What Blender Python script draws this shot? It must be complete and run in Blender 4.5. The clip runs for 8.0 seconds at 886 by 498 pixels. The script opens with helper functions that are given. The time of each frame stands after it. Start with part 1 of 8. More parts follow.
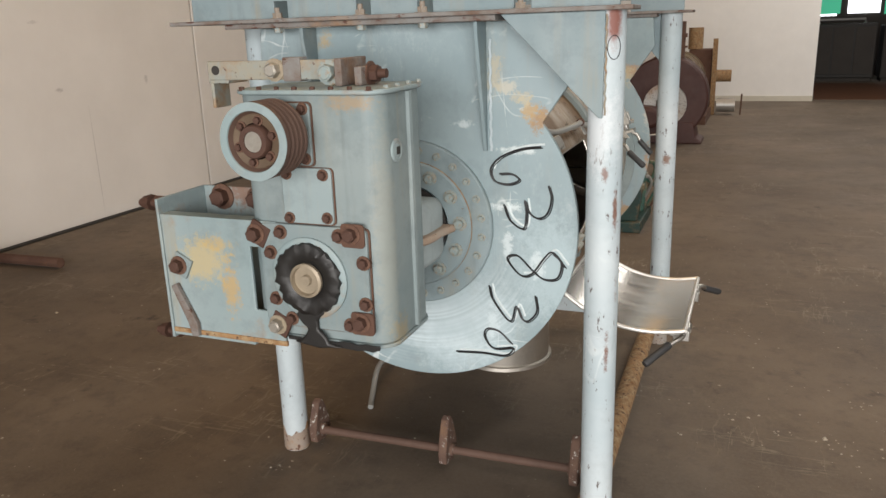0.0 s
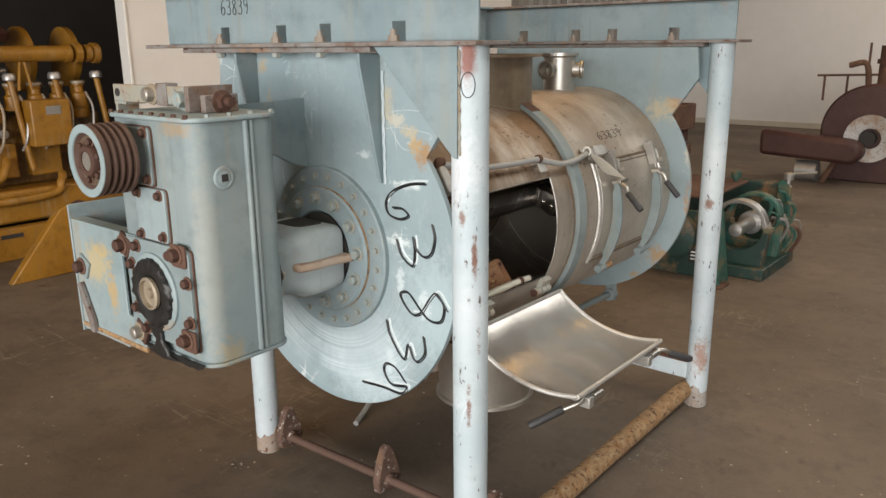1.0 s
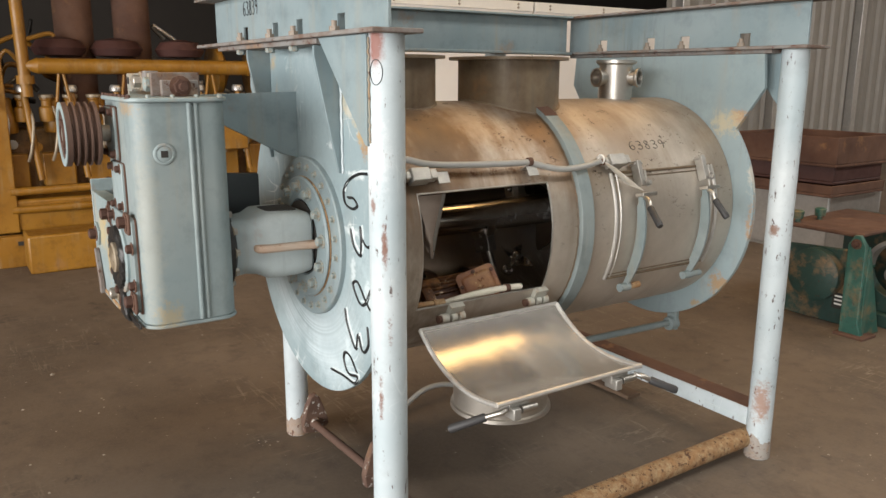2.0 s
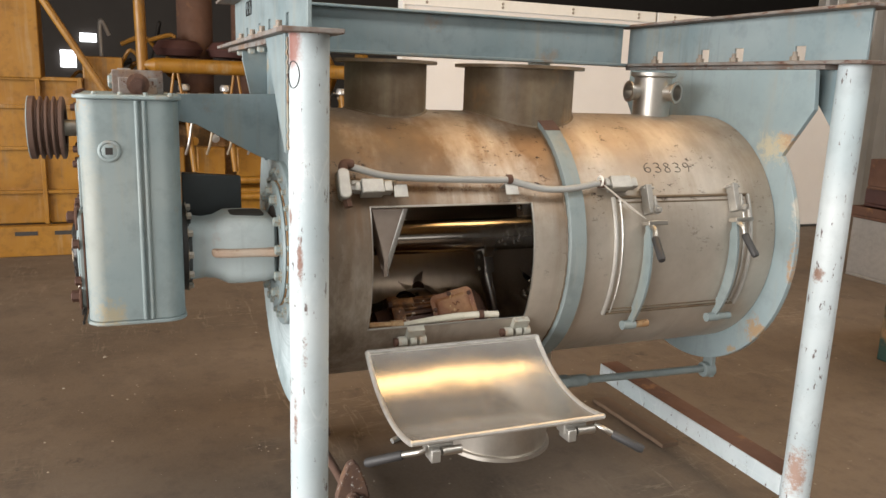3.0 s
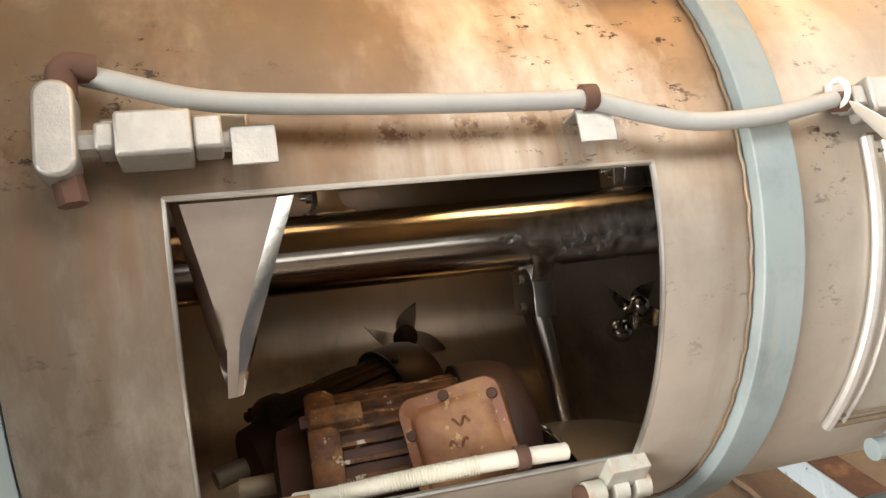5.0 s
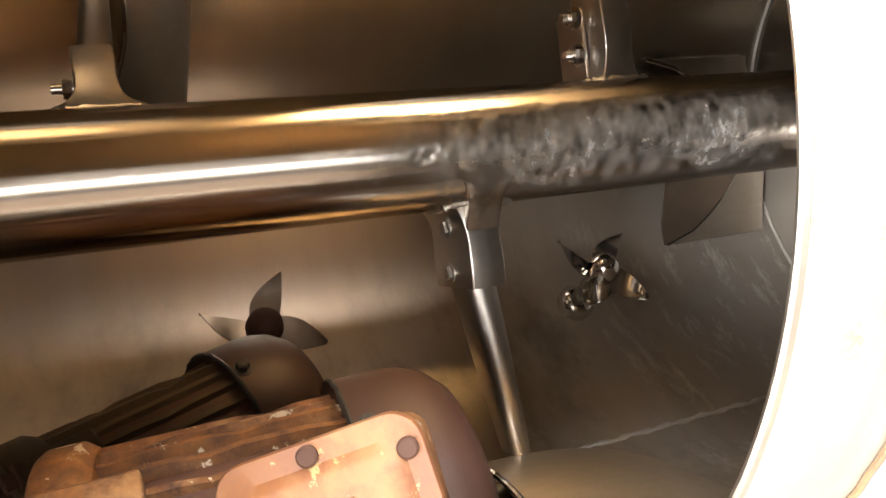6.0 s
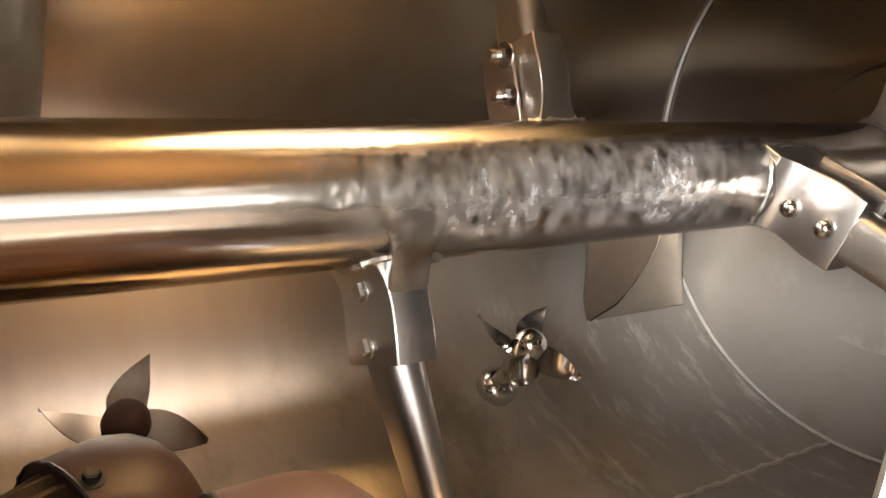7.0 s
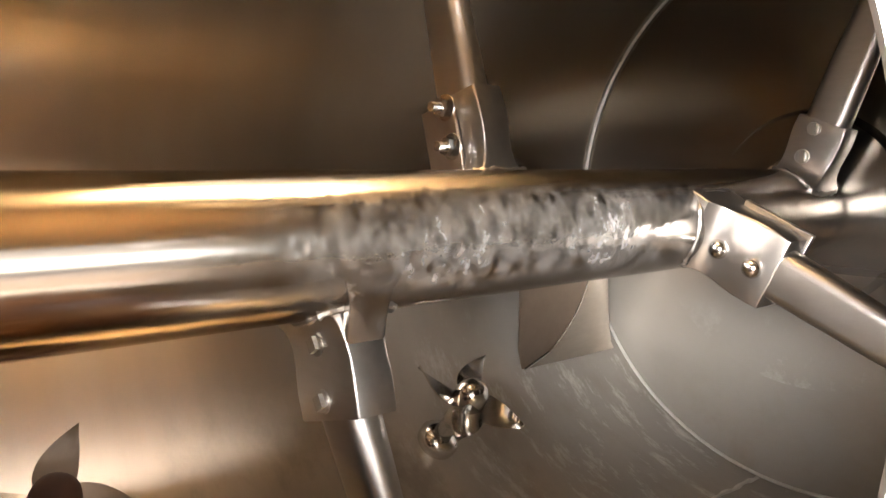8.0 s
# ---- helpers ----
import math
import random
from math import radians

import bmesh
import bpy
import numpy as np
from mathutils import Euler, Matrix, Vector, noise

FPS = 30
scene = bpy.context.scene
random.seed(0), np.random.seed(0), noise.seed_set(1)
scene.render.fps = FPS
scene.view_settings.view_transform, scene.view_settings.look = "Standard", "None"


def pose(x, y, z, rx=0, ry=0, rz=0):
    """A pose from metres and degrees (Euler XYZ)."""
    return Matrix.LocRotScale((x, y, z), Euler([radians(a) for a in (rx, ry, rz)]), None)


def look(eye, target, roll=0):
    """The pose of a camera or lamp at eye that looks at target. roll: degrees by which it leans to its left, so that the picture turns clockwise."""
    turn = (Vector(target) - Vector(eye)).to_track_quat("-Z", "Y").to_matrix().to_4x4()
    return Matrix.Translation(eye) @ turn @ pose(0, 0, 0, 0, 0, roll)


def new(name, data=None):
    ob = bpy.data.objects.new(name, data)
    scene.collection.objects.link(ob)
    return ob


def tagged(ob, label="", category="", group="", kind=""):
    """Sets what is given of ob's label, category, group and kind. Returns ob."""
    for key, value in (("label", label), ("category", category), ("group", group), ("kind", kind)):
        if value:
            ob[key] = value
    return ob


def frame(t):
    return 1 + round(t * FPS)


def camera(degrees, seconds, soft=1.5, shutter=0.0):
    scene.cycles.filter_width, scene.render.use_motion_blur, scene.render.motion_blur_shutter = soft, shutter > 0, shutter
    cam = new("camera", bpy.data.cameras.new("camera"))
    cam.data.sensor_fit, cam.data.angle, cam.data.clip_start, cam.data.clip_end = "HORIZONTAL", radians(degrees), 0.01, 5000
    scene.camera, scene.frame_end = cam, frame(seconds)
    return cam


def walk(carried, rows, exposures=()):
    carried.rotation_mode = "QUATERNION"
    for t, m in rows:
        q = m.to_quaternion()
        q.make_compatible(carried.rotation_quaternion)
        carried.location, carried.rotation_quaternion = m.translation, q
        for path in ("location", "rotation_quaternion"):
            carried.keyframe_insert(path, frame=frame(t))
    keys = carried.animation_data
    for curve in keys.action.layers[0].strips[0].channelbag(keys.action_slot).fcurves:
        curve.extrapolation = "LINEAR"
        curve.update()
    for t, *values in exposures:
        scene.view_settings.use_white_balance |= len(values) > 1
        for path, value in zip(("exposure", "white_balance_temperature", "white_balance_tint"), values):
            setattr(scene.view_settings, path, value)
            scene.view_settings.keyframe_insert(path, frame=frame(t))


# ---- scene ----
cam = camera(59.6, 8.0)
PATH = [
    (0, (1.153, -2.514, 1.891), (0.428, -0.734, 1.34), -1.9),
    (0.5, (1.636, -2.164, 1.923), (0.673, -0.502, 1.365), -1.1),
    (1, (2.132, -1.843, 1.927), (0.894, -0.357, 1.417), -0.6),
    (1.5, (2.533, -1.489, 1.804), (1.074, -0.211, 1.317), -0.2),
    (3, (2.888, -0.451, 1.805), (1.071, 0.273, 1.387), 2.0),
    (3.5, (2.619, -0.148, 1.756), (0.797, 0.514, 1.265), 2.9),
    (4, (2.172, -0.005, 1.687), (0.348, 0.672, 1.225), 2.5),
    (4.2, (2.004, 0.051, 1.667), (0.182, 0.735, 1.206), 2.3),
    (5.3, (1.123, 0.369, 1.506), (-0.632, 0.872, 0.98), -2.46),
    (5.5, (1.007, 0.396, 1.463), (-0.714, 0.988, 0.917), -3.07),
    (6, (0.8, 0.494, 1.352), (-0.852, 1.242, 0.784), -0.46),
    (6.5, (0.711, 0.542, 1.3), (-0.89, 1.424, 0.782), -0.36),
    (7, (0.648, 0.534, 1.279), (-0.922, 1.548, 0.931), 1.1),
    (7.5, (0.635, 0.514, 1.27), (-0.935, 1.562, 1.051), 1.54),
    (8, (0.623, 0.501, 1.271), (-0.835, 1.702, 1.062), 0.29),
]
EXPOSURES = ((0, -0.3, 6350, 10), (0.5, -0.22, 6350, 10), (1.5, 0.0, 6350, 10), (3.0, 0.35, 6380, 10.5), (4.0, 0.45, 6380, 11), (4.6, 0.7, 6400, 11), (5.3, 1.55, 6420, 11), (5.5, 1.8, 6420, 11), (6.0, 2.95, 6420, 12), (6.5, 3.42, 6300, 12), (7.0, 3.82, 6220, 12), (7.5, 3.9, 6200, 12), (8, 3.9, 6200, 12))
walk(cam, [(t, look(eye, target, roll)) for t, eye, target, roll in PATH], EXPOSURES)

# ---- world, daylight ----
world = bpy.data.worlds.new("world")
scene.world = world
world.use_nodes = True
wn = world.node_tree.nodes
sky = wn.new("ShaderNodeTexSky")
sky.sky_type = "NISHITA"
sky.sun_disc = False
sky.sun_elevation = radians(48)
sky.sun_rotation = radians(110)
world.node_tree.links.new(sky.outputs["Color"], wn["Background"].inputs["Color"])
wn["Background"].inputs["Strength"].default_value = 0.03


def area_light(name, eye, target, w, h, watts, colour):
    d = bpy.data.lights.new(name, "AREA")
    d.shape, d.size, d.size_y, d.energy, d.color = "RECTANGLE", w, h, watts, colour
    ob = new(name, d)
    ob.matrix_world = look(eye, target)
    return ob


# daylight in the two hall doorways
area_light("doorway_daylight", (11.6, 0.6, 2.5), (-4, 0.6, 1.0), 14.0, 1.7, 68, (1.0, 0.96, 0.91))
area_light("front_doorway_daylight", (4.4, -11.5, 2.7), (4.4, 0, 1.2), 14.0, 4.6, 2800, (1.0, 0.95, 0.9))
# two rows of lamps added below the closed roof, white and amber
for ry in (-2.2, 3.2, 8.7, 14.2):
    area_light("added_overhead_lamp", (3.9, ry, 6.5), (3.9, ry, 0), 2.4, 4.2, 160 if ry < 10 else 340, (1.0, 0.95, 0.88))
    area_light("added_amber_lamp", (-0.6, ry, 6.5), (-0.6, ry, 0), 1.6, 4.2, 125 if 0 < ry < 5 else 45, (1.0, 0.6, 0.24))

# ---- materials ----


def nodes(name):
    m = bpy.data.materials.new(name)
    m.use_nodes = True
    nt = m.node_tree
    return m, nt, nt.nodes, nt.links, nt.nodes["Principled BSDF"]


def noise_node(nt, scale, detail=6, rough=0.6, stretch=None, coord="Object"):
    tc = nt.nodes.new("ShaderNodeTexCoord")
    out = tc.outputs[coord]
    if stretch:
        mp = nt.nodes.new("ShaderNodeMapping")
        mp.inputs["Scale"].default_value = stretch
        nt.links.new(out, mp.inputs["Vector"])
        out = mp.outputs["Vector"]
    n = nt.nodes.new("ShaderNodeTexNoise")
    n.inputs["Scale"].default_value = scale
    n.inputs["Detail"].default_value = detail
    n.inputs["Roughness"].default_value = rough
    nt.links.new(out, n.inputs["Vector"])
    return n.outputs["Fac"]


def ramp(nt, fac, lo, hi):
    r = nt.nodes.new("ShaderNodeMapRange")
    r.inputs["From Min"].default_value = lo
    r.inputs["From Max"].default_value = hi
    nt.links.new(fac, r.inputs["Value"])
    return r.outputs["Result"]


def mix(nt, fac, a, b):
    m = nt.nodes.new("ShaderNodeMix")
    m.data_type = "RGBA"
    if isinstance(fac, (int, float)):
        m.inputs["Factor"].default_value = fac
    else:
        nt.links.new(fac, m.inputs["Factor"])
    for sock, v in ((m.inputs[6], a), (m.inputs[7], b)):
        if isinstance(v, tuple):
            sock.default_value = (*v, 1)
        else:
            nt.links.new(v, sock)
    return m.outputs[2]


def times(nt, a, b):
    m = nt.nodes.new("ShaderNodeMath")
    m.operation = "MULTIPLY"
    nt.links.new(a, m.inputs[0])
    if isinstance(b, (int, float)):
        m.inputs[1].default_value = b
    else:
        nt.links.new(b, m.inputs[1])
    return m.outputs[0]


def bump(nt, bsdf, fac, strength, dist=0.002):
    b = nt.nodes.new("ShaderNodeBump")
    b.inputs["Strength"].default_value = strength
    b.inputs["Distance"].default_value = dist
    nt.links.new(fac, b.inputs["Height"])
    nt.links.new(b.outputs["Normal"], bsdf.inputs["Normal"])


def stain(nt, col, centre, radius, colour, strength=0.85, squash=(1, 1, 1), rag=0.5):
    """One ragged stain at its own place on a surface."""
    tc = nt.nodes.new("ShaderNodeTexCoord")
    mp = nt.nodes.new("ShaderNodeMapping")
    mp.vector_type = "POINT"
    mp.inputs["Location"].default_value = tuple(-c * s for c, s in zip(centre, squash))
    mp.inputs["Scale"].default_value = squash
    nt.links.new(tc.outputs["Object"], mp.inputs["Vector"])
    ln = nt.nodes.new("ShaderNodeVectorMath")
    ln.operation = "LENGTH"
    nt.links.new(mp.outputs["Vector"], ln.inputs[0])
    ad = nt.nodes.new("ShaderNodeMath")
    ad.operation = "MULTIPLY_ADD"
    nt.links.new(noise_node(nt, 27.0, 12, 0.86), ad.inputs[0])
    ad.inputs[1].default_value = radius * rag * 5
    nt.links.new(ln.outputs["Value"], ad.inputs[2])
    f = nt.nodes.new("ShaderNodeMapRange")
    f.inputs["From Min"].default_value = radius * (1 + rag * 2.5)
    f.inputs["From Max"].default_value = radius * (0.45 + rag * 2.5)
    nt.links.new(ad.outputs[0], f.inputs["Value"])
    return mix(nt, times(nt, f.outputs["Result"], strength), col, colour)


def painted(name, base, worn, rust=(0.16, 0.06, 0.025), rust_at=0.66, chip_at=0.7, rough=0.5, streak=None, dirt=0.35, rust_scale=4.0, stains=(), scuff=0.0, drip=0.0, wiped=False, patch=2.3):
    """Worn paint: two tones in large patches, chips along streaks, rust blooms."""
    m, nt, ns, ln, b = nodes(name)
    big = ramp(nt, noise_node(nt, patch, 5 if patch < 5 else 8, 0.5 if patch < 5 else 0.7), 0.35, 0.68)
    col = mix(nt, big, base, worn)
    grime = ramp(nt, noise_node(nt, 9.0, 8, 0.7), 0.5, 0.8)
    col = mix(nt, times(nt, grime, dirt), col, tuple(c * 0.45 for c in base))
    bloom = ramp(nt, noise_node(nt, rust_scale, 7, 0.65), rust_at - 0.08, rust_at + 0.06)
    col = mix(nt, times(nt, bloom, 0.7), col, (0.30, 0.16, 0.065))
    if drip:
        runs = times(nt, ramp(nt, noise_node(nt, 15.0, 6, 0.6, (1, 1, 0.06)), 0.52, 0.72), ramp(nt, noise_node(nt, 3.1, 5), 0.4, 0.65))
        col = mix(nt, times(nt, runs, drip), col, (0.33, 0.27, 0.17))
        soot = times(nt, ramp(nt, noise_node(nt, 20.0, 6, 0.6, (1, 1, 0.1)), 0.56, 0.74), ramp(nt, noise_node(nt, 2.2, 5), 0.45, 0.7))
        col = mix(nt, times(nt, soot, drip), col, (0.08, 0.085, 0.08))
    chip = ramp(nt, noise_node(nt, 44.0, 6, 0.7, streak), chip_at - 0.012, chip_at + 0.015)
    col = mix(nt, chip, col, rust)
    if scuff:
        for sc, st in ((9.0, (1, 1, 0.2)), (11.0, (0.2, 1, 1)), (7.0, (0.7, 1, 0.5))):
            d = ns.new("ShaderNodeMath")
            d.operation = "SUBTRACT"
            ln.new(noise_node(nt, sc, 1, 0.5, st), d.inputs[0])
            d.inputs[1].default_value = 0.5
            a = ns.new("ShaderNodeMath")
            a.operation = "ABSOLUTE"
            ln.new(d.outputs[0], a.inputs[0])
            lines = times(nt, ramp(nt, a.outputs[0], 0.011, 0.003), ramp(nt, noise_node(nt, 3.4, 5), 0.53, 0.66))
            col = mix(nt, times(nt, lines, scuff), col, (0.62, 0.67, 0.67))
        haze = times(nt, ramp(nt, noise_node(nt, 30.0, 8, 0.8, (1, 1, 0.5)), 0.5, 0.8), ramp(nt, noise_node(nt, 1.9, 4), 0.5, 0.7))
        col = mix(nt, times(nt, haze, scuff * 0.7), col, (0.62, 0.66, 0.66))
    for s_ in stains:
        col = stain(nt, col, *s_)
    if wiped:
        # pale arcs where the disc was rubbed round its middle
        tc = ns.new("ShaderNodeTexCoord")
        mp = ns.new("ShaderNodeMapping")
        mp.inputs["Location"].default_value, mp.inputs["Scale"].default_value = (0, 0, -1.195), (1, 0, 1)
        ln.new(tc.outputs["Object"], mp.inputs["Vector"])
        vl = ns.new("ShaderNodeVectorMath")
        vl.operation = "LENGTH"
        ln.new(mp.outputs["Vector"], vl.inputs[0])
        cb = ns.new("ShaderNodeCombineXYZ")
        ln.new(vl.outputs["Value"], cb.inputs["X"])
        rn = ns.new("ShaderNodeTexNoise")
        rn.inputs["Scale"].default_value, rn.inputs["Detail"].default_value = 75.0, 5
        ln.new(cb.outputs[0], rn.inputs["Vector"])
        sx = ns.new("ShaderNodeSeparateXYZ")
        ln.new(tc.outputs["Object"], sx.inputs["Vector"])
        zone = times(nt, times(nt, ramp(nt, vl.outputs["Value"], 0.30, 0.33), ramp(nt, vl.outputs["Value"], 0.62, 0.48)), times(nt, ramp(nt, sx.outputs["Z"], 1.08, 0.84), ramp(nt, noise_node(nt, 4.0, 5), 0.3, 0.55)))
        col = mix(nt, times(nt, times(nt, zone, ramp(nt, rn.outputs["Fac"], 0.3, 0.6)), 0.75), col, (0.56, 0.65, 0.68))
    ln.new(col, b.inputs["Base Color"])
    r = ramp(nt, noise_node(nt, 12.0, 4), 0.2, 0.8)
    rr = ns.new("ShaderNodeMapRange")
    rr.inputs["To Min"].default_value, rr.inputs["To Max"].default_value = rough - 0.12, rough + 0.18
    ln.new(r, rr.inputs["Value"])
    ln.new(rr.outputs["Result"], b.inputs["Roughness"])
    bump(nt, b, noise_node(nt, 60.0, 8, 0.7), 0.25, 0.0015)
    return m


def steel(name, base, stain, rough, metallic=1.0, stain_lo=0.45, stain_hi=0.75, brush=None, scratch=0.15, spots=0.0, grain=90.0):
    """Stainless steel: brushed gloss, tea-coloured stains, fine scratches."""
    m, nt, ns, ln, b = nodes(name)
    st = ramp(nt, noise_node(nt, 3.2, 7, 0.62, (1, 1, 0.6)), stain_lo, stain_hi)
    col = mix(nt, st, base, stain)
    fine = ramp(nt, noise_node(nt, 40.0, 4, 0.6, brush), 0.3, 0.75)
    col = mix(nt, times(nt, fine, 0.25), col, tuple(c * 0.6 for c in base))
    if spots:
        sp = ramp(nt, noise_node(nt, 24.0, 5, 0.75, (1, 1, 1.6)), 0.72, 0.76)
        col = mix(nt, times(nt, sp, spots), col, (0.035, 0.02, 0.012))
    ln.new(col, b.inputs["Base Color"])
    b.inputs["Metallic"].default_value = metallic
    rr = ns.new("ShaderNodeMapRange")
    rr.inputs["To Min"].default_value, rr.inputs["To Max"].default_value = (rough * 0.75, min(rough * 1.4, 0.262)) if rough < 0.21 else (max(0.29, rough * 0.75), min(1, rough * 1.5))
    ln.new(noise_node(nt, 6.0, 6, 0.7), rr.inputs["Value"])
    ln.new(rr.outputs["Result"], b.inputs["Roughness"])
    bump(nt, b, noise_node(nt, grain, 3 if grain < 50 else 5, 0.6, brush), scratch, 0.0006)
    return m


def plain(name, base, rough=0.6, metallic=0.0, vary=0.35, scale=14.0, relief=0.2):
    m, nt, ns, ln, b = nodes(name)
    f = ramp(nt, noise_node(nt, scale, 7, 0.65), 0.3, 0.75)
    f2 = ramp(nt, noise_node(nt, scale * 0.17, 4), 0.35, 0.7)
    col = mix(nt, times(nt, f, vary), base, tuple(c * 0.4 for c in base))
    col = mix(nt, times(nt, f2, vary * 0.7), col, tuple(min(1, c * 1.35) for c in base))
    ln.new(col, b.inputs["Base Color"])
    b.inputs["Roughness"].default_value, b.inputs["Metallic"].default_value = rough, metallic
    bump(nt, b, noise_node(nt, scale * 5, 6, 0.7), relief, 0.002)
    return m


def turned_shaft():
    """Polished shaft steel with faint brown bands and bright scratches."""
    m, nt, ns, ln, b = nodes("turned_shaft_steel")
    col = mix(nt, ramp(nt, noise_node(nt, 3.0, 2, 0.5, (1, 0.5, 1)), 0.4, 0.75), (0.42, 0.385, 0.345), (0.34, 0.295, 0.25))
    scr = ramp(nt, noise_node(nt, 30.0, 3, 0.5, (1, 0.2, 1.2)), 0.66, 0.70)
    col = mix(nt, times(nt, scr, 0.4), col, (0.78, 0.75, 0.70))
    # grey, worn steel where the dents are, with facet glints painted as pale flecks
    tc = ns.new("ShaderNodeTexCoord")
    sp = ns.new("ShaderNodeSeparateXYZ")
    ln.new(tc.outputs["Object"], sp.inputs["Vector"])
    zone = times(nt, times(nt, ramp(nt, sp.outputs["X"], 0.040, 0.060), ramp(nt, sp.outputs["Y"], 0.70, 0.94)), times(nt, ramp(nt, sp.outputs["Y"], 1.46, 1.30), ramp(nt, noise_node(nt, 11.0, 5, 0.6), 0.25, 0.6)))
    fleck_glint = ramp(nt, noise_node(nt, 60.0, 5, 0.7, (1, 1, 0.7)), 0.36, 0.64)
    col = mix(nt, times(nt, zone, 0.5), col, (0.58, 0.56, 0.53))
    col = mix(nt, times(nt, times(nt, zone, fleck_glint), 0.75), col, (0.70, 0.69, 0.67))
    ln.new(col, b.inputs["Base Color"])
    dent = ns.new("ShaderNodeMapRange")
    dent.inputs["To Min"].default_value, dent.inputs["To Max"].default_value = 1.0, 0.62
    ln.new(times(nt, zone, fleck_glint), dent.inputs["Value"])
    ln.new(dent.outputs["Result"], b.inputs["Metallic"])
    rr = ns.new("ShaderNodeMapRange")
    rr.inputs["To Min"].default_value, rr.inputs["To Max"].default_value = 0.16, 0.25
    ln.new(noise_node(nt, 9.0, 4, 0.6, (1, 0.4, 1)), rr.inputs["Value"])
    ln.new(rr.outputs["Result"], b.inputs["Roughness"])
    tg = ns.new("ShaderNodeTangent")
    tg.direction_type, tg.axis = "RADIAL", "Y"
    ln.new(tg.outputs["Tangent"], b.inputs["Tangent"])
    b.inputs["Anisotropic"].default_value, b.inputs["Anisotropic Rotation"].default_value = 0.85, 0.25
    # shallow hammer dents in the worn stretch
    bp = ns.new("ShaderNodeBump")
    bp.inputs["Distance"].default_value = 0.0026
    ln.new(times(nt, zone, noise_node(nt, 38.0, 4, 0.55)), bp.inputs["Height"])
    ln.new(bp.outputs["Normal"], b.inputs["Normal"])
    return m


def drum_steel():
    """Pickled stainless steel with brown water stains that ran down from the top."""
    m, nt, ns, ln, b = nodes("drum_outside_steel")
    base = mix(nt, ramp(nt, noise_node(nt, 5.0, 7, 0.65), 0.3, 0.7), (0.47, 0.43, 0.37), (0.61, 0.565, 0.495))
    brown = mix(nt, ramp(nt, noise_node(nt, 7.0, 6, 0.6), 0.3, 0.7), (0.14, 0.078, 0.034), (0.27, 0.17, 0.092))
    tc = ns.new("ShaderNodeTexCoord")
    sp = ns.new("ShaderNodeSeparateXYZ")
    ln.new(tc.outputs["Object"], sp.inputs["Vector"])
    low = ramp(nt, sp.outputs["Z"], 1.10, 1.58)
    runs = ramp(nt, noise_node(nt, 3.0, 6, 0.6, (0.6, 1.5, 0.5)), 0.38, 0.60)
    blot = ramp(nt, noise_node(nt, 2.2, 7, 0.7), 0.38, 0.66)
    wet = ns.new("ShaderNodeMath")
    wet.operation = "MULTIPLY_ADD"
    ln.new(runs, wet.inputs[0])
    ln.new(low, wet.inputs[1])
    ln.new(times(nt, times(nt, blot, low), 0.7), wet.inputs[2])
    wet.use_clamp = True
    hind = ns.new("ShaderNodeMapRange")
    hind.inputs["From Min"].default_value, hind.inputs["From Max"].default_value = 1.0, 1.12
    hind.inputs["To Min"].default_value, hind.inputs["To Max"].default_value = 0.92, 0.45
    ln.new(sp.outputs["Y"], hind.inputs["Value"])
    col = mix(nt, times(nt, wet.outputs[0], hind.outputs["Result"]), base, brown)
    faint = ramp(nt, noise_node(nt, 2.6, 5, 0.6, (0.5, 3.5, 0.3)), 0.55, 0.75)
    col = mix(nt, times(nt, faint, 0.5), col, (0.25, 0.17, 0.10))
    # front-end grime, made darker to include shade beside the doorway
    grime = times(nt, ramp(nt, sp.outputs["Y"], 0.72, 0.34), ramp(nt, noise_node(nt, 6.0, 7, 0.68, (1, 1, 0.4)), 0.26, 0.55))
    col = mix(nt, times(nt, grime, 0.85), col, (0.125, 0.085, 0.052))
    # rust that gathered under the conduit and ran down, deepened to hold shade too
    line = times(nt, ramp(nt, sp.outputs["Z"], 1.435, 1.45), ramp(nt, sp.outputs["Z"], 1.472, 1.458))
    side = times(nt, ramp(nt, sp.outputs["X"], 0.2, 0.3), ramp(nt, sp.outputs["Y"], 0.86, 0.78))
    spots = times(nt, times(nt, line, side), ramp(nt, noise_node(nt, 30.0, 6, 0.7), 0.50, 0.56))
    col = mix(nt, times(nt, spots, 0.85), col, (0.085, 0.035, 0.018))
    below = times(nt, times(nt, ramp(nt, sp.outputs["Z"], 1.20, 1.36), ramp(nt, sp.outputs["Z"], 1.50, 1.46)), times(nt, side, ramp(nt, noise_node(nt, 24.0, 5, 0.6, (0.1, 1, 0.1)), 0.36, 0.62)))
    col = mix(nt, times(nt, below, 0.9), col, (0.20, 0.125, 0.07))
    speck = ramp(nt, noise_node(nt, 36.0, 7, 0.78, (1, 0.6, 1.3)), 0.588, 0.61)
    where = times(nt, ramp(nt, noise_node(nt, 5.5, 6), 0.47, 0.6), ramp(nt, sp.outputs["Z"], 1.05, 1.42))
    col = mix(nt, times(nt, speck, where), col, (0.035, 0.022, 0.015))
    ln.new(col, b.inputs["Base Color"])
    bare = ns.new("ShaderNodeMapRange")
    bare.inputs["To Min"].default_value, bare.inputs["To Max"].default_value = 0.7, 0.1
    cover = ns.new("ShaderNodeMath")
    cover.operation = "MAXIMUM"
    ln.new(grime, cover.inputs[0])
    ln.new(times(nt, below, 0.8), cover.inputs[1])
    ln.new(cover.outputs[0], bare.inputs["Value"])
    ln.new(bare.outputs["Result"], b.inputs["Metallic"])
    rr = ns.new("ShaderNodeMapRange")
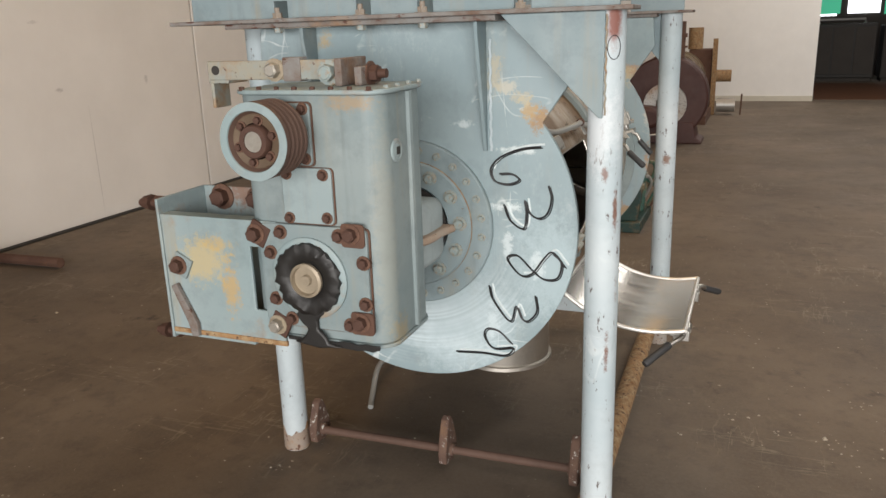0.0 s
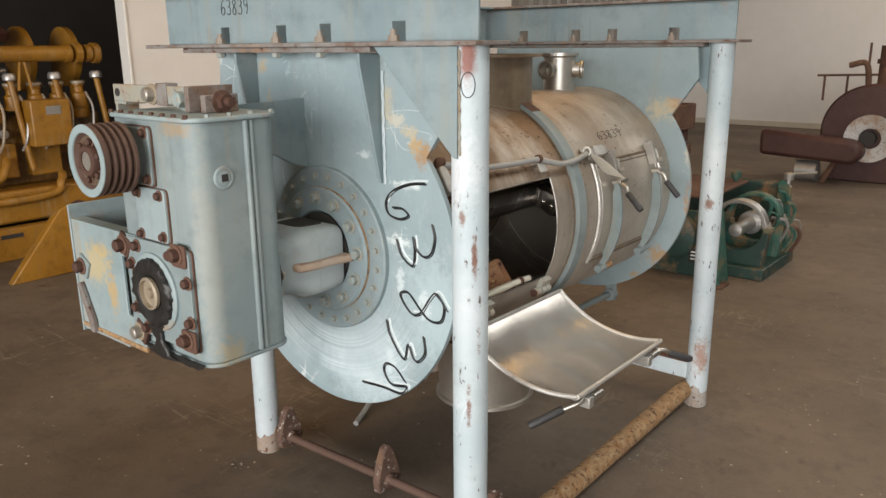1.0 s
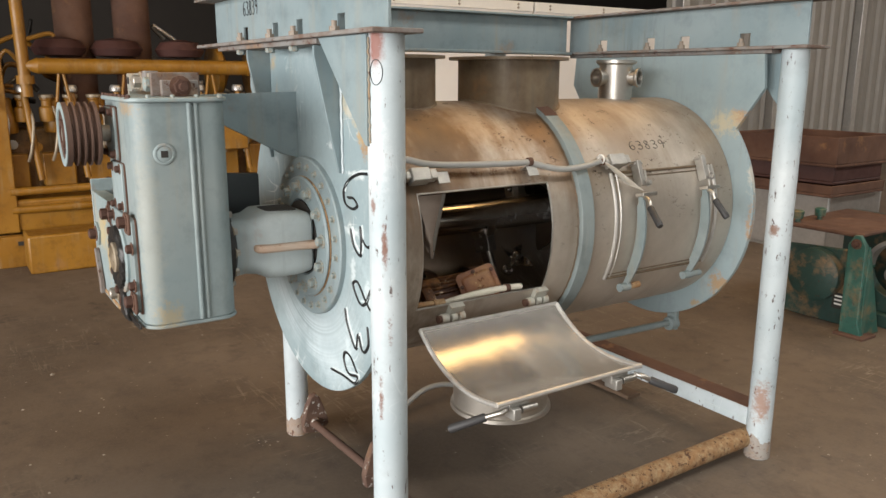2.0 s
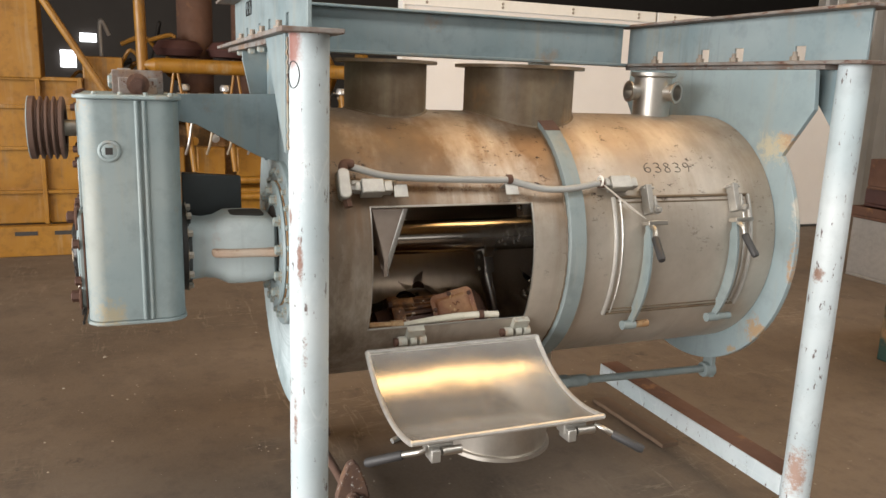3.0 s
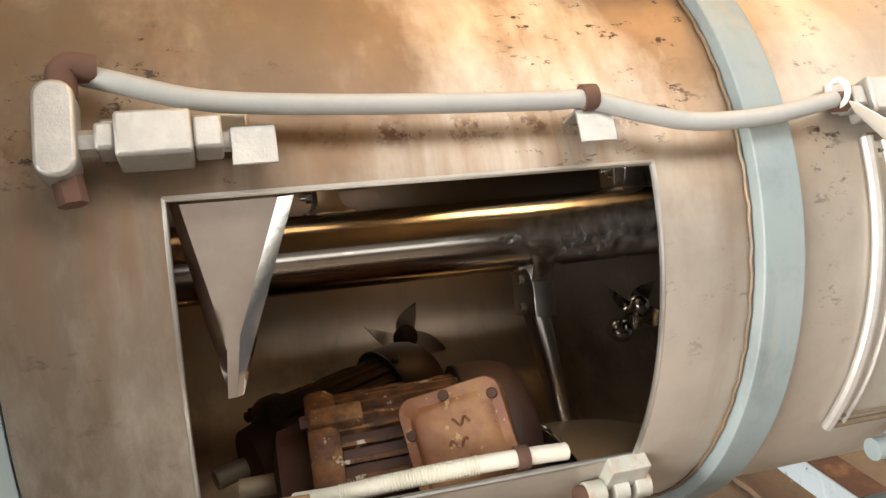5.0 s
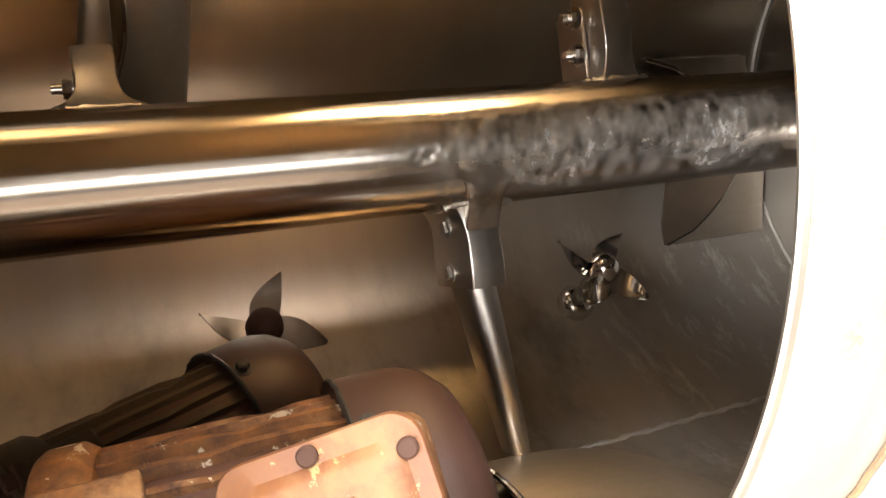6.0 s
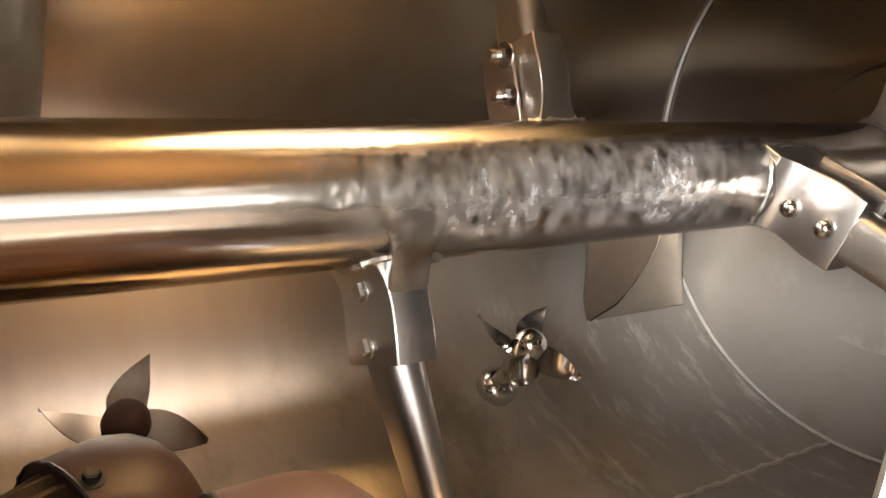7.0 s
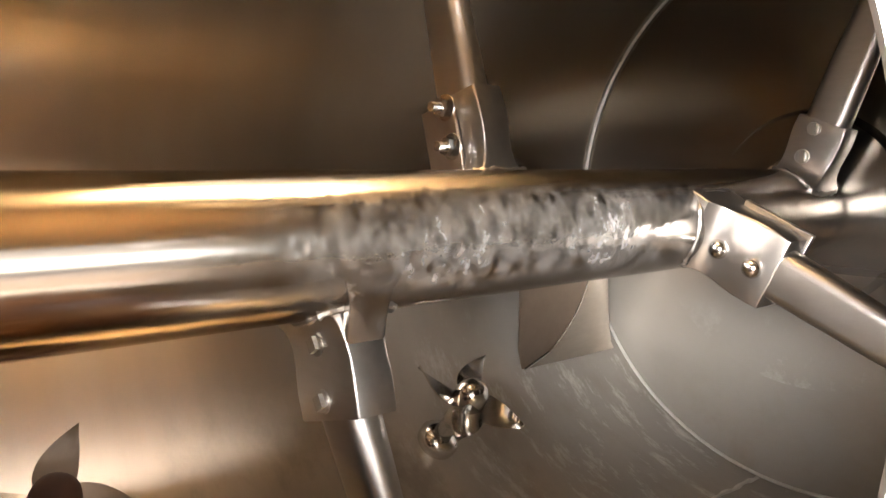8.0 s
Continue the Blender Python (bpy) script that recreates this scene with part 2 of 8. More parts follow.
    rr.inputs["To Min"].default_value, rr.inputs["To Max"].default_value = 0.40, 0.66
    ln.new(noise_node(nt, 6.0, 6, 0.7), rr.inputs["Value"])
    ln.new(rr.outputs["Result"], b.inputs["Roughness"])
    bump(nt, b, noise_node(nt, 70.0, 5, 0.6), 0.12, 0.0008)
    return m


def drum_lining():
    """Satin steel, brushed round the drum, with faint tea-coloured bands."""
    m, nt, ns, ln, b = nodes("drum_inside_steel")
    col = mix(nt, ramp(nt, noise_node(nt, 1.6, 3, 0.5, (1, 1.6, 1)), 0.35, 0.7), (0.60, 0.53, 0.44), (0.54, 0.43, 0.31))
    tc = ns.new("ShaderNodeTexCoord")
    sp = ns.new("ShaderNodeSeparateXYZ")
    ln.new(tc.outputs["Object"], sp.inputs["Vector"])
    band = ramp(nt, noise_node(nt, 7.0, 3, 0.5, (0.12, 3.0, 0.12)), 0.3, 0.75)
    col = mix(nt, times(nt, band, 0.35), col, (0.42, 0.34, 0.25))
    # the lining turns greyer and darker towards the far end
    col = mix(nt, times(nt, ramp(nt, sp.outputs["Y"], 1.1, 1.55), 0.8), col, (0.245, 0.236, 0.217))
    dust = times(nt, ramp(nt, noise_node(nt, 6.0, 7, 0.66, (1, 1.5, 1)), 0.48, 0.68), ramp(nt, sp.outputs["Z"], 0.98, 0.80))
    col = mix(nt, times(nt, dust, 0.72), col, (0.25, 0.22, 0.175))
    # dried pale scale left on the lower wall
    scale = times(nt, ramp(nt, noise_node(nt, 9.0, 9, 0.74, (0.8, 2.2, 0.8)), 0.54, 0.72), times(nt, times(nt, ramp(nt, sp.outputs["Z"], 1.02, 0.88), ramp(nt, sp.outputs["Y"], 1.825, 1.815)), ramp(nt, sp.outputs["Y"], 1.05, 1.3)))
    col = mix(nt, times(nt, scale, 0.8), col, (0.72, 0.70, 0.65))
    ln.new(col, b.inputs["Base Color"])
    dull = ns.new("ShaderNodeMapRange")
    dull.inputs["To Min"].default_value, dull.inputs["To Max"].default_value = 1.0, 0.2
    film = times(nt, times(nt, ramp(nt, sp.outputs["Y"], 1.02, 1.3), ramp(nt, sp.outputs["Z"], 1.20, 0.92)), ramp(nt, noise_node(nt, 6.0, 8, 0.68, (1, 0.6, 1)), 0.0, 0.5))
    mx = ns.new("ShaderNodeMath")
    mx.operation = "MAXIMUM"
    ln.new(scale, mx.inputs[0])
    ln.new(film, mx.inputs[1])
    ln.new(mx.outputs[0], dull.inputs["Value"])
    ln.new(dull.outputs["Result"], b.inputs["Metallic"])
    rr = ns.new("ShaderNodeMapRange")
    rr.inputs["To Min"].default_value, rr.inputs["To Max"].default_value = 0.19, 0.26
    ln.new(noise_node(nt, 9.0, 5, 0.6, (0.12, 2.5, 0.12)), rr.inputs["Value"])
    # the lower half is rubbed duller by the product
    rub = ns.new("ShaderNodeMath")
    rub.operation = "MULTIPLY_ADD"
    rub.inputs[1].default_value = 0.11
    ln.new(ramp(nt, sp.outputs["Z"], 1.115, 1.075), rub.inputs[0])
    ln.new(rr.outputs["Result"], rub.inputs[2])
    ln.new(rub.outputs[0], b.inputs["Roughness"])
    # the grain runs round the drum and draws reflections out along it
    tg = ns.new("ShaderNodeTangent")
    tg.direction_type, tg.axis = "RADIAL", "Y"
    ln.new(tg.outputs["Tangent"], b.inputs["Tangent"])
    b.inputs["Anisotropic"].default_value, b.inputs["Anisotropic Rotation"].default_value = 0.82, 0.25
    return m


BLUE = painted("blue_grey_paint", (0.19, 0.255, 0.275), (0.255, 0.315, 0.33), rust_at=0.70, chip_at=0.715, drip=0.55, dirt=0.5)
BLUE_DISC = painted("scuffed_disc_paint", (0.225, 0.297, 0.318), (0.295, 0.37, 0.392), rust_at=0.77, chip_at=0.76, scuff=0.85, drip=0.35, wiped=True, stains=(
    ((0.17, 0.05, 0.80), 0.25, (0.40, 0.49, 0.52), 0.8, (1, 0.2, 1), 0.4),
    ((0.52, 0.05, 1.05), 0.16, (0.40, 0.50, 0.53), 0.6, (1, 0.2, 0.7), 0.6),
    ((0.475, 0.05, 1.58), 0.036, (0.33, 0.19, 0.075), 0.85, (1, 0.2, 0.8), 1.2),
    ((0.445, 0.05, 1.61), 0.036, (0.42, 0.28, 0.12), 0.8, (1, 0.2, 1), 1.2),
    ((0.41, 0.05, 1.65), 0.032, (0.46, 0.40, 0.27), 0.8, (0.8, 0.2, 1), 1.2),
    ((0.365, 0.05, 1.69), 0.028, (0.48, 0.46, 0.38), 0.8, (0.6, 0.2, 1), 1.2),
    ((0.315, 0.05, 1.735), 0.026, (0.40, 0.36, 0.26), 0.7, (0.8, 0.2, 0.3), 1.2),
    ((-0.33, 0.05, 1.86), 0.022, (0.40, 0.29, 0.14), 0.7, (0.6, 0.2, 0.6), 1.2),
    ((-0.30, 0.05, 1.72), 0.03, (0.36, 0.30, 0.19), 0.5, (1.6, 0.2, 0.4), 0.9),
    ((0.40, 0.05, 1.475), 0.035, (0.62, 0.68, 0.68), 0.75, (0.5, 0.2, 2.2), 1.0),
    ((0.35, 0.05, 1.27), 0.03, (0.62, 0.68, 0.68), 0.7, (0.45, 0.2, 1.6), 1.1),
    ((0.36, 0.05, 1.12), 0.03, (0.60, 0.67, 0.68), 0.65, (1.5, 0.2, 0.45), 1.1),
    ((0.47, 0.05, 1.06), 0.032, (0.60, 0.67, 0.68), 0.65, (1.0, 0.2, 0.5), 1.1),
    ((0.30, 0.05, 0.82), 0.035, (0.60, 0.68, 0.70), 0.6, (1.3, 0.2, 0.5), 1.1),
    ((0.20, 0.05, 1.56), 0.02, (0.60, 0.67, 0.68), 0.7, (0.5, 0.2, 1.2), 1.1),
    ((0.18, 0.05, 0.72), 0.05, (0.46, 0.54, 0.56), 0.7, (0.5, 0.2, 1.4), 1.2)))
BLUE_BACK = painted("back_plate_paint", (0.225, 0.297, 0.318), (0.285, 0.36, 0.38), rust_at=0.75, chip_at=0.74, drip=0.4, stains=(
    ((0.49, 1.965, 1.62), 0.045, (0.40, 0.20, 0.075), 0.85, (0.8, 1, 1), 1.2),
    ((0.44, 1.965, 1.60), 0.05, (0.46, 0.41, 0.28), 0.8, (0.5, 1, 0.8), 1.0),
    ((0.59, 1.965, 1.40), 0.022, (0.55, 0.52, 0.44), 0.8, (1, 1, 0.12), 1.0),
    ((0.60, 1.965, 1.15), 0.018, (0.42, 0.24, 0.11), 0.8, (1, 1, 0.15), 1.1),
    ((0.46, 1.965, 0.83), 0.04, (0.40, 0.24, 0.10), 0.8, (0.7, 1, 0.7), 1.2),
    ((0.33, 1.965, 0.70), 0.035, (0.40, 0.26, 0.11), 0.7, (1, 1, 1.4), 1.2)))
BLUE_POST = painted("pale_blue_post_paint", (0.40, 0.475, 0.505), (0.56, 0.615, 0.635), rust=(0.10, 0.075, 0.07), rust_at=0.76, chip_at=0.63, streak=(1, 1, 0.33), dirt=0.3, scuff=0.45, stains=(
    ((0.735, -0.05, 1.90), 0.075, (0.20, 0.05, 0.025), 0.9, (3.0, 1, 0.75), 0.35),
    ((0.68, -0.05, 1.58), 0.09, (0.62, 0.66, 0.68), 0.8, (1, 1, 0.5), 0.6),
    ((0.75, -0.035, 1.30), 0.011, (0.17, 0.07, 0.04), 0.9, (1, 1, 0.14), 0.9),
    ((0.752, -0.02, 1.02), 0.010, (0.17, 0.07, 0.04), 0.9, (1, 1, 0.12), 0.9),
    ((0.735, -0.045, 0.80), 0.010, (0.17, 0.07, 0.04), 0.9, (1, 1, 0.12), 0.9),
    ((0.72, -0.055, 1.42), 0.012, (0.18, 0.08, 0.05), 0.8, (1, 1, 0.4), 0.9),
    ((0.70, 2.0, 1.13), 0.022, (0.20, 0.10, 0.06), 0.9, (1, 1, 0.6), 0.9),
    ((0.72, 2.0, 0.30), 0.05, (0.30, 0.15, 0.09), 0.8, (1, 1, 0.45), 0.9)))
BLUE_GEAR = painted("gearbox_paint", (0.178, 0.232, 0.242), (0.25, 0.292, 0.29), rust_at=0.76, chip_at=0.735, rough=0.55, drip=0.55, dirt=0.5, stains=(
    ((0.205, -0.60, 1.3), 0.05, (0.32, 0.315, 0.26), 0.4, (1, 1, 0.12), 0.7),
    ((0.20, -0.55, 1.02), 0.05, (0.34, 0.26, 0.13), 0.6, (1, 1, 0.8), 0.8),
    ((0.12, -0.62, 1.70), 0.05, (0.34, 0.22, 0.10), 0.6, (0.6, 1, 1.6), 0.9)))
BLUE_MOUNT = painted("stained_mount_paint", (0.23, 0.30, 0.31), (0.29, 0.345, 0.35), rust_at=0.65, chip_at=0.69, drip=0.65, dirt=0.5, stains=(
    ((-0.42, -0.63, 1.21), 0.085, (0.46, 0.37, 0.19), 0.75, (0.8, 0.3, 1.0), 0.9),
    ((-0.33, -0.63, 1.13), 0.06, (0.46, 0.30, 0.10), 0.7, (1.7, 0.3, 0.6), 0.9),
    ((-0.36, -0.63, 1.27), 0.035, (0.46, 0.33, 0.13), 0.7, (0.6, 0.3, 1.2), 0.9),
    ((-0.42, -0.42, 1.39), 0.07, (0.20, 0.10, 0.06), 0.8, (0.7, 1, 1), 0.8)))
NECK = painted("pale_neck_paint", (0.30, 0.355, 0.365), (0.38, 0.42, 0.42), rust_at=0.68, chip_at=0.72, drip=0.5, dirt=0.35)
HINGE = painted("cream_hinge_paint", (0.42, 0.43, 0.38), (0.36, 0.33, 0.27), rust_at=0.62, chip_at=0.70, drip=0.4, patch=14, rust_scale=16)
RUSTY_EDGE = painted("rusty_flange", (0.13, 0.085, 0.062), (0.255, 0.265, 0.26), rust=(0.085, 0.036, 0.022), rust_at=0.66, chip_at=0.60, rough=0.75, patch=9, streak=(0.35, 1, 1))
RUST_RIB = painted("rust_streaked_rib", (0.33, 0.20, 0.12), (0.40, 0.34, 0.28), rust=(0.17, 0.08, 0.04), rust_at=0.66, chip_at=0.6, rough=0.7, streak=(1, 0.2, 1))
RUST = painted("brown_rust", (0.075, 0.036, 0.024), (0.135, 0.072, 0.047), rust_at=0.68, chip_at=0.68, rough=0.85)
RUST_PIPE = painted("flaking_rusty_rail", (0.19, 0.085, 0.028), (0.40, 0.30, 0.17), rust=(0.085, 0.04, 0.02), rust_at=0.56, chip_at=0.58, rough=0.8, rust_scale=17, patch=30)
BAR_RUST = plain("brown_rusty_bar", (0.105, 0.06, 0.043), 0.75, 0, 0.5, 20)
BOLT_RUST = plain("rusty_bolt", (0.085, 0.042, 0.029), 0.7, 0.2, 0.5, 60)
BOLT_STEEL = plain("dull_bolt", (0.42, 0.39, 0.34), 0.45, 0.7, 0.4, 60)
BOLT_WORN = painted("half_painted_bolt", (0.22, 0.24, 0.23), (0.30, 0.28, 0.24), rust=(0.10, 0.045, 0.03), rust_at=0.52, chip_at=0.58, rough=0.6, rust_scale=40, patch=25)
BOLT_BLUE = painted("painted_bolt", (0.24, 0.30, 0.30), (0.30, 0.31, 0.27), rust_at=0.6, chip_at=0.66)
DRUM_OUT = drum_steel()
DRUM_IN = drum_lining()
NOZZLE = painted("stained_nozzle_steel", (0.185, 0.145, 0.095), (0.105, 0.066, 0.035), rust=(0.07, 0.035, 0.018), rust_at=0.64, chip_at=0.72, rough=0.45, drip=0.8, patch=5.5)
SHAFT_MAIN = turned_shaft()
SHARE = steel("share_steel", (0.66, 0.61, 0.54), (0.56, 0.48, 0.39), 0.3, 1.0, 0.45, 0.8, brush=(3, 0.6, 3), scratch=0.08)
SHARE_FACE = steel("worn_share_steel", (0.40, 0.33, 0.28), (0.33, 0.26, 0.21), 0.33, 1.0, 0.4, 0.75, scratch=0.15)
SHAFT = steel("shaft_steel", (0.68, 0.62, 0.54), (0.58, 0.47, 0.36), 0.19, 1.0, 0.5, 0.85, brush=(6, 0.4, 6), scratch=0.1)
CHROME = steel("polished_steel", (0.72, 0.71, 0.69), (0.62, 0.60, 0.57), 0.1, 1.0, 0.5, 0.9)
BLADE = steel("blade_steel", (0.50, 0.42, 0.345), (0.40, 0.315, 0.245), 0.36, 1.0, 0.4, 0.75, scratch=0.2)
ROOT = steel("ground_weld_steel", (0.56, 0.54, 0.51), (0.42, 0.395, 0.36), 0.26, 1.0, 0.42, 0.7, brush=(0.5, 2.5, 2.5), scratch=0.3)
WELD = steel("hammered_weld_steel", (0.46, 0.445, 0.42), (0.27, 0.255, 0.23), 0.34, 1.0, 0.4, 0.62, scratch=0.9, grain=55)
ARM = steel("satin_arm_steel", (0.50, 0.475, 0.44), (0.38, 0.345, 0.30), 0.3, 1.0, 0.45, 0.75, brush=(0.5, 3, 3), scratch=0.2)
PALE_EDGE = plain("worn_pale_edge_steel", (0.60, 0.585, 0.55), 0.38, 0.6, 0.45, 40, 0.4)
LIMED = plain("limed_weld", (0.62, 0.60, 0.55), 0.5, 0.2, 0.5, 30, 0.5)
PULLEY = plain("brown_stained_iron", (0.13, 0.088, 0.055), 0.6, 0.2, 0.5, 22)
FOOT = painted("rust_eaten_post_foot", (0.34, 0.36, 0.35), (0.29, 0.20, 0.14), rust=(0.11, 0.048, 0.028), rust_at=0.58, chip_at=0.58, rough=0.7, rust_scale=14)
COVER = plain("dark_slate_paint", (0.045, 0.053, 0.057), 0.32, 0, 0.5, 8)
HANGER = painted("cream_and_rust_bar", (0.31, 0.265, 0.185), (0.24, 0.275, 0.265), rust=(0.09, 0.04, 0.024), patch=10, rust_at=0.54, chip_at=0.62, rough=0.6, rust_scale=9, drip=0.5)
TAN = plain("tan_stained_steel", (0.33, 0.275, 0.20), 0.5, 0.3, 0.5, 24)
BARE = steel("bare_steel", (0.50, 0.48, 0.44), (0.40, 0.36, 0.31), 0.33, 1.0, 0.5, 0.8, scratch=0.2)
SHEET = steel("door_sheet_steel", (0.60, 0.575, 0.535), (0.52, 0.49, 0.44), 0.185, 0.74, 0.5, 0.85, brush=(0.7, 1, 0.7), scratch=0.6, grain=30)
SPOUT = steel("spout_steel", (0.50, 0.47, 0.42), (0.38, 0.33, 0.27), 0.34, 0.9, 0.45, 0.75)
LUG = painted("flaking_rusty_lug", (0.085, 0.046, 0.033), (0.14, 0.085, 0.06), rust=(0.48, 0.47, 0.43), rust_at=0.70, chip_at=0.605, rough=0.8, patch=12)
RUBBER = plain("black_grease", (0.018, 0.017, 0.016), 0.42, 0, 0.4, 30, 0.5)
GRIP = plain("dark_grip", (0.03, 0.03, 0.031), 0.55, 0, 0.3, 40)
CONDUIT = plain("grey_conduit", (0.33, 0.335, 0.32), 0.5, 0, 0.25, 18)
ALU = plain("cast_aluminium", (0.40, 0.39, 0.36), 0.42, 0.6, 0.45, 30, 0.5)
WHITE = plain("white_plastic", (0.78, 0.77, 0.72), 0.5, 0, 0.1, 20, 0.05)
INK = plain("black_marker", (0.012, 0.012, 0.013), 0.5, 0, 0.1, 30, 0.1)
MOTOR = painted("rusted_motor_paint", (0.045, 0.019, 0.011), (0.23, 0.09, 0.018), rust=(0.44, 0.37, 0.28), patch=21, rust_at=0.6, chip_at=0.60, rough=0.7, rust_scale=15, streak=(0.6, 0.6, 0.6), dirt=0.85)
MOTOR_PINK = painted("copper_coloured_cover", (0.15, 0.058, 0.032), (0.26, 0.108, 0.034), rust=(0.40, 0.26, 0.12), rust_at=0.52, chip_at=0.63, rough=0.5, rust_scale=12, patch=9)
MOTOR_OLIVE = painted("dark_olive_motor_paint", (0.05, 0.034, 0.016), (0.085, 0.05, 0.02), rust=(0.10, 0.04, 0.02), rust_at=0.62, chip_at=0.68, rough=0.7, patch=8)
MOTOR_COWL = plain("dull_brown_cowl_paint", (0.052, 0.025, 0.018), 0.55, 0, 0.4, 9)
MOTOR_DARK = plain("dark_motor_housing", (0.062, 0.024, 0.013), 0.7, 0, 0.5, 16)
CREAM = plain("cream_hose", (0.62, 0.59, 0.49), 0.5, 0, 0.25, 20)
YELLOW = painted("engine_yellow_paint", (0.235, 0.106, 0.008), (0.31, 0.15, 0.016), rust_at=0.68, chip_at=0.74, rough=0.42, dirt=0.85, drip=0.6)
ENGINE_GRIME = painted("oily_engine_paint", (0.07, 0.034, 0.006), (0.14, 0.066, 0.009), rust=(0.02, 0.012, 0.008), rust_at=0.6, chip_at=0.62, rough=0.4, dirt=0.9, drip=0.6, patch=6)
# black for sooty things, and for shade painted into openings
DARK = plain("soot_and_shade_black", (0.03, 0.027, 0.024), 0.7, 0, 0.5, 8)
FLAKED = painted("flaked_silver_paint", (0.42, 0.42, 0.41), (0.55, 0.54, 0.52), rust=(0.06, 0.03, 0.022), rust_at=0.6, chip_at=0.6, rough=0.45, patch=9)
BROWN = painted("oxide_brown_paint", (0.052, 0.02, 0.017), (0.075, 0.032, 0.026), rust_at=0.75, chip_at=0.8, rough=0.55)
GREEN = painted("green_paint", (0.021, 0.086, 0.067), (0.042, 0.135, 0.105), rust=(0.07, 0.035, 0.022), rust_at=0.6, chip_at=0.62, rough=0.5, dirt=0.8, drip=0.7, patch=6)
# the green paint again, darkened for the machine's shadowed parts
GREEN_SHADED = painted("shaded_green_paint", (0.012, 0.035, 0.03), (0.022, 0.058, 0.047), rust=(0.05, 0.025, 0.018), rust_at=0.6, chip_at=0.63, rough=0.5, dirt=0.8)
ALLOY = plain("dull_grey_steel", (0.45, 0.44, 0.42), 0.4, 0.7, 0.4, 20)
WALL = plain("white_wall_panel", (0.75, 0.725, 0.69), 0.55, 0, 0.12, 3.0, 0.08)


def smudged_wall():
    """The white panels again, with a few grey scuffs and one long scratch."""
    m, nt, ns, ln, b = nodes("scuffed_white_panel")
    col = mix(nt, ramp(nt, noise_node(nt, 1.2, 5), 0.35, 0.7), (0.75, 0.725, 0.69), (0.69, 0.665, 0.63))
    col = stain(nt, col, (-5.33, 3.383, 1.408), 0.035, (0.40, 0.38, 0.36), 0.7, (1, 0.7, 1.4), 0.9)
    col = stain(nt, col, (-5.33, 4.605, 1.433), 0.03, (0.42, 0.40, 0.38), 0.6, (1, 1, 0.6), 0.9)
    col = stain(nt, col, (-5.33, 3.72, 0.62), 0.006, (0.45, 0.43, 0.41), 0.8, (1, 1, 0.009), 0.3)
    col = stain(nt, col, (-5.33, 3.2, 2.06), 0.02, (0.5, 0.48, 0.45), 0.5, (1, 0.3, 1), 0.9)
    ln.new(col, b.inputs["Base Color"])
    b.inputs["Roughness"].default_value = 0.55
    return m


SMUDGED = smudged_wall()
TRIM = plain("wall_trim", (0.55, 0.51, 0.42), 0.6, 0, 0.3, 6)
RED_FLOOR = plain("red_brown_floor_paint", (0.11, 0.045, 0.02), 0.6, 0, 0.4, 2.5)
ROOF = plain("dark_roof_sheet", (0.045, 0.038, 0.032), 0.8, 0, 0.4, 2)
CORR = plain("grey_corrugated_sheet", (0.30, 0.29, 0.27), 0.6, 0.2, 0.25, 3)


def thin_plastic():
    """Thin white plastic that lets some light through."""
    m, nt, ns, ln, b = nodes("thin_white_plastic")
    col = mix(nt, ramp(nt, noise_node(nt, 30.0, 5), 0.4, 0.7), (0.82, 0.81, 0.77), (0.74, 0.72, 0.66))
    ln.new(col, b.inputs["Base Color"])
    b.inputs["Roughness"].default_value = 0.45
    tr = ns.new("ShaderNodeBsdfTranslucent")
    ln.new(col, tr.inputs["Color"])
    mx = ns.new("ShaderNodeMixShader")
    mx.inputs[0].default_value = 0.5
    ln.new(b.outputs[0], mx.inputs[1])
    ln.new(tr.outputs[0], mx.inputs[2])
    ln.new(mx.outputs[0], ns["Material Output"].inputs["Surface"])
    return m


TAG = thin_plastic()


